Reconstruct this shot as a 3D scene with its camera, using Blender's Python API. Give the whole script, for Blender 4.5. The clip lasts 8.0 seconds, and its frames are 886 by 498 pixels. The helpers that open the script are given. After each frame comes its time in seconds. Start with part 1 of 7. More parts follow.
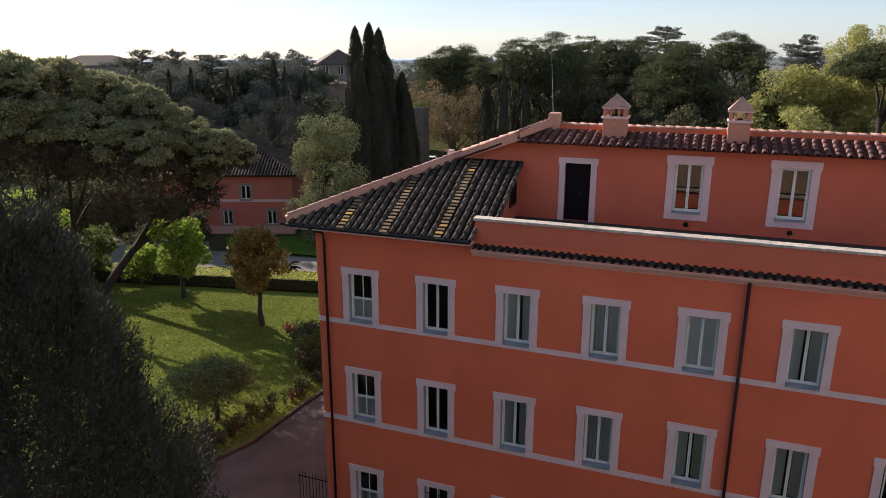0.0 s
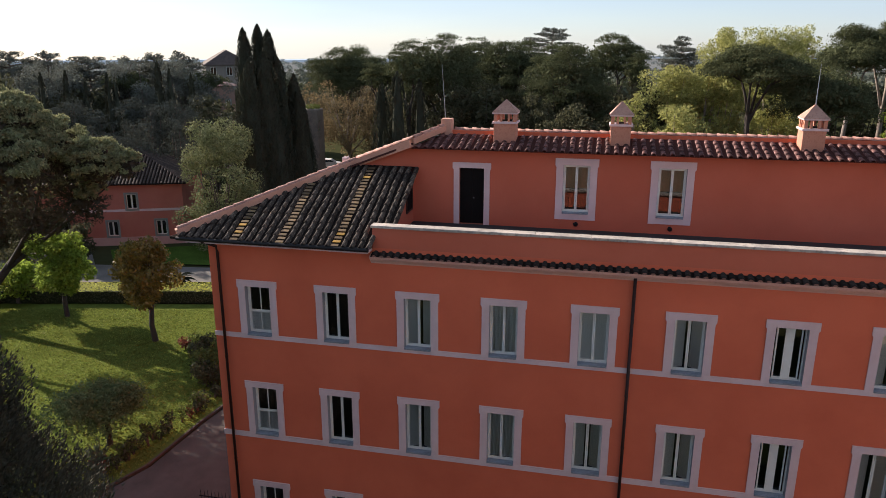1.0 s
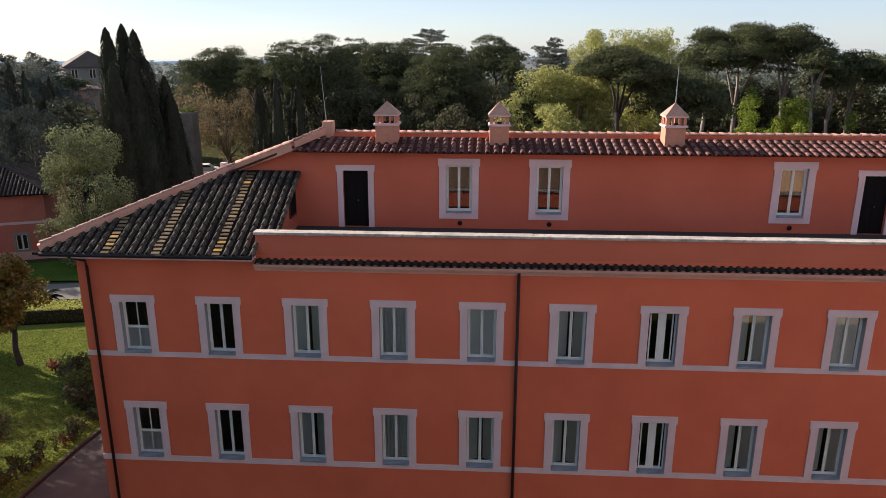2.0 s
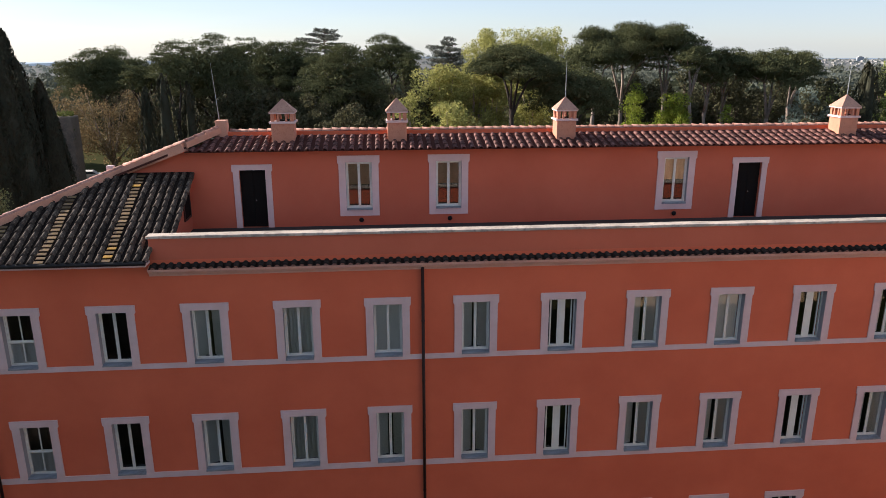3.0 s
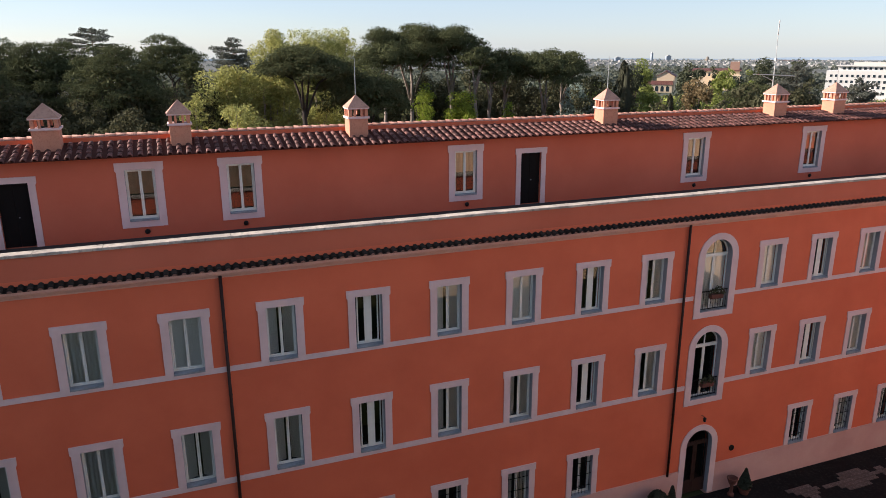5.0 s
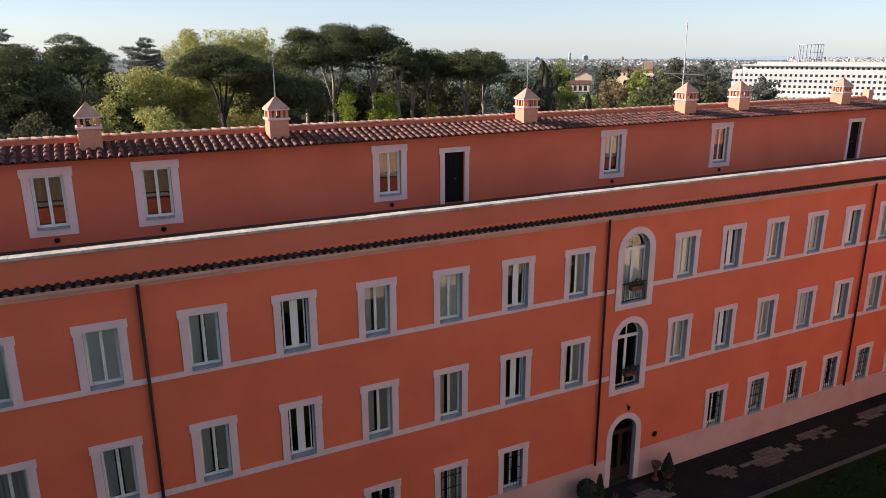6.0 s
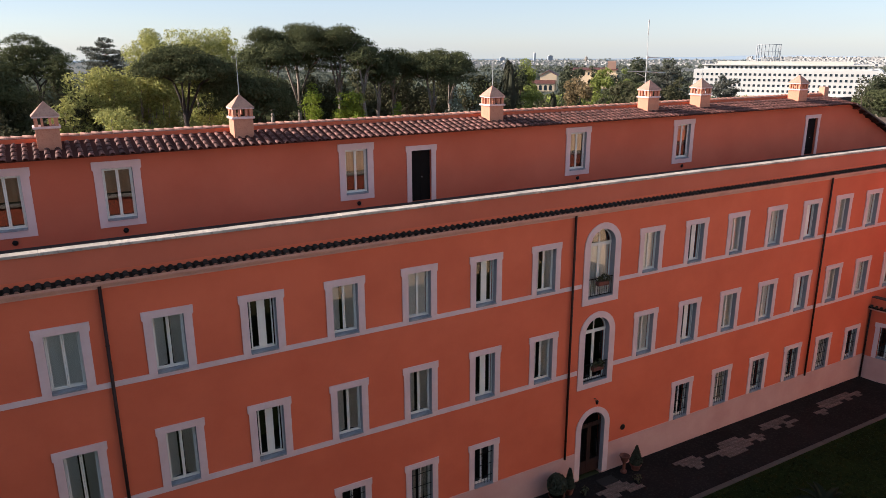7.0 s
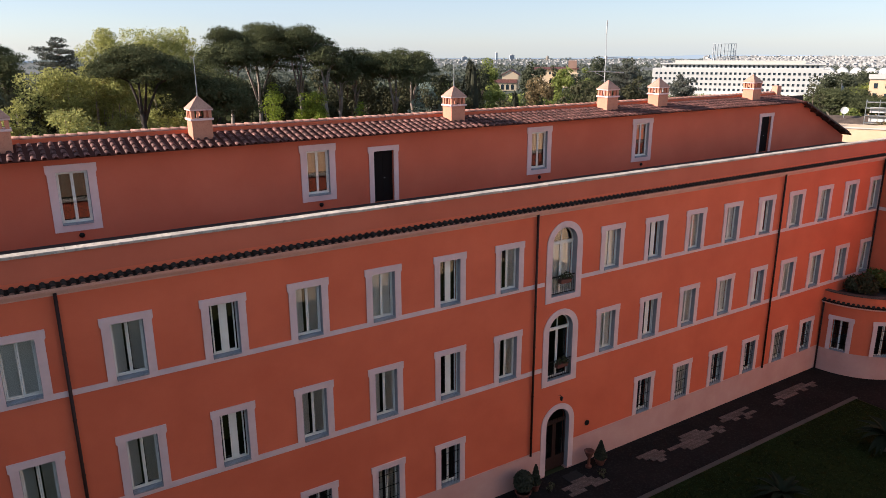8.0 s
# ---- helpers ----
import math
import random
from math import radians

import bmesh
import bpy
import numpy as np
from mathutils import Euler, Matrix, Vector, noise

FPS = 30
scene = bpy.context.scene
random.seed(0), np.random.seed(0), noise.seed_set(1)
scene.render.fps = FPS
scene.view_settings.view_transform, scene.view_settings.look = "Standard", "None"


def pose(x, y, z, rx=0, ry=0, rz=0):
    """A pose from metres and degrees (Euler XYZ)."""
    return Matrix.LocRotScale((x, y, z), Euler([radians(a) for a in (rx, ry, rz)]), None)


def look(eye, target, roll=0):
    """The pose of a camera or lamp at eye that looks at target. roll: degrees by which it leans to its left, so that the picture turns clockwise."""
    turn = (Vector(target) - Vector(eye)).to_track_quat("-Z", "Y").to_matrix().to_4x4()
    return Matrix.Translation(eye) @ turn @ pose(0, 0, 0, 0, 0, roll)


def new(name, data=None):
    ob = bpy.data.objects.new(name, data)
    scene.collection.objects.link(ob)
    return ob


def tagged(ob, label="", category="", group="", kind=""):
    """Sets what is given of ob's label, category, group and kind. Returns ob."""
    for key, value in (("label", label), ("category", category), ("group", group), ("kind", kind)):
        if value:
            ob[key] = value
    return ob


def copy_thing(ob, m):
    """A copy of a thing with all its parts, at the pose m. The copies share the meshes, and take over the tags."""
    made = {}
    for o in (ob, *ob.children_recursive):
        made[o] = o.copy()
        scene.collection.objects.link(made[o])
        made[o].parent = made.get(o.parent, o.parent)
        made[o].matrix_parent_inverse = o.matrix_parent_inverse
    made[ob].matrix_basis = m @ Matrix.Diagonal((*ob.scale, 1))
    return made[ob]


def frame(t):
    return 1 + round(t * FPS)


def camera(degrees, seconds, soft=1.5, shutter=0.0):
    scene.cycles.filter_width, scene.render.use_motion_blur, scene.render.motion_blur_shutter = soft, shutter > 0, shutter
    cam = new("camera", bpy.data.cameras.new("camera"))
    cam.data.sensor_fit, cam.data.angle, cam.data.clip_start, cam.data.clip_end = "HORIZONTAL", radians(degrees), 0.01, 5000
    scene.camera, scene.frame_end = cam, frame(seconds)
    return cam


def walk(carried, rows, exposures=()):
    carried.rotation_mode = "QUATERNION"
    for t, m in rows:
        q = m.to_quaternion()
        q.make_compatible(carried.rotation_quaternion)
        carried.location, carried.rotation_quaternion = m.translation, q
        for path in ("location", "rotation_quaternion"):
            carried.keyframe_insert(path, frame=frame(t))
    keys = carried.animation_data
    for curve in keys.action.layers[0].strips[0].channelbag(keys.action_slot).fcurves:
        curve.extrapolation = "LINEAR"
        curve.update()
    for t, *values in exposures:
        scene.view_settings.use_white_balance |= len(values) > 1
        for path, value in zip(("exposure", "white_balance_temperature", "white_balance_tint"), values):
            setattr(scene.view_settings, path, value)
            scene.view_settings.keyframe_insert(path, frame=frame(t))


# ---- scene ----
# A drone hovering before the facade: it drifts by about a metre and turns to the right. Rows: seconds, x, y, z, yaw, pitch, roll.
cam = camera(63.60, 8.0, soft=0.4)
PATH = [
    (0, 14.12, -23.18, 20.58, 20.89, -15.90, -0.00), (0.5, 14.21, -23.22, 20.74, 17.53, -15.96, 0.03), (1, 14.23, -23.22, 20.86, 12.64, -15.94, 0.00), (1.5, 14.27, -23.21, 20.92, 8.14, -15.89, 0.02),
    (1.7, 14.29, -23.22, 20.92, 6.21, -15.83, 0.06), (2.8, 14.28, -23.42, 20.81, -3.33, -15.97, -0.09), (3, 14.29, -23.45, 20.79, -4.73, -15.90, -0.12), (3.5, 14.31, -23.43, 20.74, -8.94, -15.84, -0.12),
    (4, 14.32, -23.45, 20.72, -13.12, -15.86, -0.12), (4.5, 14.32, -23.41, 20.68, -16.74, -15.82, -0.21), (5, 14.42, -23.44, 20.66, -20.86, -15.80, -0.16), (5.2, 14.43, -23.48, 20.65, -22.37, -15.80, -0.28),
    (6.3, 14.47, -23.47, 20.65, -27.74, -15.79, -0.13), (6.5, 14.48, -23.48, 20.64, -28.05, -15.80, -0.19), (7, 14.44, -23.52, 20.56, -29.55, -15.78, -0.23), (7.5, 14.42, -23.56, 20.57, -31.08, -15.81, -0.22),
    (8, 14.47, -23.58, 20.60, -32.47, -15.83, -0.25)]
walk(cam, [(t, pose(x, y, z, 90 + p, 0, w) @ pose(0, 0, 0, 0, 0, r)) for t, x, y, z, w, p, r in PATH],
     exposures=[(0.0, 1.04, 6150, 17), (3.0, 1.15, 6150, 17), (8.0, 1.15, 6150, 17)])

# ---- light ----
SUN_AZ, SUN_EL = math.atan2(0.446, -0.895), radians(24.5)
world = bpy.data.worlds.new("sky")
scene.world = world
world.use_nodes = True
wn = world.node_tree
sky = wn.nodes.new("ShaderNodeTexSky")
sky.sky_type, sky.sun_disc = "NISHITA", False
sky.sun_elevation, sky.sun_rotation = SUN_EL, radians(90) - SUN_AZ
sky.altitude, sky.air_density, sky.dust_density, sky.ozone_density = 60, 0.85, 0.25, 1.7
wn.nodes["Background"].inputs["Strength"].default_value = 0.068
# a thin veil of high cloud over the clear sky
veil, streak, span = wn.nodes.new("ShaderNodeMix"), wn.nodes.new("ShaderNodeTexNoise"), wn.nodes.new("ShaderNodeMapRange")
sky_co, stretch = wn.nodes.new("ShaderNodeTexCoord"), wn.nodes.new("ShaderNodeMapping")
stretch.inputs["Scale"].default_value = (1.0, 1.0, 7.0)
streak.inputs["Scale"].default_value, streak.inputs["Detail"].default_value = 2.2, 5.0
span.inputs["From Min"].default_value, span.inputs["From Max"].default_value = 0.35, 0.7
span.inputs["To Min"].default_value, span.inputs["To Max"].default_value = 0.38, 0.56
veil.data_type = "RGBA"
veil.inputs["B"].default_value = (4.15, 4.98, 5.7, 1)
wn.links.new(sky_co.outputs["Generated"], stretch.inputs["Vector"])
wn.links.new(stretch.outputs["Vector"], streak.inputs["Vector"])
wn.links.new(streak.outputs["Fac"], span.inputs["Value"])
wn.links.new(span.outputs["Result"], veil.inputs["Factor"])
wn.links.new(sky.outputs[0], veil.inputs["A"])
wn.links.new(veil.outputs["Result"], wn.nodes["Background"].inputs["Color"])
sun = new("sun", bpy.data.lights.new("sun", "SUN"))
sun.data.energy, sun.data.angle, sun.data.color = 5.0, radians(0.6), (1.0, 0.88, 0.71)
sun_dir = Vector((math.cos(SUN_AZ) * math.cos(SUN_EL), math.sin(SUN_AZ) * math.cos(SUN_EL), math.sin(SUN_EL)))
sun.matrix_world = look(sun_dir * 200, (0, 0, 0))


# ---- materials ----
def rgb(h):
    """Linear colour from an sRGB hex string."""
    v = [int(h[i:i + 2], 16) / 255 for i in (0, 2, 4)]
    return tuple(c / 12.92 if c <= 0.04045 else ((c + 0.055) / 1.055) ** 2.4 for c in v) + (1.0,)


def material(name, a, b, rough=0.8, big=0.5, small=8.0, c=None, bump=0.1, metal=0.0, rnd=0.0, spec=0.5, island=0.0, coords="Object"):
    """A surface of colours a and b in large stains and, where c is given, of c in fine grain; bump in metres; rnd varies pieces by object, island by loose piece."""
    m = bpy.data.materials.new(name)
    m.use_nodes = True
    n, l = m.node_tree.nodes, m.node_tree.links
    bs = n["Principled BSDF"]
    co = n.new("ShaderNodeTexCoord").outputs[coords]
    def noise_tex(scale, detail=6.0, ro=0.6):
        t = n.new("ShaderNodeTexNoise")
        t.inputs["Scale"].default_value, t.inputs["Detail"].default_value, t.inputs["Roughness"].default_value = scale, detail, ro
        l.new(co, t.inputs["Vector"])
        return t.outputs["Fac"]
    def ramp(fac, lo, hi):
        r = n.new("ShaderNodeMapRange")
        r.inputs["From Min"].default_value, r.inputs["From Max"].default_value = lo, hi
        l.new(fac, r.inputs["Value"])
        return r.outputs["Result"]
    def mix(fac, x, y, mode="MIX"):
        k = n.new("ShaderNodeMix")
        k.data_type, k.blend_type = "RGBA", mode
        for sock, v in ((k.inputs["Factor"], fac), (k.inputs["A"], x), (k.inputs["B"], y)):
            if hasattr(v, "is_linked"):
                l.new(v, sock)
            else:
                sock.default_value = v
        return k.outputs["Result"]
    fine = noise_tex(small)
    col = mix(ramp(noise_tex(big), 0.35, 0.65), a, b)
    col = mix(ramp(fine, 0.5, 0.75), col, c) if c else mix(ramp(fine, 0.3, 0.7), col, mix(0.5, a, b))
    for amount, node, out in ((rnd, "ShaderNodeObjectInfo", "Random"), (island, "ShaderNodeNewGeometry", "Random Per Island")):
        if amount:
            hs = n.new("ShaderNodeHueSaturation")
            l.new(col, hs.inputs["Color"])
            source = n.new(node).outputs[out]
            r = n.new("ShaderNodeMapRange")
            r.inputs["To Min"].default_value, r.inputs["To Max"].default_value = 1 - amount, 1 + amount
            l.new(source, r.inputs["Value"])
            l.new(r.outputs["Result"], hs.inputs["Value"])
            col = hs.outputs["Color"]
    l.new(col, bs.inputs["Base Color"])
    bs.inputs["Roughness"].default_value, bs.inputs["Metallic"].default_value = rough, metal
    bs.inputs["Specular IOR Level"].default_value = spec
    if bump:
        bp = n.new("ShaderNodeBump")
        bp.inputs["Distance"].default_value, bp.inputs["Strength"].default_value = bump, 0.6
        l.new(fine, bp.inputs["Height"])
        l.new(bp.outputs[0], bs.inputs["Normal"])
    return m


def leaf_material(name, a, b, rough=0.75, island=0.35, through_light=0.3, gloss=0.08):
    """Foliage: varied by leaf clump, letting some light through."""
    m = material(name, a, b, rough, 0.4, 3.0, bump=0, island=island, spec=gloss)
    n, l = m.node_tree.nodes, m.node_tree.links
    bs, out = n["Principled BSDF"], n["Material Output"]
    tr, ad = n.new("ShaderNodeBsdfTranslucent"), n.new("ShaderNodeMixShader")
    col = bs.inputs["Base Color"].links[0].from_socket
    l.new(col, tr.inputs["Color"])
    ad.inputs["Fac"].default_value = through_light
    l.new(bs.outputs[0], ad.inputs[1])
    l.new(tr.outputs[0], ad.inputs[2])
    l.new(ad.outputs[0], out.inputs["Surface"])
    return m


STUCCO = material("orange_stucco", rgb("d76b49"), rgb("cb6141"), 0.9, 0.35, 30, rgb("d16643"), 0.004)
STUCCO_UP = material("weathered_pink_orange_stucco", rgb("c4674c"), rgb("b85d43"), 0.92, 0.3, 26, rgb("be6247"), 0.004)
PEACH = material("pale_peach_render", rgb("cf9a82"), rgb("c08a72"), 0.9, 0.8, 20, rgb("b87f68"), 0.006)
PLINTH = material("pale_pink_plinth", rgb("c9a096"), rgb("bd9086"), 0.9, 0.5, 20, rgb("c4988c"), 0.004)
TRIM = material("pale_trim", rgb("d9bebb"), rgb("cdb0ac"), 0.85, 1.2, 25, rgb("d4b8b4"), 0.003)
CORNICE = material("cornice_paint", rgb("d8a896"), rgb("cb9a88"), 0.88, 1.2, 25, rgb("c29080"), 0.003)
PLUG = material("pink_mortar_plug", rgb("a07568"), rgb("875f54"), 0.95, 2.0, 18, rgb("734f45"), 0.006)
JAMB = material("pale_grey_reveal", rgb("a09a9b"), rgb("918b8d"), 0.85, 1.2, 25, bump=0.002)
COPING = material("weathered_coping", rgb("c4b6a8"), rgb("938a80"), 0.9, 1.1, 7, rgb("78706a"), 0.01)
TILE_DARK = material("weathered_roof_tile", rgb("51453c"), rgb("352d28"), 0.8, 2.2, 16, rgb("8f7e6b"), 0.014, rnd=0.5, spec=0.2)
TILE_CORNICE = material("dark_cornice_tile", rgb("332c28"), rgb("231e1b"), 0.9, 1.5, 14, rgb("4a4039"), 0.01, rnd=0.35, spec=0.1)
TILE_GREY_REST = material("weathered_far_tile", rgb("5c4f47"), rgb("463c37"), 0.85, 1.2, 10, rgb("7a6a5e"), 0.01, island=0.3, spec=0.2)
TILE_RED = material("terracotta_tile", rgb("643f39"), rgb("452b28"), 0.65, 1.2, 12, rgb("9a6d61"), 0.01, rnd=0.35, spec=0.25)
TILE_RED_REST = material("terracotta_tile_rest", rgb("643f39"), rgb("452b28"), 0.65, 1.2, 12, rgb("9a6d61"), 0.01, island=0.35, spec=0.25)
TILE_RIDGE = material("pale_terracotta_ridge", rgb("ab7c6c"), rgb("8c6154"), 0.8, 1.2, 12, rgb("cba393"), 0.01, rnd=0.3)
TILE_FLAT = material("lichened_flat_tile", rgb("75614e"), rgb("564636"), 0.9, 3.0, 16, rgb("8a7138"), 0.012, rnd=0.45, spec=0.2)
TILE_LICHEN = material("yellow_lichen_tile", rgb("b3842a"), rgb("94702f"), 0.9, 2.0, 9, rgb("77614c"), 0.008, rnd=0.2)
ROOF_BED = material("roof_bed", rgb("2b2420"), rgb("1f1a18"), 0.95, 1.0, 10, rgb("3b322c"), 0.01, spec=0.03)
ROOF_BED_RED = material("roof_bed_red", rgb("54342e"), rgb("422824"), 0.95, 1.0, 10, rgb("503128"), 0.01, spec=0.05)
PIPE = material("dark_brown_pipe", rgb("3a221d"), rgb("2b1a17"), 0.55, 2.0, 20, bump=0.001, metal=0.1, spec=0.25)
GUTTER = material("dark_gutter", rgb("2a2523"), rgb("1d1a19"), 0.5, 2.0, 20, bump=0.001, metal=0.5)
FRAME = material("white_window_frame", rgb("e4e0d6"), rgb("d6d0c4"), 0.5, 2.0, 20, bump=0.001)
SILL = material("grey_marble_sill", rgb("8f9298"), rgb("73767d"), 0.5, 5.0, 30, rgb("a5a7ab"), 0.001)
CURTAIN = material("grey_white_curtain", rgb("e9e4dc"), rgb("dcd6cc"), 0.95, 3.0, 30, bump=0.002)
CURTAIN_BEIGE = material("beige_curtain", rgb("c9a283"), rgb("b28a68"), 0.95, 3.0, 30, bump=0.002)
ROOM = material("dim_room", rgb("3d3630"), rgb("332d29"), 0.95, 1.0, 8, bump=0)
DOOR_DARK = material("dark_painted_door", rgb("1b1715"), rgb("141110"), 0.9, 2.0, 20, bump=0.002, spec=0.15)
WOOD_DARK = material("dark_brown_wood", rgb("331a15"), rgb("261310"), 0.5, 3.0, 25, bump=0.003)
IRON = material("black_iron", rgb("1a1a1c"), rgb("131314"), 0.5, 4.0, 30, bump=0.001, metal=0.6)
STEEL = material("galvanised_steel", rgb("a7a9aa"), rgb("8d9092"), 0.4, 4.0, 30, bump=0.001, metal=0.8)
TERRACE = material("dark_terrace_membrane", rgb("3b3836"), rgb("2f2d2c"), 0.9, 0.8, 12, bump=0.003)
POT = material("terracotta_pot", rgb("6a3b2e"), rgb("583025"), 0.8, 6.0, 30, bump=0.003)


def glass_material():
    m = bpy.data.materials.new("window_glass")
    m.use_nodes = True
    n, l = m.node_tree.nodes, m.node_tree.links
    clear, gloss, k, fr = n.new("ShaderNodeBsdfTransparent"), n.new("ShaderNodeBsdfGlossy"), n.new("ShaderNodeMixShader"), n.new("ShaderNodeFresnel")
    gloss.inputs["Roughness"].default_value = 0.02
    clear.inputs["Color"].default_value = (0.95, 0.96, 0.955, 1)
    fr.inputs["IOR"].default_value = 2.1
    l.new(fr.outputs[0], k.inputs["Fac"])
    l.new(clear.outputs[0], k.inputs[1])
    l.new(gloss.outputs[0], k.inputs[2])
    l.new(k.outputs[0], n["Material Output"].inputs["Surface"])
    return m


GLASS = glass_material()


# ---- building blocks ----
def part(name, bm, mat, parent=None, label="", smooth=False):
    me = bpy.data.meshes.new(name)
    bm.to_mesh(me)
    bm.free()
    for m in (mat if isinstance(mat, (list, tuple)) else [mat]):
        me.materials.append(m)
    if smooth:
        me.shade_smooth()
    ob = new(name, me)
    ob.parent = parent
    return tagged(ob, label) if label else ob


def share(name, me, m, parent=None):
    """One more object on a mesh that is already there."""
    ob = new(name, me)
    ob.parent, ob.matrix_basis = parent, m
    return ob


def empty(name, x=0, y=0, z=0, rz=0, **tags):
    ob = new(name)
    ob.location, ob.rotation_euler = (x, y, z), (0, 0, radians(rz))
    return tagged(ob, **tags)


def mesh_data(name, bm, mat, smooth=False):
    me = bpy.data.meshes.new(name)
    bm.to_mesh(me)
    bm.free()
    me.materials.append(mat)
    if smooth:
        me.shade_smooth()
    return me


def box(bm, x0, y0, z0, x1, y1, z1, bevel=0.0, mi=0):
    v = [bm.verts.new(p) for p in ((x0, y0, z0), (x1, y0, z0), (x1, y1, z0), (x0, y1, z0), (x0, y0, z1), (x1, y0, z1), (x1, y1, z1), (x0, y1, z1))]
    fs = [bm.faces.new([v[i] for i in f]) for f in ((3, 2, 1, 0), (4, 5, 6, 7), (0, 1, 5, 4), (1, 2, 6, 5), (2, 3, 7, 6), (3, 0, 4, 7))]
    for f in fs:
        f.material_index = mi
    if bevel:
        es = list({e for f in fs for e in f.edges})
        bmesh.ops.bevel(bm, geom=es, offset=bevel, segments=2, affect="EDGES", profile=0.5)
    return bm


def boxes(*list_of, bevel=0.0):
    bm = bmesh.new()
    for b in list_of:
        box(bm, *b, bevel=bevel)
    return bm


def prism(bm, pts, axis, a, b):
    """A polygon swept along one axis; pts give the two other coordinates in order."""
    def place(p, w):
        return {"x": (w, p[0], p[1]), "y": (p[0], w, p[1]), "z": (p[0], p[1], w)}[axis]
    lo, hi = [bm.verts.new(place(p, a)) for p in pts], [bm.verts.new(place(p, b)) for p in pts]
    bm.faces.new(lo)
    bm.faces.new(hi[::-1])
    for i in range(len(pts)):
        j = (i + 1) % len(pts)
        bm.faces.new((lo[j], lo[i], hi[i], hi[j]))
    return bm


def tube(bm, pts, radii, seg=8, cap=True):
    """A tapered tube along points."""
    rings = []
    pts = [Vector(p) for p in pts]
    for i, p in enumerate(pts):
        d = (pts[min(i + 1, len(pts) - 1)] - pts[max(i - 1, 0)]).normalized()
        u = d.orthogonal().normalized() if abs(d.z) > 0.95 else d.cross(Vector((0, 0, 1))).normalized()
        w = d.cross(u)
        r = radii[i] if isinstance(radii, (list, tuple)) else radii
        rings.append([bm.verts.new(p + (u * math.cos(2 * math.pi * k / seg) + w * math.sin(2 * math.pi * k / seg)) * r) for k in range(seg)])
    for a, b in zip(rings, rings[1:]):
        for k in range(seg):
            bm.faces.new((a[k], a[(k + 1) % seg], b[(k + 1) % seg], b[k]))
    if cap:
        bm.faces.new(rings[0][::-1])
        bm.faces.new(rings[-1])
    return bm


def lathe(bm, profile, seg=16, x=0, y=0, z=0):
    rings = [[bm.verts.new((x + r * math.cos(2 * math.pi * k / seg), y + r * math.sin(2 * math.pi * k / seg), z + h)) for k in range(seg)] for r, h in profile]
    for a, b in zip(rings, rings[1:]):
        for k in range(seg):
            bm.faces.new((a[k], a[(k + 1) % seg], b[(k + 1) % seg], b[k]))
    bm.faces.new(rings[0][::-1])
    bm.faces.new(rings[-1])
    return bm


def fix(bm):
    bmesh.ops.recalc_face_normals(bm, faces=bm.faces)
    return bm


# ---- the orange villa ----
def col_x(k):
    """The middle of window column k; the columns stand a little closer beyond the entrance."""
    return 1.87 + 3.105 * min(k - 1, 12) + 3.03 * min(max(k - 13, 0), 4) + 2.92 * max(k - 17, 0)


villa = empty("villa", label="long orange stucco villa with pale window surrounds and tiled roofs", category="building")
WING_X, END_X = 63.7, 65.6       # where the wing stands out; the end of the roof storey
OW, T_WALL = 1.00, 0.45          # opening width, wall thickness
ROWS = {"upper": (10.18, 12.14), "middle": (5.92, 7.97), "ground": (1.57, 3.53)}
ARCH_W = 1.48
openings = []                    # x0, x1, z0, z1 of the facade
for k in range(1, 22):
    for row, (z0, z1) in ROWS.items():
        if k == 12 or (row == "ground" and k in (11, 13, 20, 21)):
            continue
        openings.append((col_x(k) - OW / 2, col_x(k) + OW / 2, z0, z1))
ARCHES = [(36.10, 9.42, 12.68), (36.06, 5.18, 8.44), (36.12, 0.04, 3.50)]   # centre, foot, crown
for xc, z0, z1 in ARCHES:
    openings.append((xc - ARCH_W / 2, xc + ARCH_W / 2, z0, z1))


def pierced_wall(bm, xs, zs, holes, y0, y1):
    """A wall along x between y0 and y1 with rectangular holes cut through."""
    xs = sorted(set(xs) | {h[i] for h in holes for i in (0, 1)})
    zs = sorted(set(zs) | {h[i] for h in holes for i in (2, 3)})
    vs = {}
    def v(x, y, z):
        if (x, y, z) not in vs:
            vs[x, y, z] = bm.verts.new((x, y, z))
        return vs[x, y, z]
    solid = {}
    for i in range(len(xs) - 1):
        for j in range(len(zs) - 1):
            mx, mz = (xs[i] + xs[i + 1]) / 2, (zs[j] + zs[j + 1]) / 2
            solid[i, j] = not any(h[0] < mx < h[1] and h[2] < mz < h[3] for h in holes)
    for (i, j), s in solid.items():
        if not s:
            continue
        a, b, c, d = xs[i], xs[i + 1], zs[j], zs[j + 1]
        bm.faces.new((v(a, y0, c), v(b, y0, c), v(b, y0, d), v(a, y0, d)))
        bm.faces.new((v(b, y1, c), v(a, y1, c), v(a, y1, d), v(b, y1, d)))
        for di, dj, p, q in ((-1, 0, (a, c), (a, d)), (1, 0, (b, d), (b, c)), (0, -1, (b, c), (a, c)), (0, 1, (a, d), (b, d))):
            if not solid.get((i + di, j + dj), False):
                bm.faces.new((v(p[0], y0, p[1]), v(q[0], y0, q[1]), v(q[0], y1, q[1]), v(p[0], y1, p[1])))
    return bm


def arch_curve(xc, w, crown, n=14):
    """Points of a half-round arch from left to right."""
    r = w / 2
    return [(xc - r * math.cos(math.pi * i / n), crown - r + r * math.sin(math.pi * i / n)) for i in range(n + 1)]


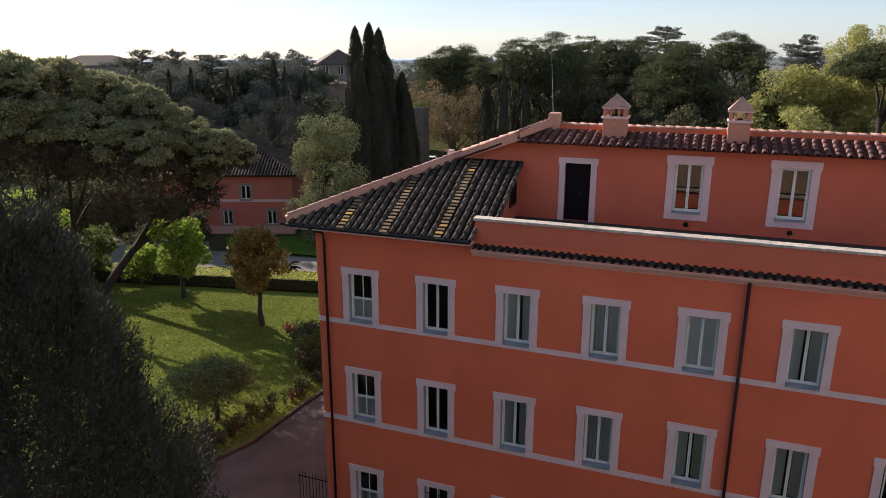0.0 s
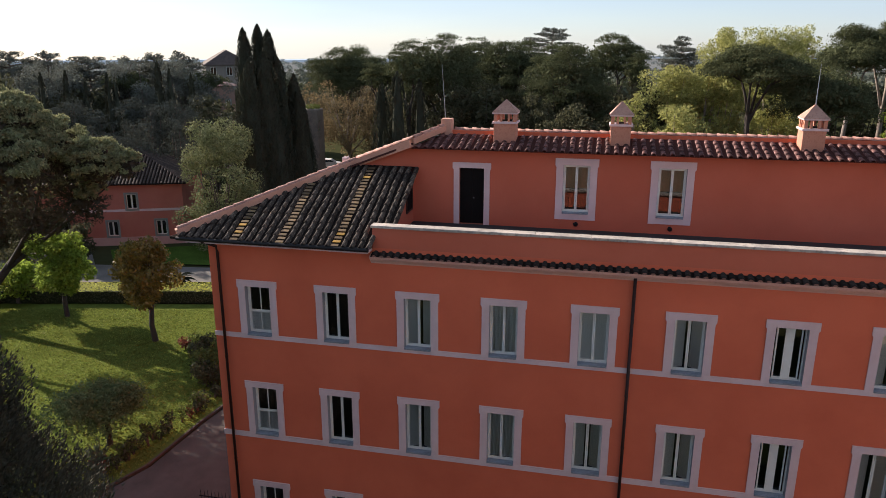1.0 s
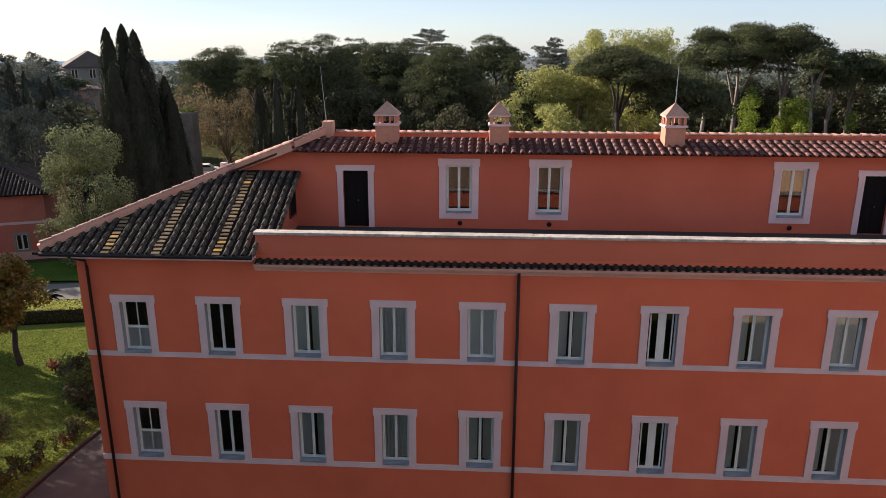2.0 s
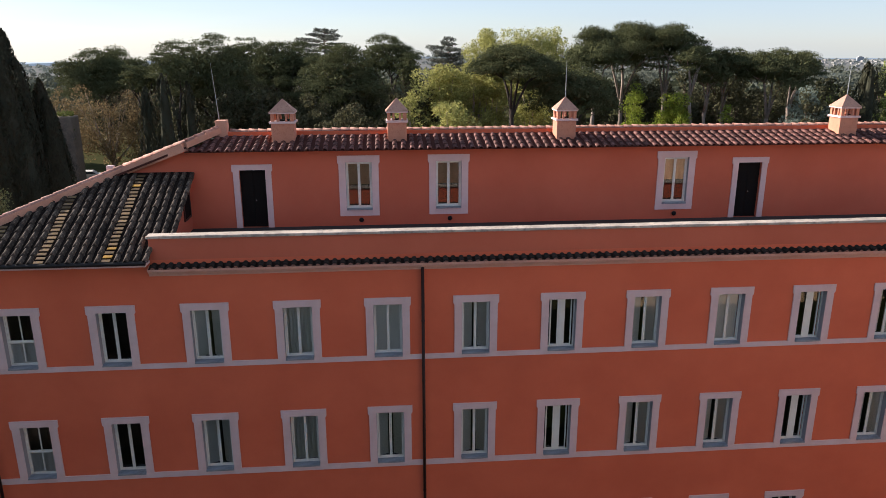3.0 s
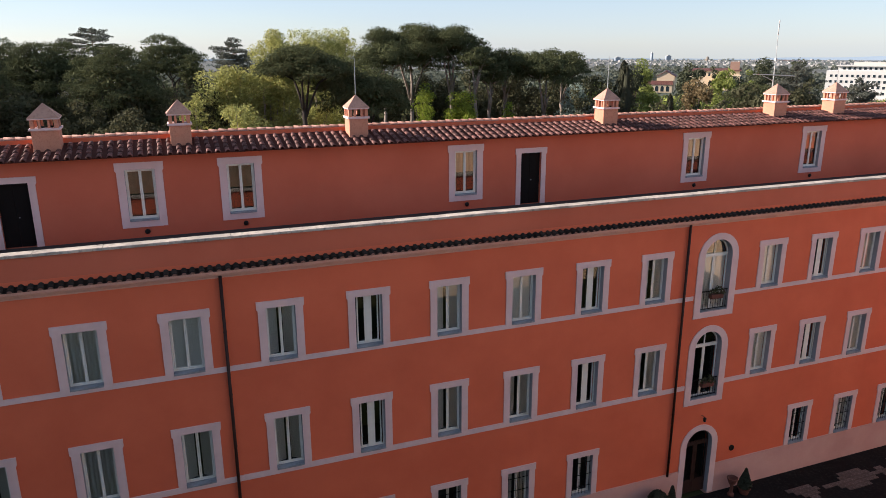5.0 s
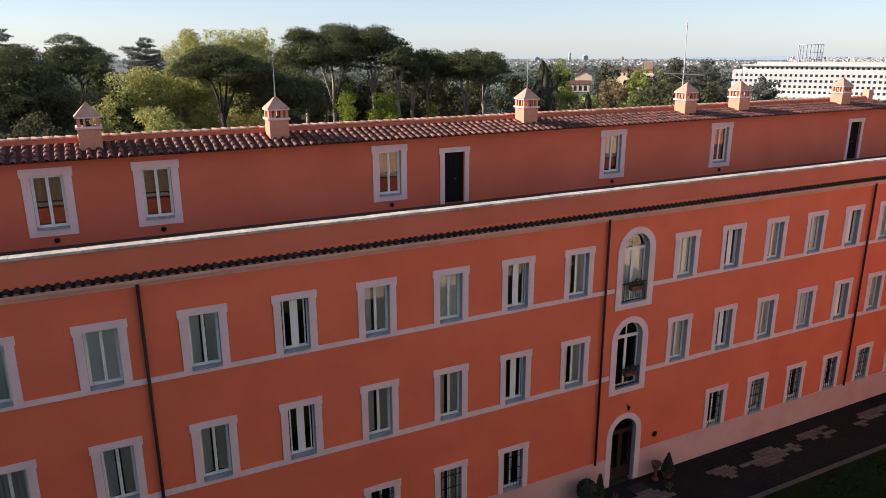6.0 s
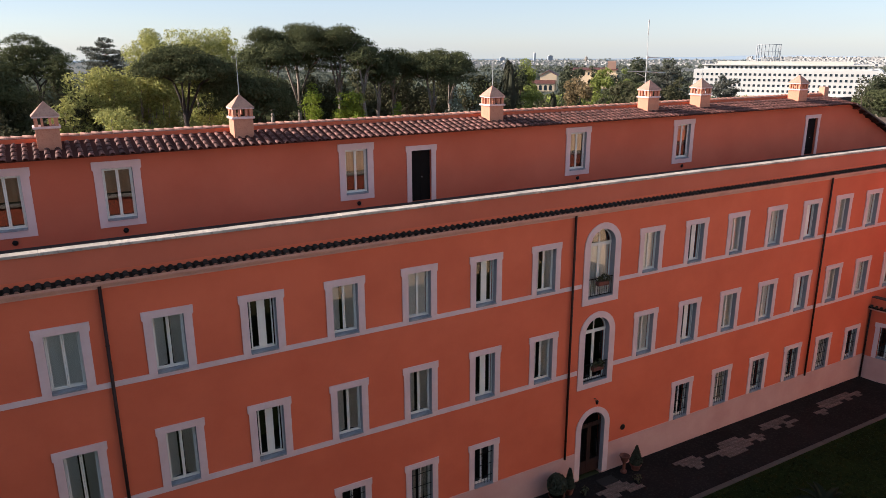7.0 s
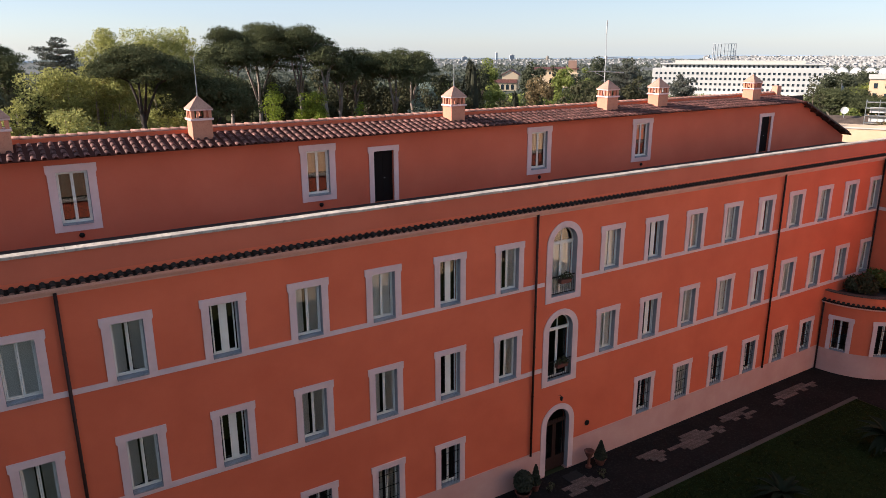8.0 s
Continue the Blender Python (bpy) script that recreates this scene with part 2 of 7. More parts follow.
bm = bmesh.new()
pierced_wall(bm, (0.0, 6.45, WING_X), (1.56, 13.95), [(a, b, max(c, 1.56), d) for a, b, c, d in openings], 0.0, T_WALL)
for xc, z0, z1 in ARCHES:        # fill the corners over the round heads
    pts = arch_curve(xc, ARCH_W, z1)
    mid = len(pts) // 2
    r = ARCH_W / 2
    prism(bm, [(xc - r, z1)] + pts[:mid + 1], "y", 0.002, T_WALL - 0.002)
    prism(bm, pts[mid:] + [(xc + r, z1)], "y", 0.002, T_WALL - 0.002)
part("wall", fix(bm), STUCCO, villa, "orange stucco front wall with three rows of windows")
xd = ARCHES[2][0]
bm = boxes((0, -0.03, -0.6, xd - ARCH_W / 2, T_WALL, 1.56), (xd + ARCH_W / 2, -0.03, -0.6, WING_X, T_WALL, 1.56))
part("plinth", bm, PLINTH, villa, "pale pink plinth")
# side and rear walls, floors
bm = boxes((0, T_WALL, -0.6, 0.45, 11.2, 13.9), (0.45, 10.75, -0.6, END_X, 11.2, 13.9), (END_X, 0, -0.6, END_X + 0.4, 11.2, 13.9))
part("outer_wall", bm, STUCCO, villa)
bm = boxes((0.45, 3.4, -0.6, END_X, 3.6, 13.6))
part("corridor_wall", bm, ROOM, villa)
bm = boxes((0.46, 0.46, 13.6, WING_X, 10.7, 13.97), (0.46, 0.46, 9.0, WING_X, 10.7, 9.3), (0.46, 0.46, 4.75, WING_X, 10.7, 5.05), (0.46, 0.46, -0.6, WING_X, 10.7, 0.02))
part("floor_slab", bm, ROOM, villa)
bm = boxes((0.46 + 0, 0.46, 0.02, 0.5, 3.4, 13.6), *[(col_x(k) + 1.45, 0.46, 0.02, col_x(k) + 1.6, 3.4, 13.6) for k in range(1, 21)])
part("partition", bm, ROOM, villa)
for z0, z1 in ((10.04, 10.23), (5.75, 5.97)):
    for a, b in ((0.0, col_x(12) - 1.09), (col_x(12) + 1.09, WING_X)):
        part("string_course", boxes((a - 0.02, -0.035, z0, b, 0.0, z1)), TRIM, villa, "pale painted string course")


# windows
def curtain_mesh(bm, x0, x1, z0, z1, y, folds):
    n = max(6, int((x1 - x0) * folds))
    pts = [(x0 + (x1 - x0) * i / n, y + 0.018 * (1 if i % 2 else -1)) for i in range(n + 1)]
    lo, hi = [bm.verts.new((a, b, z0)) for a, b in pts], [bm.verts.new((a, b, z1)) for a, b in pts]
    for i in range(n):
        bm.faces.new((lo[i], lo[i + 1], hi[i + 1], hi[i]))
    return bm


def surround_mesh(w, h, drop, side=0.31, lintel=0.25, closed=False, out=0.04):
    """A raised frame round an opening of w x h whose foot is at z 0, with ears at the head."""
    bm = bmesh.new()
    e = w / 2 + side - 0.045
    o = w / 2 + side
    left = [(-w / 2, -drop), (-w / 2, h), (-o, h), (-o, h - 0.02), (-e, h - 0.08), (-e, -drop)]
    prism(bm, left, "y", -out, 0.0)
    prism(bm, [(-x, z) for x, z in left][::-1], "y", -out, 0.0)
    prism(bm, [(-o, h), (o, h), (o, h + lintel), (-o, h + lintel)], "y", -out, 0.0)
    if closed:
        prism(bm, [(-w / 2, -drop), (w / 2, -drop), (w / 2, 0.0), (-w / 2, 0.0)], "y", -out, 0.0)
    return fix(bm)


def leaf(bm, x0, x1, z0, z1, y, s=0.048):
    """A casement's four rails."""
    for b in ((x0, z0, x0 + s, z1), (x1 - s, z0, x1, z1), (x0 + s, z0, x1 - s, z0 + s), (x0 + s, z1 - s, x1 - s, z1)):
        box(bm, b[0], y, b[1], b[2], y + 0.05, b[3], 0.008)
    return bm


def pane(x0, x1, z0, z1, y, parent):
    bm = bmesh.new()
    bm.faces.new([bm.verts.new(p) for p in ((x0, y, z0), (x1, y, z0), (x1, y, z1), (x0, y, z1))])
    ob = part("pane", bm, GLASS, parent)
    ob.visible_shadow = False
    return ob


def make_window(kind, h, drop, closed=False, grille=False, cloth=CURTAIN, depth=0.20):
    """A window with its surround at the origin, foot of the opening at z 0."""
    w = OW
    win = part("window", surround_mesh(w, h, drop, closed=closed), TRIM, villa)
    y = depth
    part("reveal", boxes((-w / 2 + 0.001, -0.02, 0.0, -w / 2 + 0.006, y, h - 0.001), (w / 2 - 0.006, -0.02, 0.0, w / 2 - 0.001, y, h - 0.001), (-w / 2 + 0.006, -0.02, h - 0.007, w / 2 - 0.006, y, h - 0.002)), JAMB, win, "pale grey painted reveal")
    part("sill", boxes((-w / 2 + 0.008 if closed else -w / 2 + 0.008, -0.085, 0.001, w / 2 - 0.008, y, 0.062), bevel=0.008), SILL, win, "grey marble sill")
    bm = boxes((-w / 2 + 0.003, y, 0.05, -w / 2 + 0.045, y + 0.07, h - 0.003), (w / 2 - 0.045, y, 0.05, w / 2 - 0.003, y + 0.07, h - 0.003), (-w / 2 + 0.045, y, h - 0.05, w / 2 - 0.045, y + 0.07, h - 0.003), (-w / 2 + 0.045, y, 0.05, w / 2 - 0.045, y + 0.07, 0.10))
    part("frame", bm, FRAME, win)
    a, b, z0, z1 = -w / 2 + 0.047, w / 2 - 0.047, 0.102, h - 0.052
    if kind == "sash":
        zm = h * 0.47
        part("sash", leaf(leaf(bmesh.new(), a, b, z0, zm, y + 0.005), a, b, zm, z1, y + 0.02), FRAME, win)
        part("glazing_bar", boxes((-0.02, y + 0.01, z0 + 0.06, 0.02, y + 0.05, zm - 0.06), (-0.02, y + 0.03, zm + 0.06, 0.02, y + 0.06, z1 - 0.06)), FRAME, win)
        pane(a + 0.05, b - 0.05, z0 + 0.05, zm - 0.05, y + 0.03, win)
        pane(a + 0.05, b - 0.05, zm + 0.05, z1 - 0.05, y + 0.045, win)
        part("half_curtain", curtain_mesh(bmesh.new(), a + 0.03, b - 0.03, z0, zm - 0.04, y + 0.09, 4), cloth, win)
        return win
    if kind == "open":           # both leaves stand inwards, a pale panel shows between
        for s in (-1, 1):
            part("casement", leaf(bmesh.new(), -0.40 if s < 0 else 0.0, 0.0 if s < 0 else 0.40, z0, z1, y + 0.012), FRAME, win)
        part("blind", boxes((-0.14, y - 0.012, z0 + 0.02, 0.14, y + 0.010, z1 - 0.02), bevel=0.004), FRAME, win, "pale blind between the leaves")
        for s in (-1, 1):
            pane(min(s * 0.05, s * 0.36), max(s * 0.05, s * 0.36), z0 + 0.05, z1 - 0.05, y + 0.04, win)
        return win
    part("casement", leaf(bmesh.new(), a, -0.002, z0, z1, y + 0.012), FRAME, win)
    part("casement", leaf(bmesh.new(), 0.002, b, z0, z1, y + 0.012), FRAME, win)
    pane(a + 0.05, -0.05, z0 + 0.05, z1 - 0.05, y + 0.04, win)
    pane(0.05, b - 0.05, z0 + 0.05, z1 - 0.05, y + 0.04, win)
    if kind == "curtain":
        part("curtain", curtain_mesh(bmesh.new(), a, b, z0, z1, y + 0.16, 16), cloth, win)
    elif kind == "slit":         # pale inner shutters, ajar
        for edge, turn in ((a + 0.02, 24), (b - 0.02, -30)):
            sh = part("inner_shutter", boxes((0, 0, z0 + 0.01, 0.37, 0.022, z1 - 0.01), bevel=0.004), cloth, win)
            sh.matrix_basis = pose(edge, y + 0.075, 0, 0, 0, turn if turn > 0 else 180 + turn)
    elif kind == "blind":        # smooth cloth behind each leaf
        part("blind", boxes((a + 0.05, y + 0.08, z0, -0.03, y + 0.085, z1), (0.03, y + 0.08, z0, b - 0.05, y + 0.085, z1)), cloth, win)
    elif kind == "half":         # a short beige curtain over the upper half
        part("curtain", curtain_mesh(bmesh.new(), a, b, z0 + (z1 - z0) * 0.50, z1, y + 0.12, 8), cloth, win)
    if grille:
        bm = bmesh.new()
        for i in range(6):
            x = -w / 2 + w * (i + 0.5) / 6
            tube(bm, [(x, 0.06, 0.03), (x, 0.06, h)], 0.011, 6)
        for z in (h * 0.22, h * 0.52, h * 0.82):
            box(bm, -w / 2, 0.05, z - 0.012, w / 2, 0.07, z + 0.012)
        part("grille", bm, IRON, win, "black iron window bars")
    return win


KINDS = {1: "sash", 2: "dark", 3: "slit", 4: "curtain", 5: "blind", 6: "slit", 7: "open", 8: "slit", 9: "blind", 10: "open", 11: "slit", 13: "blind", 14: "open", 15: "slit", 16: "blind", 17: "open", 18: "slit", 19: "blind", 20: "open", 21: "blind"}
LABELS = {"sash": "white sash window with frosted lower panes", "dark": "white two-leaf window with a dark room behind", "slit": "white two-leaf window with pale inner shutters ajar",
          "curtain": "white two-leaf window with pleated grey curtain", "blind": "white two-leaf window with smooth pale blinds", "open": "two-leaf window with a pale panel between dark panes", "half": "white two-leaf window of the roof storey"}
protos = {}


def put_window(key, x, y, z, **how):
    if key not in protos:
        protos[key] = make_window(key[0], **how)
        protos[key].matrix_basis = pose(x, y, z)
        tagged(protos[key], LABELS[key[0]] + (", barred" if how.get("grille") else ""))
        return protos[key]
    return copy_thing(protos[key], pose(x, y, z))


for row, (z0, z1) in ROWS.items():
    for k in range(1, 22):
        if k == 12 or (row == "ground" and k in (11, 13, 20, 21)):
            continue
        kind = KINDS[k] if not (row == "middle" and k in (5, 9)) else "slit"
        kind = kind if row != "ground" else ("sash" if k == 1 else "dark" if k % 3 else "slit")
        put_window((kind, row), col_x(k), 0.0, z0, h=z1 - z0, drop={"upper": -0.052, "middle": -0.052, "ground": 0.0}[row], grille=row == "ground")


# arched openings
def arch_band(w_in, w_out, h, crown_gap, drop, out=0.04):
    """A raised surround with a round head; foot at z 0, inner crown at h."""
    bm = bmesh.new()
    n = 14
    inner, outer = arch_curve(0, w_in, h, n), arch_curve(0, w_out, h + crown_gap, n)
    for i in range(n):
        prism(bm, [inner[i], inner[i + 1], outer[i + 1], outer[i]], "y", -out, 0.0)
    for s in (-1, 1):
        a, b = s * w_in / 2, s * w_out / 2
        prism(bm, [(a, -drop), (b, -drop), (b, h + crown_gap - w_out / 2), (a, h - w_in / 2)], "y", -out, 0.0)
    if drop:
        prism(bm, [(-w_in / 2, -drop), (w_in / 2, -drop), (w_in / 2, 0), (-w_in / 2, 0)], "y", -out, 0.0)
    bmesh.ops.remove_doubles(bm, verts=bm.verts, dist=1e-5)
    return fix(bm)


def arch_lining(w, h, depth):
    """A thin painted lining of an arched reveal."""
    bm = bmesh.new()
    a, b = arch_curve(0, w - 0.002, h - 0.001), arch_curve(0, w - 0.012, h - 0.006)
    a, b = [(a[0][0], 0.0)] + a + [(a[-1][0], 0.0)], [(b[0][0], 0.0)] + b + [(b[-1][0], 0.0)]
    for i in range(len(a) - 1):
        prism(bm, [a[i], a[i + 1], b[i + 1], b[i]], "y", -0.02, depth)
    return fix(bm)


def arched_glass(h, w, y, parent):
    r = w / 2
    z1 = h - r
    part("casement", leaf(leaf(bmesh.new(), -r + 0.01, -0.003, 0.02, z1 - 0.04, y, 0.07), 0.003, r - 0.01, 0.02, z1 - 0.04, y, 0.07), FRAME, parent)
    part("transom", boxes((-r, y - 0.01, z1 - 0.04, r, y + 0.06, z1 + 0.05)), FRAME, parent)
    bm = bmesh.new()
    inner, outer = arch_curve(0, w - 0.14, h - 0.07), arch_curve(0, w, h)
    for i in range(14):
        prism(bm, [inner[i], inner[i + 1], outer[i + 1], outer[i]], "y", y, y + 0.05)
    bmesh.ops.remove_doubles(bm, verts=bm.verts[:], dist=0.0005)
    fan = part("fanlight", fix(bm), FRAME, parent)
    part("mullion", boxes((-0.025, y + 0.002, z1 + 0.05, 0.025, y + 0.045, h - 0.07)), FRAME, fan)
    pane(-r + 0.06, -0.05, 0.07, z1 - 0.08, y + 0.025, parent)
    pane(0.05, r - 0.06, 0.07, z1 - 0.08, y + 0.025, parent)
    bm = bmesh.new()
    bm.faces.new([bm.verts.new((x, y + 0.025, z)) for x, z in inner[::-1]])
    part("pane", bm, GLASS, parent).visible_shadow = False


for i, (xc, z0, z1) in enumerate(ARCHES[:2]):
    h = z1 - z0
    win = part("arched_window", arch_band(ARCH_W, 2.16, h, 0.29, 0.27), TRIM, villa, "tall arched window with a small iron balcony rail")
    win.matrix_basis = pose(xc, 0, z0)
    arched_glass(h, ARCH_W, 0.26, win)
    part("reveal", arch_lining(ARCH_W, h, 0.26), JAMB, win)
    part("sill", boxes((-ARCH_W / 2 + 0.004, -0.05, 0.001, ARCH_W / 2 - 0.004, 0.26, 0.04), bevel=0.008), SILL, win)
    if i == 0:
        part("curtain", curtain_mesh(bmesh.new(), -0.66, 0.66, 0.05, h - 0.8, 0.36, 8), CURTAIN, win)
    bm = bmesh.new()
    box(bm, -ARCH_W / 2, 0.03, 0.90, ARCH_W / 2, 0.07, 0.94)
    rail = part("railing", bm, IRON, win, "black iron balcony railing")
    part("bottom_rail", boxes((-ARCH_W / 2, 0.035, 0.09, ARCH_W / 2, 0.065, 0.12)), IRON, rail)
    bar = mesh_data("baluster", tube(bmesh.new(), [(0, 0, 0.115), (0, 0, 0.905)], 0.010, 6), IRON)
    for q in range(11):
        share("baluster", bar, pose(-0.68 + 1.36 * q / 10, 0.05, 0), rail)

xc, z0, z1 = ARCHES[2]
portal = part("portal", arch_band(ARCH_W, 2.12, z1 - z0, 0.28, 0.0), TRIM, villa, "arched doorway with a dark glazed wooden door")
portal.matrix_basis = pose(xc, 0, z0)
part("reveal", arch_lining(ARCH_W, z1 - z0, 0.22), JAMB, portal)
h, r, y = z1 - z0, ARCH_W / 2, 0.22
for s in (-1, 1):
    x0, x1 = sorted((s * 0.004, s * (r - 0.01)))
    d = part("door_leaf", leaf(bmesh.new(), x0, x1, 0.02, h - r - 0.05, y, 0.11), WOOD_DARK, portal)
    bm = boxes((x0 + 0.11, y + 0.01, 0.13, x1 - 0.11, y + 0.04, 0.62), (x0 + 0.11, y, 0.62, x1 - 0.11, y + 0.05, 0.72))
    part("door_panel", bm, WOOD_DARK, portal)
    pane(x0 + 0.1, x1 - 0.1, 0.7, h - r - 0.14, y + 0.03, portal)
    bm = bmesh.new()
    for q in range(4):
        x = x0 + 0.16 + (x1 - x0 - 0.32) * q / 3
        tube(bm, [(x, y, 0.70), (x, y, h - r - 0.15)], 0.008, 6)
    part("door_grille", bm, IRON, portal)
bm = bmesh.new()
inner, outer = arch_curve(0, ARCH_W - 0.16, h - 0.08), arch_curve(0, ARCH_W, h)
for q in range(14):
    prism(bm, [inner[q], inner[q + 1], outer[q + 1], outer[q]], "y", y, y + 0.05)
box(bm, -r, y - 0.01, h - r - 0.05, r, y + 0.06, h - r + 0.05)
part("fanlight_frame", fix(bm), WOOD_DARK, portal)
bm = bmesh.new()
for q in range(9):
    x = -r + ARCH_W * (q + 0.5) / 9
    tube(bm, [(x, y - 0.02, h - r), (x, y - 0.02, h - r + math.sqrt(max(0.01, r * r - x * x)))], 0.010, 6)
part("fanlight_grille", bm, IRON, portal)

# cornice with one row of tiles
bm = bmesh.new()
prism(bm, [(0.0, 13.40), (-0.05, 13.40), (-0.07, 13.46), (-0.12, 13.50), (-0.16, 13.58), (-0.22, 13.60), (-0.22, 13.68), (0.0, 13.76)], "x", 6.40, WING_X)
part("cornice", fix(bm), CORNICE, villa, "pale moulded cornice under a row of tiles")
cornice_bed = part("cornice_bed", prism(bmesh.new(), [(0.0, 13.762), (-0.24, 13.684), (-0.24, 13.70), (0.0, 13.80)], "x", 6.45, WING_X), ROOF_BED, villa)

# parapet of the terrace
bm = boxes((6.47, 0.0, 13.952, END_X, 0.28, 14.68), (6.47, 0.28, 13.952, 6.75, 0.6, 14.68))
part("parapet", bm, STUCCO_UP, villa, "low orange parapet of the roof terrace")
x = 6.42
random.seed(5)
while x < END_X:                 # coping in slabs
    e = min(END_X, x + 1.9 + random.uniform(-0.05, 0.05))
    part("coping_slab", boxes((x, -0.06, 14.684, e - 0.005, 0.36, 14.775 + random.uniform(-0.006, 0.006)), bevel=0.01), COPING, villa)
    x = e
part("terrace_floor", boxes((6.9, 0.28, 13.975, END_X, 4.0, 14.0)), TERRACE, villa, "dark waterproofed terrace floor")

# roof storey wall with its doors and windows
Y_UP = 4.0
U_WIN, U_DOOR = [13.31, 16.79, 25.91, 37.75, 45.10], [9.28, 28.97, 56.33]
u_holes = [(x - OW / 2, x + OW / 2, 14.62, 16.50) for x in U_WIN] + [(x - 0.49, x + 0.49, 14.0, 16.25) for x in U_DOOR]
bm = bmesh.new()
pierced_wall(bm, (6.9, 59.9), (13.98, 17.05), u_holes, Y_UP, Y_UP + 0.3)
prism(bm, [(59.9, 13.98), (65.5, 13.98), (65.5, 14.45), (59.9, 17.0)], "y", Y_UP, Y_UP + 0.3)
prism(bm, [(6.9, 13.98), (6.9, 17.04), (2.5, 15.3), (2.5, 13.98)], "y", Y_UP + 0.002, Y_UP + 0.3)
part("roof_storey_wall", fix(bm), STUCCO_UP, villa, "orange wall of the set-back roof storey")
part("end_wall", prism(bmesh.new(), [(0.46, 13.95), (4.0, 13.95), (4.0, 16.05), (0.46, 14.42)], "x", 6.62, 6.9), STUCCO_UP, villa)
bm = boxes((7.0, 7.6, 13.98, 66, 7.8, 17.0))
part("spine_wall", bm, ROOM, villa)
for x in U_WIN:
    put_window(("half", "roof"), x, Y_UP, 14.62, h=1.88, drop=0.23, closed=True, cloth=CURTAIN_BEIGE, depth=0.12)
for x in U_DOOR:
    ds = part("terrace_door", surround_mesh(0.98, 2.25, 0.0, side=0.27, lintel=0.21), TRIM, villa, "tall dark door with a pale surround")
    ds.matrix_basis = pose(x, Y_UP, 14.0)
    part("door_leaf", boxes((-0.485, 0.12, 0.01, -0.004, 0.17, 2.245), (0.004, 0.12, 0.01, 0.485, 0.17, 2.245), bevel=0.006), DOOR_DARK, ds)
    part("door_knob", lathe(bmesh.new(), [(0.0, 0), (0.022, 0.004), (0.026, 0.02), (0.01, 0.04)], 10), STEEL, ds).matrix_basis = pose(0.07, 0.12, 1.05, 90)

# roofs: the beds under the tiles
M_F, M_L, M_U = 0.475, 0.385, 0.215     # front, end and upper slopes
def z_front(y):
    return 14.08 + M_F * (y + 0.5)
def z_left(x):
    return 14.15 + M_L * (x + 0.95)
def x_hip(y):
    return (z_front(y) - 14.15) / M_L - 0.95
def z_up(y):
    return 17.02 + M_U * (y - 3.6)


def slab(bm, pts, t=0.08):
    """A roof plane through the corner points, t thick."""
    top, low = [bm.verts.new(p) for p in pts], [bm.verts.new((p[0], p[1], p[2] - t)) for p in pts]
    bm.faces.new(top)
    bm.faces.new(low[::-1])
    for i in range(len(pts)):
        j = (i + 1) % len(pts)
        bm.faces.new((top[j], top[i], low[i], low[j]))
    return fix(bm)


Y_TOP = 4.12
bed = lambda x, y: (x, y, z_front(y))
corner_roof = part("corner_roof", slab(bmesh.new(), [bed(x_hip(-0.55), -0.55), bed(6.45, -0.55), bed(6.45, 0.3), bed(7.08, 0.3), bed(7.08, Y_TOP), bed(x_hip(Y_TOP), Y_TOP)]), ROOF_BED, villa, "weathered grey tiled corner roof with flat tile strips")
bm = bmesh.new()
slab(bm, [(-0.95, -0.4, z_left(-0.95)), (x_hip(3.7), 3.7, z_left(x_hip(3.7))), (6.95, 3.62, z_left(6.95)), (7.9, 5.4, z_left(7.9)), (-0.95, 11.6, z_left(-0.95))])
part("end_roof", bm, ROOF_BED_RED, villa)
bm = bmesh.new()
slab(bm, [(59.4, 5.4, 17.42), (60.2, 3.62, 16.92), (65.9, 3.62, 14.55), (65.9, 11.6, 14.55)])
part("end_roof", bm, ROOF_BED_RED, villa)
main_roof = part("main_roof", slab(slab(bmesh.new(), [(6.95, 3.60, z_up(3.60)), (60.2, 3.60, z_up(3.60)), (59.4, 5.4, z_up(5.4)), (7.9, 5.4, z_up(5.4))], 0.035),
                 [(7.9, 5.4, z_up(5.4)), (59.4, 5.4, z_up(5.4)), (62, 11.6, 15.2), (4, 11.6, 15.2)]), ROOF_BED_RED, villa, "red barrel-tiled roof of the set-back storey")
part("ridge_band", boxes((8.1, 5.33, z_up(5.4) - 0.05, 59.2, 5.62, z_up(5.4) + 0.13)), STUCCO, villa, "orange rendered ridge base")


def along(a, b, w, h, lift=0.0):
    """A beam of width w and height h along the line from a to b."""
    a, b = Vector(a), Vector(b)
    bm = box(bmesh.new(), 0, -w / 2, lift, (b - a).length, w / 2, lift + h)
    bm.transform(Matrix.Translation(a) @ (b - a).to_track_quat("X", "Z").to_matrix().to_4x4())
    return bm


HIP = [Vector((-0.98, -0.42, z_left(-0.98))), Vector((x_hip(4.1), 4.1, z_left(x_hip(4.1)))), Vector((6.95, 3.75, z_left(6.95))), Vector((7.95, 5.4, z_left(7.95)))]
part("hip_band", along(HIP[0], HIP[1], 0.26, 0.22, -0.04), PEACH, villa, "orange rendered hip")
part("hip_band", along(HIP[1], HIP[2], 0.40, 0.30, -0.15), PEACH, villa)
part("hip_band", along(HIP[2], HIP[3], 0.26, 0.22, -0.04), PEACH, villa)
for xb in (8.0, 59.2):
    part("ridge_block", boxes((xb - 0.22, 5.2, 17.2, xb + 0.22, 5.62, 18.0), bevel=0.02), PEACH, villa, "small orange rendered block at the ridge's end")
verge = along((59.95, 3.75, 16.93), (65.4, 3.75, 14.66), 0.5, 0.09)
part("verge_board", verge, WOOD_DARK, villa)
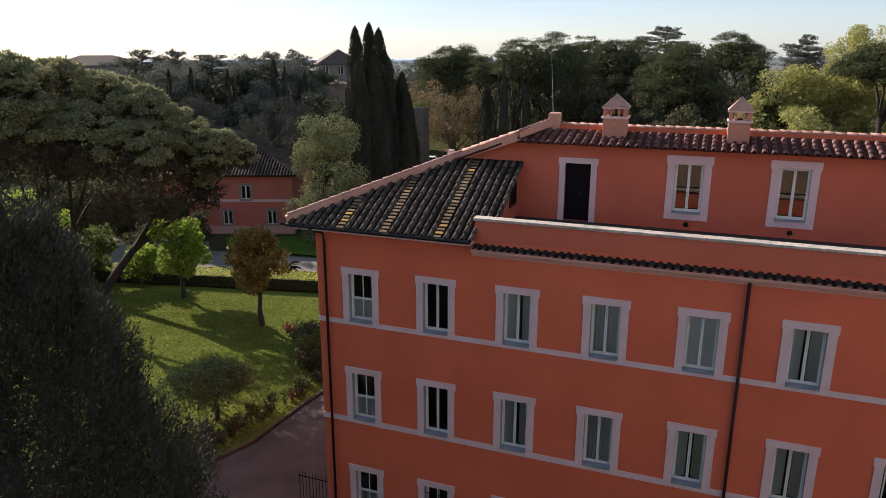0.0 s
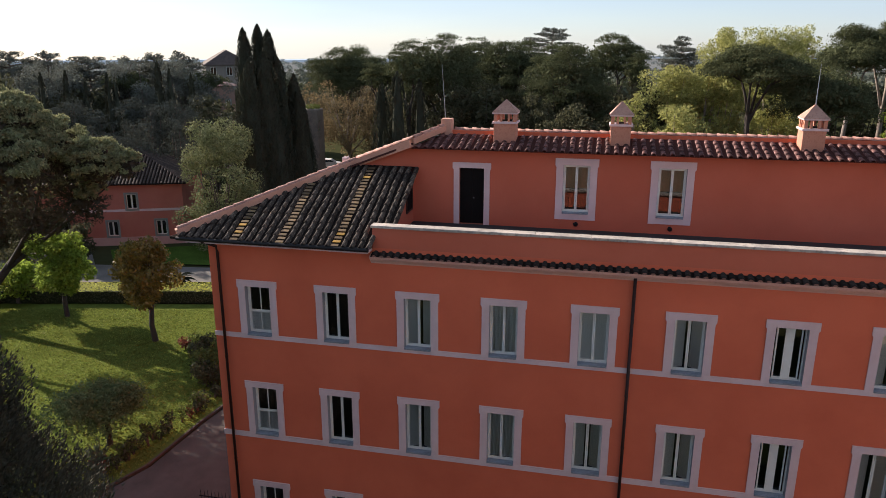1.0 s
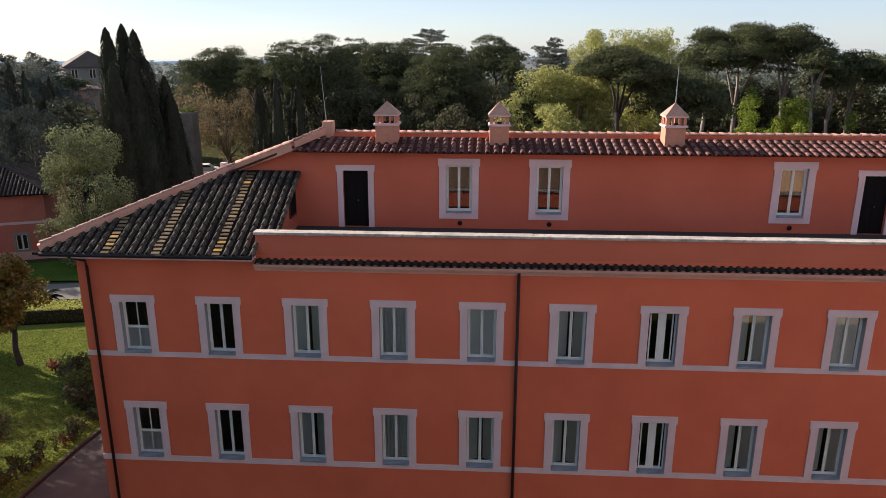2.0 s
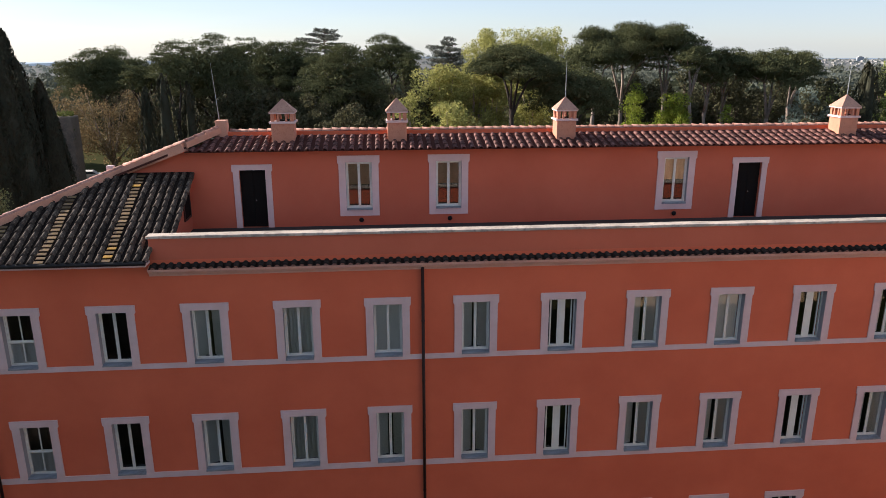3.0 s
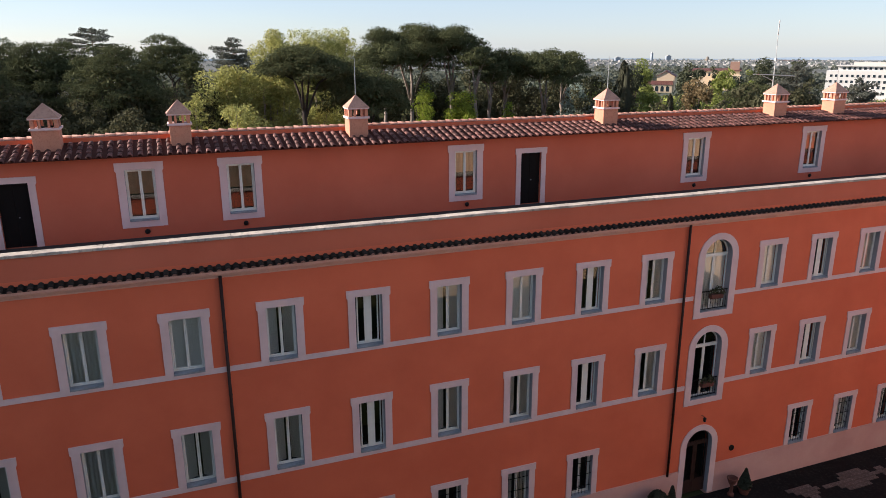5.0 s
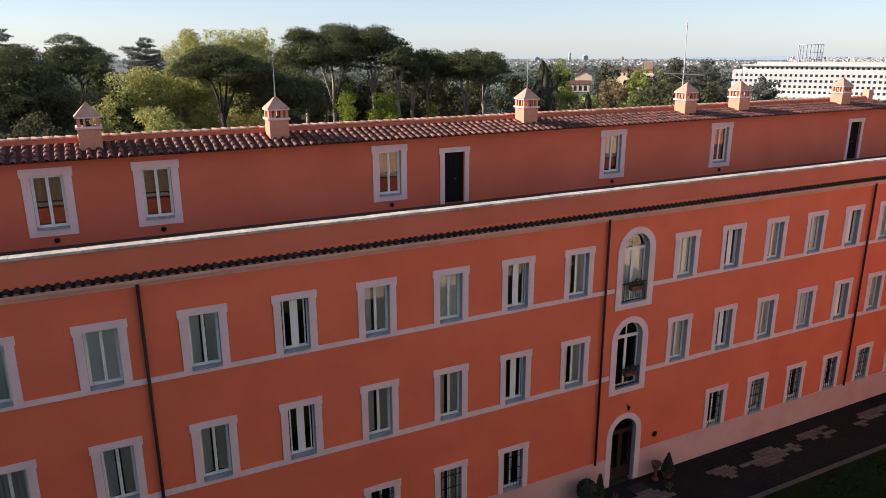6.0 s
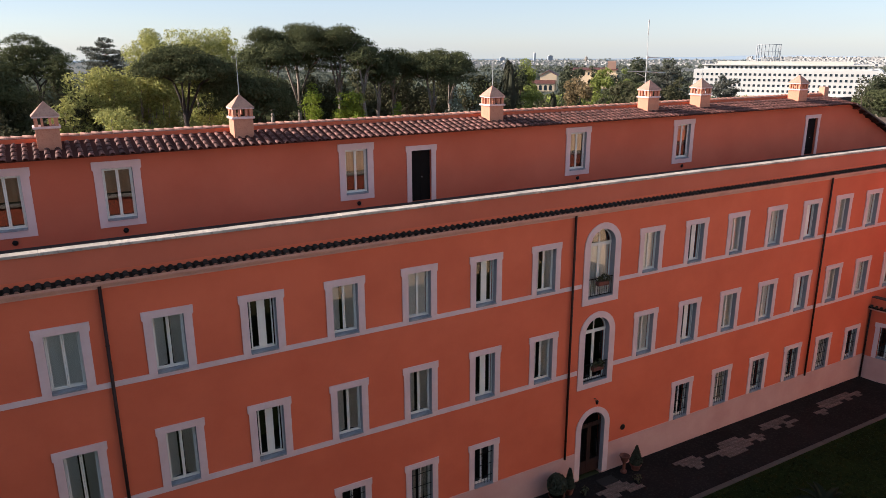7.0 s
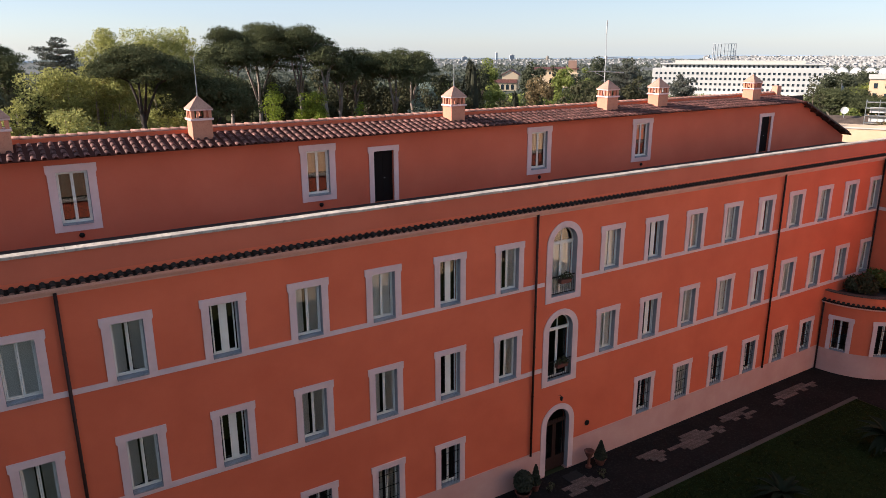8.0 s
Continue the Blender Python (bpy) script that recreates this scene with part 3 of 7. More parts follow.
for i in range(7):
    f = (i + 0.5) / 7
    part("rafter_end", along((59.95 + 5.45 * f, 3.52, 16.80 - 2.27 * f), (59.95 + 5.45 * f, 4.0, 16.80 - 2.27 * f), 0.10, 0.10), WOOD_DARK, villa)

part("hip_cap", boxes((3.95, 3.95, 16.18, 4.2, 4.2, 16.5), bevel=0.03), TRIM, villa, "small white cap stone on the hip")
sw = part("small_window", boxes((6.902, 2.95, 14.62, 6.93, 3.72, 15.42)), DOOR_DARK, villa, "small dark window in the end wall")
part("frame", boxes((6.902, 2.87, 14.54, 6.945, 2.95, 15.50), (6.902, 3.72, 14.54, 6.945, 3.80, 15.50), (6.902, 2.95, 15.42, 6.945, 3.72, 15.50), (6.902, 2.95, 14.54, 6.945, 3.72, 14.62)), WOOD_DARK, sw)
# gutters and downpipes
bm = bmesh.new()
tube(bm, [(-0.9, -0.60, 14.02), (6.5, -0.60, 14.02)], 0.075, 10)
part("gutter", bm, GUTTER, villa, "dark gutter under the eaves")
part("soffit", boxes((-0.6, -0.5, 13.86, 6.45, -0.001, 13.95)), TRIM, villa)
for x, top, foot, lean in ((0.42, 13.95, -0.1, 1), (15.52, 13.50, -0.1, 0), (34.38, 13.50, 1.5, 0), (52.64, 13.50, 1.5, 0), (58.62, 4.9, -0.05, 0), (WING_X - 0.2, 13.50, 0.0, 0)):
    bm = bmesh.new()
    pts = [(x, -0.10, foot), (x, -0.10, top)]
    if lean:
        pts = [(x, -0.10, foot), (x, -0.10, 13.45), (x, -0.16, 13.68), (x - 0.35, -0.5, 13.92), (x - 0.4, -0.58, 14.0)]
    tube(bm, pts, 0.055, 10)
    pipe = part("downpipe", bm, PIPE, villa, "dark brown metal downpipe", smooth=True)
    for z in [q for q in (2.5, 4.7, 7.2, 9.2, 11.5) if q < top]:
        part("pipe_clip", lathe(bmesh.new(), [(0.066, 0), (0.066, 0.04)], 10, x, -0.10, z), PIPE, pipe)


# chimneys
def make_chimney(x, w, d):
    """A rendered stack with a pierced lantern and a small pyramid."""
    base = part("chimney", boxes((-w / 2, -d / 2, 0, w / 2, d / 2, 0.95), bevel=0.015), CHIMNEY, villa, "square rendered chimney with a pierced lantern and pyramid cap")
    o = 0.06
    part("band", boxes((-w / 2 - o, -d / 2 - o, 0.90, w / 2 + o, d / 2 + o, 0.98), bevel=0.012), TRIM, base)
    posts = [(-w / 2, -d / 2), (w / 2 - 0.12, -d / 2), (-w / 2, d / 2 - 0.12), (w / 2 - 0.12, d / 2 - 0.12)]
    for px, py in posts:
        part("post", boxes((px, py, 0.98, px + 0.12, py + 0.12, 1.27)), CHIMNEY, base)
    for s in (-1, 1):
        for q in (-1, 1):
            part("post", boxes((q * w * 0.17 - 0.035, s * (d / 2 - 0.06) - 0.05, 0.98, q * w * 0.17 + 0.035, s * (d / 2 - 0.06) + 0.05, 1.27)), CHIMNEY, base)
            part("post", boxes((s * (w / 2 - 0.06) - 0.05, q * d * 0.17 - 0.035, 0.98, s * (w / 2 - 0.06) + 0.05, q * d * 0.17 + 0.035, 1.27)), CHIMNEY, base)
    part("flue", boxes((-w / 2 + 0.2, -d / 2 + 0.2, 0.98, w / 2 - 0.2, d / 2 - 0.2, 1.02)), ROOF_BED, base)
    part("top_band", boxes((-w / 2 - 0.05, -d / 2 - 0.05, 1.27, w / 2 + 0.05, d / 2 + 0.05, 1.33), bevel=0.01), TRIM, base)
    bm = bmesh.new()
    c = [bm.verts.new((a * (w / 2 + 0.07), b * (d / 2 + 0.07), 1.33)) for a, b in ((-1, -1), (1, -1), (1, 1), (-1, 1))]
    m = [bm.verts.new((a * (w / 2 + 0.02), b * (d / 2 + 0.02), 1.38)) for a, b in ((-1, -1), (1, -1), (1, 1), (-1, 1))]
    top = bm.verts.new((0, 0, 1.82))
    bm.faces.new(c[::-1])
    for i in range(4):
        j = (i + 1) % 4
        bm.faces.new((c[i], c[j], m[j], m[i]))
        bm.faces.new((m[i], m[j], top))
    part("cap", bm, CHIMNEY_CAP, base, "small rendered pyramid cap")
    return base


CHIMNEY = material("chimney_render", rgb("c88a70"), rgb("ba7c63"), 0.9, 0.9, 20, rgb("ae705a"), 0.006)
CHIMNEY_CAP = material("chimney_cap_render", rgb("b78d7a"), rgb("a27a69"), 0.9, 2.0, 12, rgb("8c695b"), 0.01)
for x, w, rod in ((10.46, 0.86, 0), (14.83, 0.74, 0), (21.50, 0.76, 1), (33.20, 0.76, 1), (43.17, 0.80, 0), (47.13, 0.80, 0.6), (55.75, 0.80, 0)):
    ch = make_chimney(x, w, 0.76)
    ch.matrix_basis = pose(x, 4.85, 17.03)
    if rod:
        part("lightning_rod", tube(bmesh.new(), [(0, 0, 1.75), (0, 0, 1.8 + 1.4 * rod)], [0.02, 0.008], 6), STEEL, ch)


# ---- ground ----
GRASS = material("lawn_grass", rgb("656f32"), rgb("515b28"), 0.95, 0.35, 9, rgb("77803e"), 0.06, spec=0.0)
EARTH = material("park_ground", rgb("3b3d28"), rgb("46462f"), 1.0, 0.02, 0.4, rgb("313522"), 0.2, spec=0.0)
ASPHALT = material("asphalt_drive", rgb("5c544e"), rgb("4c4540"), 0.95, 0.6, 25, rgb("675e58"), 0.01, spec=0.05)


def ground_z(x, y):
    r = math.hypot(x - 14, y + 23)
    f = min(1.0, max(0.0, (r - 165) / 580))
    g = min(1.0, max(0.0, (r - 700) / 1000))
    return -0.12 - 26 * f * f * (3 - 2 * f) - (25 + 25 * min(1.0, max(0.0, -x / 1500))) * g * g * (3 - 2 * g)


bm = bmesh.new()
radii, N = [0, 20, 40, 60, 90, 130, 180, 250, 350, 500, 700, 1000, 1500, 2300, 3300, 4600], 72
rings = []
for r in radii[1:]:
    rings.append([bm.verts.new((14 + r * math.cos(2 * math.pi * k / N), -23 + r * math.sin(2 * math.pi * k / N), ground_z(14 + r * math.cos(2 * math.pi * k / N), -23 + r * math.sin(2 * math.pi * k / N)))) for k in range(N)])
c = bm.verts.new((14, -23, -0.12))
for k in range(N):
    bm.faces.new((c, rings[0][k], rings[0][(k + 1) % N]))
for r, a, b in zip(radii[1:], rings, rings[1:]):
    for k in range(N):
        f = bm.faces.new((a[k], b[k], b[(k + 1) % N], a[(k + 1) % N]))
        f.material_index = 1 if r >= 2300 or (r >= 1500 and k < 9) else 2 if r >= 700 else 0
# haze put into these two colours: greyed city, plain and fields far out
HAZED_CITY_PLAIN = material("hazed_city_and_plain", rgb("737573"), rgb("666866"), 1.0, 0.004, 0.05, rgb("7f807d"), 0, spec=0.0)
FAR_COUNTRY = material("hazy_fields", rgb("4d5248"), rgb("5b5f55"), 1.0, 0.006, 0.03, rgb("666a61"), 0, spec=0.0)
tagged(part("ground", fix(bm), [EARTH, HAZED_CITY_PLAIN, FAR_COUNTRY]), "wide rolling parkland ground reaching the horizon", "ground", kind="structure")


# ---- plants ----
BARK = material("pine_bark", rgb("5e5046"), rgb("473c34"), 0.95, 1.0, 8, rgb("73635a"), 0.04)
BARK_GREY = material("grey_pine_bark", rgb("8a7d72"), rgb("6d6259"), 0.95, 1.0, 8, rgb("9a8d82"), 0.04)
BARK_PALE = material("pale_bark", rgb("9a8c7c"), rgb("7c7064"), 0.95, 1.0, 8, rgb("5d534a"), 0.03)
L_PINE = leaf_material("pine_needles", rgb("5a5e42"), rgb("464a33"), island=0.2, through_light=0.2, gloss=0.02)
# painted light: L_PINE_NEAR paled for lit tips, L_PINE_SHADE darkened for crown shade
L_PINE_NEAR = leaf_material("pine_needles_near", rgb("9a9a70"), rgb("707152"), island=0.4, through_light=0.35)
L_PINE_SHADE = leaf_material("shaded_inner_needles", rgb("564e41"), rgb("413b31"), island=0.25, through_light=0.06, gloss=0.0)
BARK_DARK = material("dark_bark", rgb("3d342d"), rgb("2e2722"), 0.95, 1.0, 8, rgb("4b4038"), 0.03)
L_DARK = leaf_material("dark_evergreen_leaves", rgb("575640"), rgb("454532"))
# haze lifted into the leaf colours of L_WOOD, L_WOOD_LOW, L_CEDAR and L_HOLM
L_WOOD = leaf_material("hazed_wood_leaves", rgb("787a70"), rgb("67695f"), island=0.22, through_light=0.25, gloss=0.0)
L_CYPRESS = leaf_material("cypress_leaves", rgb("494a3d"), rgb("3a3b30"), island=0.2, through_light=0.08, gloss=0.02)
# darker copy of L_WOOD, with the low rows' shade in its colour
L_WOOD_LOW = leaf_material("shaded_wood_leaves", rgb("5c5e55"), rgb("4c4e47"), island=0.2, through_light=0.1, gloss=0.0)
L_CEDAR = leaf_material("cedar_needles", rgb("65675e"), rgb("56584f"), island=0.25)
L_YELLOW = leaf_material("yellow_green_leaves", rgb("aca969"), rgb("898b50"), island=0.28, through_light=0.42)
L_AUTUMN = leaf_material("brown_autumn_leaves", rgb("857354"), rgb("6f6148"), through_light=0.35)
L_OLIVE = leaf_material("grey_olive_leaves", rgb("6d7a52"), rgb("586644"))
L_GREEN = leaf_material("fresh_green_leaves", rgb("8fa044"), rgb("7a8c38"), through_light=0.45)
L_GOLD = leaf_material("golden_brown_leaves", rgb("8a7a35"), rgb("6f5c2c"), rough=0.4, through_light=0.35, gloss=0.4)
L_HOLM = leaf_material("holm_oak_leaves", rgb("868962"), rgb("666a48"), through_light=0.25)
L_SILVER = leaf_material("silver_blue_needles", rgb("919d90"), rgb("78857a"))
L_MID = leaf_material("mid_green_leaves", rgb("68703c"), rgb("565f32"), through_light=0.35)
L_HEDGE = leaf_material("sunlit_hedge_leaves", rgb("a9a83e"), rgb("888a31"), through_light=0.06)
L_BLOOM = leaf_material("red_brown_leaves", rgb("7a4a3a"), rgb("5f3a30"))


def leaf_cards(p, nrm, size, rng, long=1.6, face=0.5):
    """Three-cornered leaf clumps at points p; face: how far they turn to the normals."""
    n = len(p)
    a = rng.normal(size=(n, 3))
    a = a / np.linalg.norm(a, axis=1, keepdims=True) * (1 - face) + nrm * face
    a /= np.linalg.norm(a, axis=1, keepdims=True) + 1e-9
    b = rng.normal(size=(n, 3))
    u = np.cross(a, b)
    u /= np.linalg.norm(u, axis=1, keepdims=True) + 1e-9
    v = np.cross(a, u)
    s = size * rng.uniform(0.6, 1.3, (n, 1))
    return np.stack([p - u * s * long * 0.55, p + u * s * long * 0.35 - v * s * 0.5 + a * s * 0.18, p + u * s * long * 0.35 + v * s * 0.5 + a * s * 0.18], 1).reshape(-1, 3)


def needle_cards(p, nrm, size, rng, thin=0.16):
    """Slim sprays that point outwards and up from points p."""
    n = len(p)
    ax = nrm + np.array([0, 0, 0.55]) + rng.normal(0, 0.42, (n, 3))
    ax /= np.linalg.norm(ax, axis=1, keepdims=True) + 1e-9
    side = np.cross(ax, rng.normal(size=(n, 3)))
    side /= np.linalg.norm(side, axis=1, keepdims=True) + 1e-9
    s = size * rng.uniform(0.6, 1.35, (n, 1))
    return np.stack([p - ax * s * 0.3 + side * s * thin, p + ax * s * 0.7, p - ax * s * 0.3 - side * s * thin], 1).reshape(-1, 3)


def blob_points(c, r, n, rng, inner=0.65, top=None):
    """Points in the outer part of an ellipsoid; top keeps the upper share only."""
    d = rng.normal(size=(n, 3))
    d /= np.linalg.norm(d, axis=1, keepdims=True)
    if top is not None:
        d[:, 2] = np.where(d[:, 2] < -top, -d[:, 2] * 0.5, d[:, 2])
    k = rng.uniform(inner ** 3, 1.05, (n, 1)) ** (1 / 3) * (1 + 0.13 * np.clip(rng.normal(size=(n, 1)), -1.5, 1.3))
    return np.array(c) + d * k * np.array(r), d


def cards_mesh(name, verts, mat, k=3):
    n = len(verts) // k
    me = bpy.data.meshes.new(name)
    me.vertices.add(k * n)
    me.vertices.foreach_set("co", verts.astype(np.float32).ravel())
    me.loops.add(k * n)
    me.loops.foreach_set("vertex_index", np.arange(k * n, dtype=np.int32))
    me.polygons.add(n)
    me.polygons.foreach_set("loop_start", np.arange(0, k * n, k, dtype=np.int32))
    me.update()
    me.validate()
    me.materials.append(mat)
    return me


def foliage(name, blobs, per, size, rng, mat, parent, long=1.6, face=0.5, inner=0.65, top=None, thin=0.0):
    """A crown of leaf clumps over ellipsoids (x, y, z, rx, ry, rz); per: clumps for each square metre."""
    vs = []
    for x, y, z, rx, ry, rz in blobs:
        area = 4 * math.pi * ((rx * ry) ** 1.6 / 3 + (rx * rz) ** 1.6 / 3 + (ry * rz) ** 1.6 / 3) ** (1 / 1.6)
        p, d = blob_points((x, y, z), (rx, ry, rz), max(12, int(area * per * 1.6)), rng, inner, top)
        vs.append(needle_cards(p, d, size * 0.86, rng, thin) if thin else leaf_cards(p, d, size * 0.86, rng, long, face))
    ob = new(name, cards_mesh(name, np.concatenate(vs), mat))
    ob.parent = parent
    return ob


def limbs(bm, base, fork, tips, r, rng, seg=7):
    """A trunk from base to fork and limbs bent up to the tips."""
    base, fork = Vector(base), Vector(fork)
    mid = base.lerp(fork, 0.5) + Vector((rng.uniform(-0.2, 0.2), rng.uniform(-0.2, 0.2), 0))
    tube(bm, [base, base.lerp(mid, 0.2), mid, fork], [r * 1.35, r * 1.05, r * 0.9, r * 0.75], seg)
    for tip in tips:
        tip = Vector(tip)
        k = fork.lerp(tip, 0.45) + Vector((rng.uniform(-0.3, 0.3), rng.uniform(-0.3, 0.3), -0.05 * (tip - fork).length))
        s = fork.lerp(base, rng.uniform(0.0, 0.22))
        tube(bm, [s, k, tip], [r * 0.5, r * 0.32, r * 0.10], 5)
    return bm


def tree(name, x, y, label, category="tree", z=None, **more):
    return empty(name, x, y, ground_z(x, y) if z is None else z, label=label, category=category, **more)


def pine_limbs(h, w, thick, r, rng):
    """A winding bare trunk that forks below the crown into a few steep limbs, each with two boughs."""
    bm = bmesh.new()
    foot, z = Vector((rng.uniform(-0.5, 0.5), rng.uniform(-0.5, 0.5), 0)), (h - thick) * rng.uniform(0.62, 0.80)
    fork = Vector((rng.uniform(-0.8, 0.8), rng.uniform(-0.8, 0.8), z))
    tube(bm, [(0, 0, -0.3), foot * 0.4 + Vector((0, 0, z * 0.2)), foot + Vector((0, 0, z * 0.55)), fork], [r * 1.4, r * 1.08, r * 0.95, r * 0.8], 8)
    turn = rng.uniform(0, 6.28)
    for i in range(4):
        a = turn + i * 1.571 + rng.uniform(-0.4, 0.4)
        out = Vector((math.cos(a), math.sin(a), 0))
        start = fork.lerp(foot + Vector((0, 0, z * 0.55)), rng.uniform(0.0, 0.3))
        knee = Vector((*fork.xy, 0)).lerp(out * w * 0.15, 0.8) + Vector((0, 0, h - thick * rng.uniform(0.85, 1.0)))
        bend = start.lerp(knee, 0.5) - out * 0.25 + Vector((rng.uniform(-0.2, 0.2), rng.uniform(-0.2, 0.2), 0))
        tube(bm, [start, bend, knee], [r * 0.55, r * 0.46, r * 0.36], 6)
        for b in (-0.5, 0.45):
            tip = Vector((math.cos(a + b), math.sin(a + b), 0)) * w * rng.uniform(0.28, 0.36) + Vector((0, 0, h - thick * 0.55))
            tube(bm, [knee, knee.lerp(tip, 0.5) - Vector((0, 0, thick * 0.06)), tip], [r * 0.34, r * 0.22, r * 0.08], 5)
    return bm


def umbrella_pine(x, y, h, w, seed, label="tall umbrella pine with a broad dark crown", thick=None, bark=BARK_GREY):
    rng = np.random.default_rng(seed)
    t = tree("umbrella_pine", x, y, label, group="park pines")
    h -= t.location.z
    thick = thick or max(3.2, w * 0.36)
    blobs = []
    start = rng.uniform(0, 6.28)          # a crown of several domes, grown together
    domes = [(math.cos(start + k * 1.26) * w * rng.uniform(0.14, 0.32), math.sin(start + k * 1.26) * w * rng.uniform(0.14, 0.32), -rng.uniform(0.0, 0.3) * thick) for k in range(5)]
    domes[0] = (domes[0][0] * 0.4, domes[0][1] * 0.4, 0.0)
    n = max(28, int(w * 5.4))
    for i in range(n):
        a, q = i * 2.39996 + rng.uniform(-0.3, 0.3), math.sqrt((i + 0.5) / n)
        r = max(0.7, w * rng.uniform(0.075, 0.125))
        bx, by = math.cos(a) * q * w * 0.44, math.sin(a) * q * w * 0.44
        top = max(dz - thick * 0.5 * (math.hypot(bx - dx, by - dy) / (w * 0.3)) ** 2 for dx, dy, dz in domes)
        bz = h - r * 0.55 + max(top, -thick * 0.62) - rng.uniform(0, 1.0) ** 1.8 * (thick - r) * 0.8 * (1 - 0.35 * q)
        blobs.append((bx, by, bz, r * 1.15, r * 1.15, r * 0.62))
    core = [(0, 0, h - thick * 0.55, w * 0.38, w * 0.38, thick * 0.30)]
    part("trunk", pine_limbs(h, w, thick, 0.24 + w * 0.010, rng), bark, t, smooth=True)
    foliage("crown", blobs, 12.5, 0.135, rng, L_PINE, t, 2.2, 0.5, 0.55, 0.35)
    foliage("inner_crown", core, 4.5, 0.42, rng, L_PINE, t, 2.0, 0.35, 0.4)
    return t


def broadleaf(x, y, h, w, seed, mat, name="broadleaf_tree", label="dense dark evergreen tree", low=0.25, per=4.2, size=0.42, bark=BARK, z=None, inner=0.6, group="park trees", lump=(0.13, 0.22), n=26, own=False):
    rng = np.random.default_rng(seed)
    t = tree(name, x, y, label, z=z, group=group)
    h -= t.location.z
    zc, hz = h * (1 + low) / 2, h * (1 - low) / 2
    blobs, tips = [], []
    for i in range(n):
        d = rng.normal(size=3)
        d /= np.linalg.norm(d)
        q = rng.uniform(0.35, 0.80)
        r = w * rng.uniform(*lump)
        c = (d[0] * q * w * 0.55, d[1] * q * w * 0.55, min(zc + d[2] * q * hz * 1.25, h - r * 0.8))
        blobs.append((*c, r, r, r * 0.85))
        if i % 3 == 0:
            tips.append((c[0] * 0.8, c[1] * 0.8, c[2]))
    fork, r = (0, 0, h * max(low, 0.2)), 0.12 + h * 0.012
    trunk = part("trunk", limbs(bmesh.new(), (0, 0, -0.3), fork, [] if own else tips, r, rng), bark, t, smooth=True)
    for tip in tips if own else []:
        knee = Vector(fork).lerp(Vector(tip), 0.45) - Vector((0, 0, 0.05 * h))
        part("branch", tube(bmesh.new(), [Vector(fork) * rng.uniform(0.8, 1.0), knee, tip], [r * 0.5, r * 0.32, r * 0.1], 5), bark, trunk, smooth=True)
    foliage("crown", blobs, per, size, rng, mat, t, 1.5, 0.45, inner)
    return t


def cypress(x, y, h, w, seed, per=9.0, size=0.34, label="slender dark Italian cypress", z=None, low=0.6):
    rng = np.random.default_rng(seed)
    t = tree("cypress", x, y, label, z=z, group="cypresses")
    h -= t.location.z
    n = int(per * math.pi * w * h * 0.62)
    K = 18                                # sprays in each upright tuft
    n = n // K * K
    f = np.repeat(rng.uniform(0.0, 1.0, n // K) ** 0.9, K)
    a = np.repeat(rng.uniform(0, 2 * math.pi, n // K), K)
    rise = rng.normal(0, 0.55, n)
    f = np.clip(f + rise / h, 0, 1)
    prof = np.clip(np.minimum((1 - f) ** 0.52 * 1.12, 0.55 + f * 3), 0, 1)
    a = a + rng.normal(0, 0.13, n) / (w * 0.5 * np.maximum(prof, 0.15))
    lobes = 1 + 0.07 * np.sin(a * 3 + f * 5 + seed) + np.repeat(rng.normal(0, 0.07, n // K), K) - 0.05 * rise
    r = w * 0.5 * prof * lobes * rng.uniform(0.82, 1.04, n)
    p = np.stack([r * np.cos(a), r * np.sin(a), low + f * (h - low)], 1)
    d = np.stack([np.cos(a), np.sin(a), np.full(n, 0.3)], 1)
    v = np.stack([-np.sin(a), np.cos(a), rng.normal(0, 0.25, n)], 1)
    up = np.stack([np.cos(a) * 0.25, np.sin(a) * 0.25, np.ones(n)], 1) + rng.normal(0, 0.25, (n, 3))
    s = size * rng.uniform(0.6, 1.4, (n, 1))
    verts = np.stack([p - up * s, p + v * s * 0.45 + d * s * 0.2, p + up * s, p - v * s * 0.45 + d * s * 0.2], 1).reshape(-1, 3)
    part("trunk", tube(bmesh.new(), [(0, 0, -0.3), (0, 0, h * 0.5), (0, 0, h * 0.92)], [w * 0.09 + 0.05, w * 0.06, 0.02], 7), BARK, t)
    ob = new("crown", cards_mesh("crown", verts, L_CYPRESS, 4))
    ob.parent = t
    prof = [(max(0.03, w * (0.36 if per > 15 else 0.24) * min(1.0, (1 - q) ** 0.52 * 1.12, 0.55 + q * 3)), low + q * (h - low)) for q in (0, 0.05, 0.15, 0.3, 0.45, 0.6, 0.72, 0.82, 0.9, 0.96)]
    part("inner_crown", lathe(bmesh.new(), prof, 12), L_CYPRESS, t)
    return t


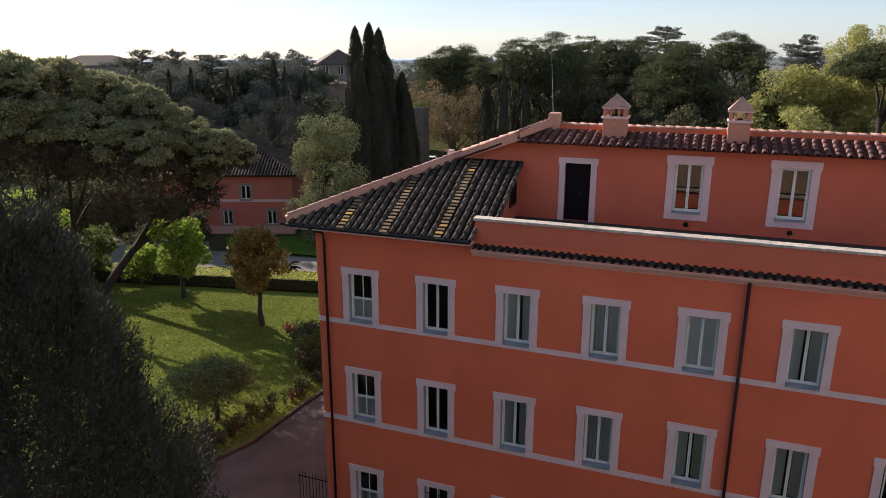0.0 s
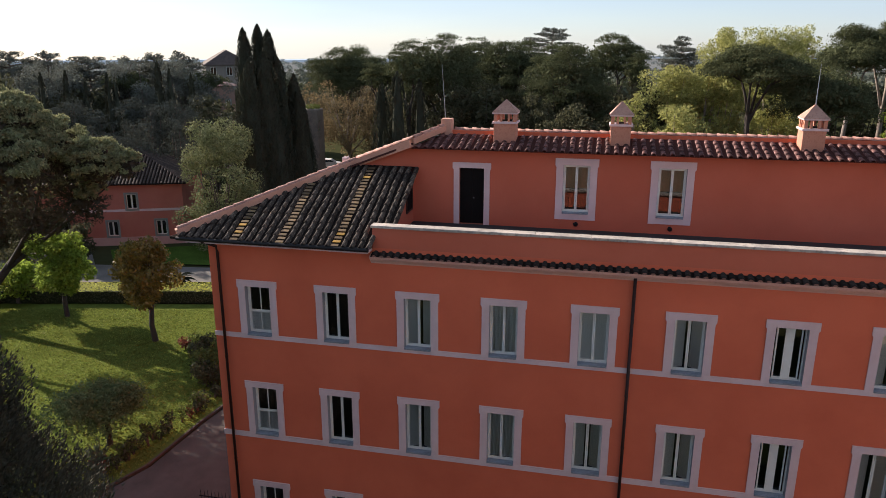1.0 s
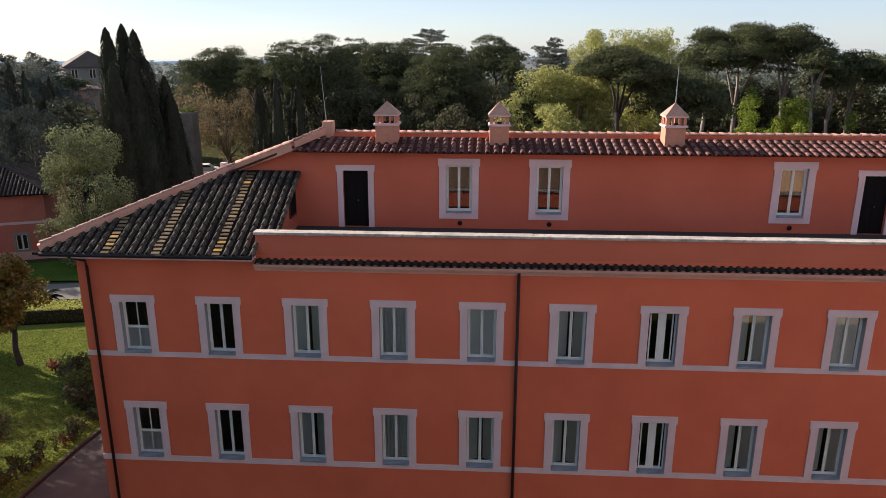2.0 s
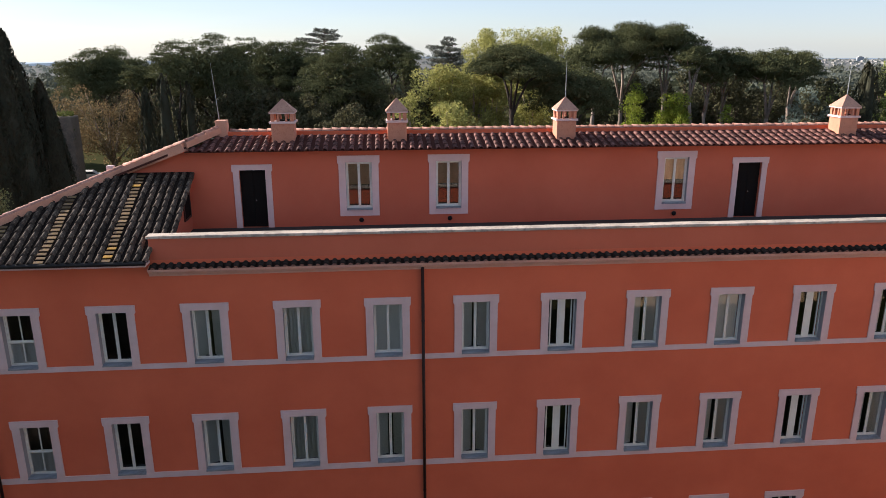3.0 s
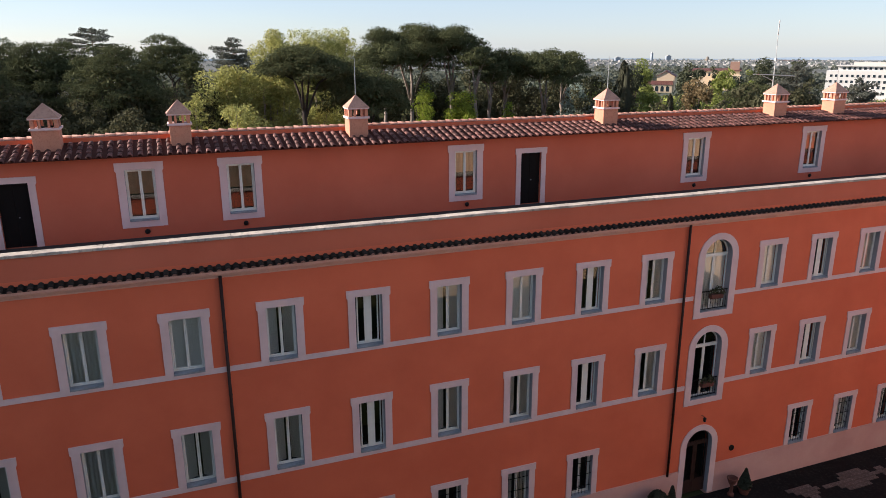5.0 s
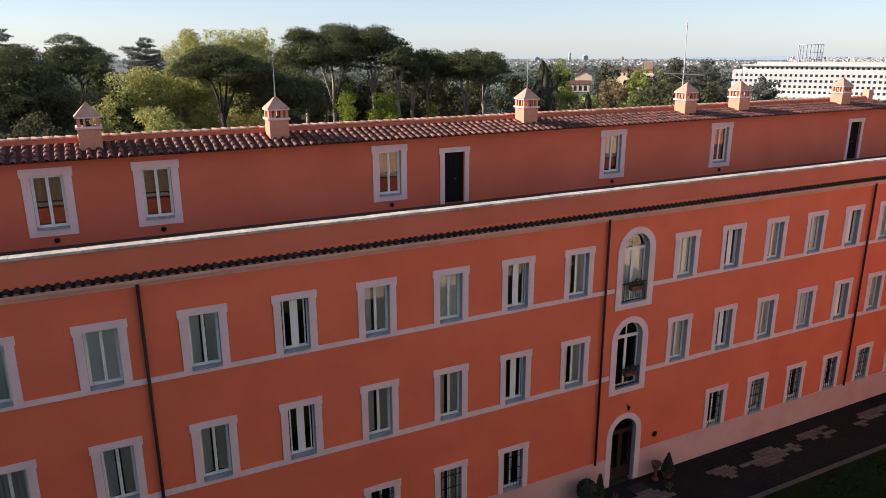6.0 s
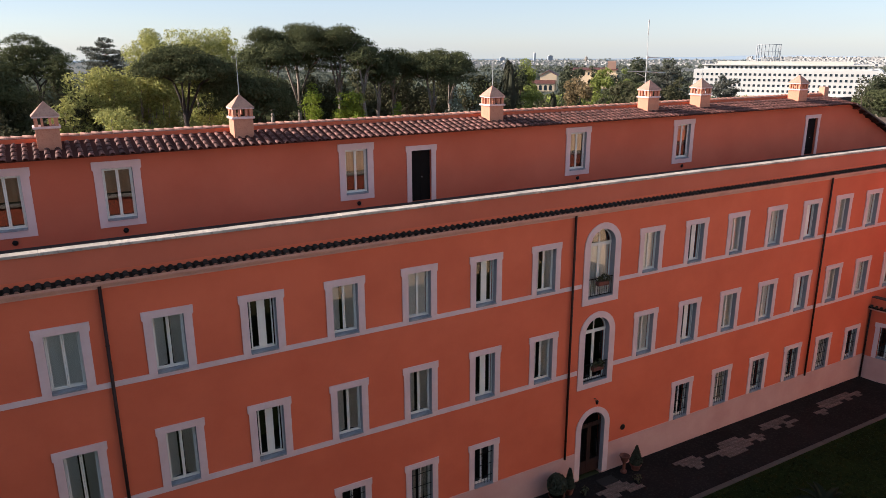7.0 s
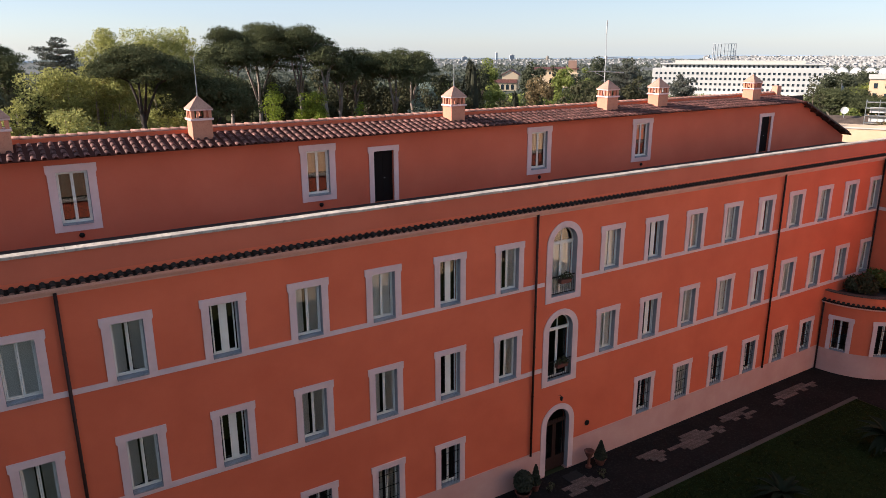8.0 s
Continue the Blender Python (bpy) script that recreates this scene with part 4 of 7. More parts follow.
def cedar(x, y, h, w, seed, label="cedar with flat layered branches", mat=None):
    rng = np.random.default_rng(seed)
    t = tree("cedar", x, y, label, group="park trees")
    h -= t.location.z
    bm = tube(bmesh.new(), [(0, 0, -0.3), (0.1, 0, h * 0.5), (0, 0, h * 0.97)], [0.5, 0.3, 0.05], 7)
    blobs = []
    for i in range(52):
        f = 0.30 + 0.69 * (i / 51)
        a = i * 2.4 + rng.uniform(-0.4, 0.4)
        reach = w * 0.58 * min(1.0, (1.0 - f) * 8.0 + 0.25) * rng.uniform(0.4, 1.0)
        z = h * f - rng.uniform(0, 0.5)
        tip = (math.cos(a) * reach, math.sin(a) * reach, z + reach * 0.08)
        tube(bm, [(0, 0, z - 0.3), tip], [0.12, 0.03], 5)
        for q in (0.4, 0.7, 1.0):
            r = 0.24 * reach * (1.15 - 0.4 * q) + 0.3
            blobs.append((tip[0] * q, tip[1] * q, z + reach * 0.08 * q + rng.uniform(-0.25, 0.35), r * rng.uniform(0.8, 1.4), r * rng.uniform(0.8, 1.4), rng.uniform(0.2, 0.5)))
    part("trunk", bm, BARK, t, smooth=True)
    foliage("crown", blobs, 8.0, 0.22, rng, mat or L_CEDAR, t, 1.8, 0.3, 0.3)
    return t


def shrub(x, y, w, h, seed, mat, name="shrub", label="low rounded garden shrub", per=28, size=0.16, z=0.0, n=7, group="garden shrubs"):
    rng = np.random.default_rng(seed)
    t = tree(name, x, y, label, "shrub", z=z, group=group)
    blobs = []
    for i in range(n):
        r = w * rng.uniform(0.18, 0.30)
        blobs.append((rng.uniform(-0.3, 0.3) * w, rng.uniform(-0.3, 0.3) * w, max(r * 0.5, rng.uniform(0.3, 0.75) * h), r, r, min(r, h * 0.35)))
    bm = bmesh.new()
    for b in blobs[:4]:
        tube(bm, [(0, 0, -0.05), (b[0] * 0.8, b[1] * 0.8, b[2])], [0.04, 0.012], 5)
    part("stems", bm, BARK, t)
    foliage("leaves", blobs, per, size, rng, mat, t)
    return t


PINES = [(-33.0, 106.5, 21.6, 16.6, 7.2), (-21.0, 88.4, 19.4, 7.1, 4.5), (-11.7, 88.9, 22.9, 15.7, 7.6), (-14.4, 80.9, 21.5, 7.4, 5.4), (-9.9, 110.6, 23.2, 10.9, 6.6), (-2.6, 105.6, 22.5, 13.6, 6.7), (8.4, 84.5, 21.6, 14.3, 7.8), (15.4, 102.6, 23.1, 11.6, 5.9), (18.5, 94.5, 20.3, 4.3, 4.6), (31.8, 71.0, 21.2, 13.2, 4.4), (39.6, 73.3, 18.4, 13.7, 6.2), (55.0, 97.9, 24.7, 17.1, 6.6), (48.8, 93.5, 22.4, 11.8, 4.9), (60.9, 93.7, 24.5, 13.3, 5.1), (62.4, 86.6, 20.9, 7.9, 3.4), (71.1, 93.5, 21.0, 11.1, 5.0), (76.1, 88.6, 20.7, 14.1, 5.1), (83.2, 93.8, 19.9, 9.2, 4.5), (66.3, 89.1, 18.9, 7.3, 3.9), (-59.4, 77.8, 17.2, 8.0, 3.0), (-49.5, 84.3, 17.1, 7.5, 3.1)]
for i, (x, y, h, w, deep) in enumerate(PINES):
    umbrella_pine(x, y, h, w, 100 + i, thick=deep * (1.4 if i < 9 else 1.15), bark=BARK_GREY if 10 < i < 19 else BARK_DARK)
CEDARS = [(1.9, 141.3, 24.6, 10.9), (27.7, 125.9, 22.4, 7.5), (-78.7, 76.1, 20.0, 8.7), (-74.7, 79.7, 20.0, 5.5), (-67.1, 79.6, 19.3, 9.5), (-60.5, 80.8, 18.9, 6.2), (-59.1, 85.4, 19.7, 6.5), (-53.9, 85.2, 19.6, 5.7)]
for i, (x, y, h, w) in enumerate(CEDARS):
    cedar(x, y, h, w * 1.12, 200 + i)
PLANES = [(22.5, 78.3, 19.3, 13.0), (34.4, 113.0, 23.9, 11.1), (41.9, 115.9, 23.9, 14.8), (48.9, 118.4, 24.7, 8.2), (26.9, 76.8, 19.6, 8.6), (22.2, 62.2, 14.4, 8.3), (17.4, 71.5, 16.0, 5.0), (36.0, 80.4, 17.0, 8.6), (29.0, 76.6, 17.4, 9.6)]
for i, (x, y, h, w) in enumerate(PLANES):
    broadleaf(x, y, h, w, 300 + i, L_YELLOW, "plane_tree", "tall yellow-green plane tree in autumn leaf", 0.38 if h > 22 else 0.0, 8.0, 0.245, BARK_PALE, lump=(0.08, 0.16), n=85)
for i, (x, y, h, w) in enumerate([(-28.8, 94.2, 16.4, 15.1), (-24.0, 95.8, 14.1, 9.0), (-34.3, 92.0, 15.6, 6.0)]):
    broadleaf(x, y, h, w, 320 + i, L_AUTUMN, "autumn_tree", "thinning brown autumn tree with fine branches", 0.08, 5.2, 0.22, BARK_PALE, lump=(0.07, 0.15), n=46)
DARK_TREES = [(-8.6, 81.9, 15.6, 10.4), (-3.4, 85.8, 16.2, 9.8), (-14.8, 86.2, 15.5, 8.2), (3.5, 78.3, 14.7, 9.8), (9.7, 70.4, 13.6, 9.8), (14.9, 87.1, 14.0, 9.8), (-2.7, 106.7, 18.2, 13.7), (86.0, 133.5, 12.7, 13.9), (75.7, 76.4, 15.4, 5.7)]
for i, (x, y, h, w) in enumerate(DARK_TREES):
    broadleaf(x, y, h, w, 340 + i, L_DARK, low=0.1, per=5.5, size=0.32, lump=(0.09, 0.18), n=40)
WOOD_TREES = [(-73.1, 70.4, 19.6, 11.3), (-67.0, 73.1, 18.8, 10.5), (-61.0, 75.3, 19.0, 10.3), (-55.7, 76.9, 18.9, 9.5), (-51.5, 82.0, 19.2, 9.8), (-47.0, 82.4, 18.9, 6.8), (-56.8, 55.5, 15.4, 7.7), (-52.2, 56.8, 15.2, 7.5), (-48.2, 58.8, 15.3, 7.5), (-44.0, 60.6, 15.3, 7.0), (-39.8, 62.2, 15.3, 6.9), (-45.5, 46.8, 13.1, 5.9), (-41.3, 47.7, 12.8, 5.8), (-37.6, 49.2, 13.1, 5.7), (-35.1, 52.0, 13.3, 4.3)]
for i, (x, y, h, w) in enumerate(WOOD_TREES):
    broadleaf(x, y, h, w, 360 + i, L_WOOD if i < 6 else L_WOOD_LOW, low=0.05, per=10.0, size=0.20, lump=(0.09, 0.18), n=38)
CYPRESSES = [(-24.3, 50.3, 22.5, 4.2), (-24.2, 53.5, 22.9, 4.6), (-22.4, 52.3, 22.3, 4.6), (-22.6, 47.8, 19.2, 5.2), (-21.6, 49.3, 20.0, 5.8), (-21.2, 51.5, 19.6, 5.0), (-20.1, 53.3, 17.6, 4.2), (-19.4, 52.7, 16.0, 4.2), (-20.0, 55.2, 13.4, 3.4), (-14.0, 74.0, 17.3, 4.9), (-17.3, 77.3, 15.5, 4.2), (-11.4, 76.0, 16.1, 3.8), (91.2, 87.5, 18.0, 5.4), (-53.6, 66.0, 16.9, 2.0), (-52.2, 65.7, 16.5, 1.8), (-48.2, 69.9, 18.9, 2.3), (-45.8, 69.0, 17.5, 2.3), (-61.2, 62.4, 17.0, 2.2), (-57.6, 62.8, 17.3, 2.2), (-42.4, 68.8, 16.7, 2.1), (-53.3, 61.1, 16.0, 1.9)]
for i, (x, y, h, w) in enumerate(CYPRESSES):
    cypress(x, y, h, w, 400 + i, *((40.0, 0.145) if i < 9 else (10.0, 0.24)))
broadleaf(-24.0, 42.3, 13.7, 8.8, 450, L_HOLM, "holm_oak", "grey-green holm oak beside the house", 0.04, 17.0, 0.17, lump=(0.08, 0.19), n=56, own=True)
broadleaf(76.3, 77.7, 15.0, 7.4, 451, L_SILVER, "blue_cedar", "silvery blue conifer among dark pines", 0.02, 9.0, 0.24, lump=(0.09, 0.17), n=44)

# the great pine on the lawn: several trunks, one spreading crown
rng = np.random.default_rng(7)
great = tree("stone_pine", -32.9, 18.5, "huge many-stemmed stone pine spreading over the lawn", z=0)
LOBES = [(-33.2, 13.6, 17.0, 3.5), (-32.9, 17.2, 16.8, 3.3), (-30.9, 19.4, 15.8, 3.3), (-27.7, 19.8, 15.2, 2.9), (-25.9, 21.6, 13.6, 2.7), (-22.7, 21.7, 12.5, 2.3), (-20.6, 22.1, 12.4, 1.4), (-26.1, 22.7, 10.6, 2.8), (-26.7, 18.0, 12.3, 3.7), (-30.7, 16.6, 13.2, 4.2), (-33.0, 13.8, 13.7, 4.1), (-34.9, 11.3, 16.4, 4.6), (-31.1, 19.2, 8.6, 2.4), (-28.0, 20.9, 8.4, 2.2), (-24.8, 22.5, 9.2, 2.0), (-37.9, 12.2, 12.1, 4.1)]
SHADED = {12, 13, 14, 15}                 # lobes under the canopy, thin and brown, shade put into their needles
puffs, shade = [], []
for k, (x, y, z, r) in enumerate(LOBES):
    for i in range(40 if k in SHADED else 62):
        d = rng.normal(size=3)
        d /= np.linalg.norm(d)
        d[2] = abs(d[2]) if k not in SHADED and d[2] < -0.35 else d[2]
        s = r * rng.uniform(0.11, 0.24)
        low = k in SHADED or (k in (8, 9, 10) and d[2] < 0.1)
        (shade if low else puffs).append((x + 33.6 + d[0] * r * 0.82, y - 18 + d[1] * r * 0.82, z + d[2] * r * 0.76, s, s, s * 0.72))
bm = bmesh.new()
for base, fork, tips in (((0, 0, -0.3), (3.2, 3.0, 5.2), [(5, 4, 8), (7.6, 2.0, 12), (7.0, 8.0, 10), (11.0, 5.4, 11), (6, 3.5, 9)]),
                         ((-0.5, -0.3, -0.3), (-1.6, -2.0, 6.0), [(2.5, -4, 16), (-5, -1.6, 14), (0.6, -4, 12)]),
                         ((-0.2, 0.4, -0.3), (-0.4, -0.6, 6.4), [(1.7, 1.9, 15), (0.1, 3, 10), (1.1, -0.4, 17), (-5.5, -5.8, 13)])):
    limbs(bm, base, fork, tips, 0.36, rng, 9)
# dark bark holds the shade under the crown in its colour
part("trunk", bm, BARK_DARK, great, smooth=True)
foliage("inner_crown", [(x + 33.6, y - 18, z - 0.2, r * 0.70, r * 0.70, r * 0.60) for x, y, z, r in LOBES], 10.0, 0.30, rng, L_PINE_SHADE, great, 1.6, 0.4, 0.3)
foliage("crown", puffs, 44.0, 0.128, rng, L_PINE_NEAR, great, 2.4, 0.4, 0.7, 0.6)
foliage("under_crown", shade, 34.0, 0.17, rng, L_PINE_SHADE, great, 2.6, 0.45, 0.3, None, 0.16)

# the near dark conifer
rng = np.random.default_rng(8)
near = tree("dark_conifer", -2.4, -11.8, "broad dark conifer with upright sprays", z=0)
n = 14500
f = rng.uniform(0, 1, n) ** 0.8
a = rng.uniform(0, 2 * math.pi, n)
prof = 6.35 * np.clip((1 - f) ** 0.72, 0, 1) * np.clip(0.55 + f * 2.5, 0, 1)
r = prof * (1 + 0.10 * np.sin(a * 13 + f * 6 + np.sin(f * 19)) + 0.07 * np.sin(a * 22 - f * 31)) * rng.uniform(0.86, 1.04, n)
tip_f, tip_a, tip_l = rng.uniform(0, 1, 170) ** 0.8, rng.uniform(-math.pi, math.pi, 170), rng.uniform(0.25, 0.95, 170)
for bf, ba, bl in zip(tip_f, tip_a, tip_l):
    across = ((a - ba + math.pi) % (2 * math.pi) - math.pi) * np.maximum(prof, 0.5)
    r = r + bl * np.exp(-(across / 0.55) ** 2 - ((f - bf) * 16.2 / 0.6) ** 2) * (prof > 0.7)
p = np.stack([r * np.cos(a), r * np.sin(a), 1.0 + f * 16.2], 1)
K = 13                                    # sprays in each upright tuft
tall = rng.uniform(0.25, 0.75, (n, 1, 1))
q = rng.normal(0, 1, (n, K, 3)) * np.array([0.11, 0.11, 0.0]) + np.linspace(-0.5, 0.6, K)[None, :, None] * np.array([0, 0, 1.0]) * tall
lean = np.stack([np.cos(a), np.sin(a), np.zeros(n)], 1)[:, None, :] * (np.linspace(0.0, 0.22, K)[None, :, None])
p = (p[:, None, :] + q * np.linspace(1.25, 0.45, K)[None, :, None] ** np.array([1, 1, 0]) + lean).reshape(-1, 3)
out = np.repeat(np.stack([np.cos(a), np.sin(a), np.full(n, 0.9)], 1), K, 0)
verts = needle_cards(p, out, 0.115, rng, 0.24)
part("trunk", tube(bmesh.new(), [(0, 0, -0.3), (0, 0, 9), (0, 0, 16)], [0.5, 0.3, 0.06], 9), BARK, near)
ob = new("crown", cards_mesh("crown", verts, leaf_material("conifer_sprays", rgb("525042"), rgb("3d3b31"), island=0.25, through_light=0.03)))
ob.parent = near

foliage("inner_crown", [(0, 0, 3.2, 5.4, 5.4, 3.0), (0, 0, 6.6, 4.6, 4.6, 2.8), (0, 0, 9.8, 3.4, 3.4, 2.6), (0, 0, 12.8, 2.0, 2.0, 2.4), (0, 0, 15.0, 0.8, 0.8, 1.6)], 40.0, 0.13, rng, L_CYPRESS, near, 1.6, 0.4, 0.8)
# small trees of the lawn
broadleaf(-26.7, 22.3, 6.9, 5.6, 460, L_GREEN, "young_maple", "small bright green tree on the lawn", 0.30, 34, 0.20, z=0, group="lawn trees", lump=(0.08, 0.15), n=44, own=True, bark=BARK_DARK)
broadleaf(-16.9, 19.5, 7.9, 4.6, 461, L_GOLD, "magnolia", "small glossy golden-brown tree on the lawn", 0.36, 30, 0.19, z=0, group="lawn trees", lump=(0.10, 0.18), n=40, own=True, bark=BARK_DARK)
broadleaf(-10.9, 6.3, 3.5, 5.6, 462, L_OLIVE, "olive_tree", "low spreading grey olive tree", 0.48, 30, 0.12, z=0, group="lawn trees", lump=(0.09, 0.16), n=44, own=True, bark=BARK_DARK)
for i, (x, y, h, w) in enumerate([(-37.9, 21.2, 4.7, 5.0), (-41.9, 17.8, 6.2, 6.0), (-32.8, 24.1, 3.7, 4.0), (-45.9, 19.9, 5.6, 6.0)]):
    broadleaf(x, y, h, w, 470 + i, L_GREEN, "green_shrub_tree", "fresh green leafy shrub tree under the pine", 0.08, 9, 0.26, z=0, group="lawn shrubs")
for i, (x, y, h, w) in enumerate([(-43.0, 20.7, 8.7, 5.2), (-40.1, 21.1, 7.7, 3.9), (-46.3, 19.5, 8.9, 5.4), (-37.8, 23.7, 5.0, 4.5), (-40.6, 23.5, 6.3, 3.5)]):
    broadleaf(x, y, h, w, 480 + i, L_GREEN if i % 2 == 0 else L_MID, "green_shrub_tree", "leafy green undergrowth beyond the great pine", 0.02, 9, 0.24, z=0, group="lawn shrubs")
for i, (x, y, h, w) in enumerate([(-48.8, 32.4, 8.0, 6.8), (-45.8, 35.6, 7.0, 6.8), (-41.4, 37.2, 5.2, 5.9), (-53.0, 30.5, 8.0, 7.6), (-57.8, 27.5, 8.8, 8.5), (-35.3, 34.5, 4.2, 3.7), (-34.9, 26.7, 4.8, 3.4)]):
    broadleaf(x, y, h, w, 490 + i, L_DARK, "broadleaf_tree", "dark evergreen undergrowth beyond the great pine", 0.02, 9, 0.24, z=0, group="lawn shrubs", n=34, lump=(0.1, 0.2))


# ---- lawn, drive and paths west of the villa ----
def sheet(name, pts, z, mat, label, category, kind="structure"):
    bm = bmesh.new()
    bm.faces.new([bm.verts.new((x, y, z)) for x, y in pts])
    return tagged(part(name, fix(bm), mat), label, category, kind=kind)


LAWN = [(-75, -30), (-9.6, -30), (-9.5, -6.0), (-8.7, 2.5), (-7.8, 5.0), (-7.5, 9.4), (-7.1, 12.5), (-6.5, 18.0), (-5.6, 24.6), (-5.6, 28.6), (-16.5, 27.4), (-27, 25.2), (-45, 21.2), (-75, 14)]
sheet("lawn_west", LAWN, 0.02, GRASS, "sunny green lawn with long tree shadows", "lawn")
sheet("drive", [(-9.2, -30), (0, -30), (0, 28.6), (-5.2, 28.6), (-5.3, 24.6), (-6.2, 18.0), (-6.8, 12.5), (-7.2, 9.4), (-7.5, 5.0), (-8.4, 2.5), (-9.2, -6.0)], 0.0, ASPHALT, "grey paved drive along the villa's end", "drive")
sheet("lawn_strip", [(-75, 17.5), (-45, 23.5), (-16, 29.6), (0, 30.5), (0, 33), (-20, 31.5), (-29, 29.6), (-45, 25), (-75, 20)], 0.02, GRASS, "strip of lawn behind the hedge", "lawn")
sheet("road", [(-75, 21), (-45, 26), (-30, 30.4), (-20, 32.6), (0, 34), (0, 40), (-22, 36.6), (-34, 35), (-37, 38.4), (-44, 37), (-75, 30)], 0.03, material("pale_asphalt_road", rgb("77726c"), rgb("67625c"), 0.95, 0.5, 20, rgb("827d76"), 0.01, spec=0.05), "pale asphalt park road", "road")
# shade put into this lawn's colour, darker greens than GRASS
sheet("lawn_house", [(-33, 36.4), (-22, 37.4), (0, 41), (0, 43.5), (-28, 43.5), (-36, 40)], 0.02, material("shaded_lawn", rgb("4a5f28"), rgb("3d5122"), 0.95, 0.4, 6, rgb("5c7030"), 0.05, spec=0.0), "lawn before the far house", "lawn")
KERB_DARK = material("dark_brick_kerb", rgb("4f4038"), rgb("40342e"), 0.9, 1.0, 12, rgb("5c4c42"), 0.01)
KERB = material("stone_kerb", rgb("4d4640"), rgb("3f3934"), 0.9, 1.0, 12, rgb("453e38"), 0.01)
edge = [(-9.4, -6.0), (-8.6, 2.5), (-7.7, 5.0), (-7.4, 9.4), (-7.0, 12.5), (-6.4, 18.0), (-5.5, 24.4)]
for a, b in zip(edge, edge[1:]):
    n = max(1, int(math.dist(a, b) / 1.2))
    for i in range(n):
        p = [a[q] + (b[q] - a[q]) * i / n for q in (0, 1)]
        e = [a[q] + (b[q] - a[q]) * (i + 0.985) / n for q in (0, 1)]
        tagged(part("kerb", along((p[0], p[1], -0.05), (e[0], e[1], -0.05), 0.13, 0.15), KERB_DARK), "low stone kerb between lawn and drive", "kerb", "kerbs of the drive", "structure")


def turf(name, pts, n, seed, label, mat, h=0.10):
    """Grass tufts over a polygon."""
    rng = np.random.default_rng(seed)
    xs, ys = [p[0] for p in pts], [p[1] for p in pts]
    q = np.stack([rng.uniform(min(xs), max(xs), n), rng.uniform(min(ys), max(ys), n)], 1)
    inside = np.zeros(n, bool)
    for (x0, y0), (x1, y1) in zip(pts, pts[1:] + pts[:1]):
        hit = ((y0 > q[:, 1]) != (y1 > q[:, 1])) & (q[:, 0] < (x1 - x0) * (q[:, 1] - y0) / (y1 - y0 + 1e-9) + x0)
        inside ^= hit
    q = q[inside]
    p = np.concatenate([q, np.full((len(q), 1), 0.02 + h * 0.5)], 1)
    v = leaf_cards(p, np.tile([0, 0, 1.0], (len(p), 1)), h * 1.6, rng, 1.5, 0.2)
    v[:, 2] = np.maximum(v[:, 2], 0.022)
    tagged(new(name, cards_mesh(name, v, mat)), label, "grass", kind="stuff")


L_GRASS = leaf_material("grass_blades", rgb("838b42"), rgb("666d2e"), through_light=0.3, island=0.55)
turf("grass", [(-38, -2), (-9.3, -2), (-8.9, 2.5), (-8.0, 5.0), (-7.7, 9.4), (-7.3, 12.5), (-6.7, 18.0), (-5.8, 24.2), (-16.5, 26.0), (-27, 24.0), (-38, 21.5)], 110000, 21, "thick green lawn grass in low sun", L_GRASS, 0.048)

# clipped hedge
rng = np.random.default_rng(31)
hedge = empty("hedge", label="long clipped hedge, sunlit yellow-green on top", category="hedge")
pts = [(-50.0, 21.6), (-37.5, 24.2), (-27.0, 26.6), (-16.6, 28.9), (-6.0, 30.0)]
vs, side, bm = [], [], bmesh.new()
for a, b in zip(pts, pts[1:]):
    d = np.array([b[0] - a[0], b[1] - a[1]])
    ln = np.linalg.norm(d)
    d, nn = d / ln, np.array([-d[1], d[0]]) / ln
    k = int(ln * 420)
    s, w, h = rng.uniform(0, ln, k), rng.uniform(-1.15, 1.15, k), rng.uniform(0.05, 1.05, k)
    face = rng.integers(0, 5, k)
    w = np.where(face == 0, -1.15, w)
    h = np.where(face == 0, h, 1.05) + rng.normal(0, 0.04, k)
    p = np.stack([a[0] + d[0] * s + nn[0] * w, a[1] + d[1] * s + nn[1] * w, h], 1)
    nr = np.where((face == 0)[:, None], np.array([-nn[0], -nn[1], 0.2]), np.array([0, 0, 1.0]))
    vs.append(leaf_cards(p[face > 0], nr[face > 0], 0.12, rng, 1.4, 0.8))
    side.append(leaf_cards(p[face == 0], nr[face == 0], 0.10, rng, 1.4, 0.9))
    m = along((*a, 0.0), (*b, 0.0), 2.1, 0.96)
    tmp = bpy.data.meshes.new("core")
    m.to_mesh(tmp)
    m.free()
    bm.from_mesh(tmp)
# sun and shade put into colour: bright top leaves, dark core and side leaves
part("core", bm, material("hedge_core", rgb("2c3319"), rgb("22280f"), 1.0, 1.0, 8, bump=0.02), hedge)
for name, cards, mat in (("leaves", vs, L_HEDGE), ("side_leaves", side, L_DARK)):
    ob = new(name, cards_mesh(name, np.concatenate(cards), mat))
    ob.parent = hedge


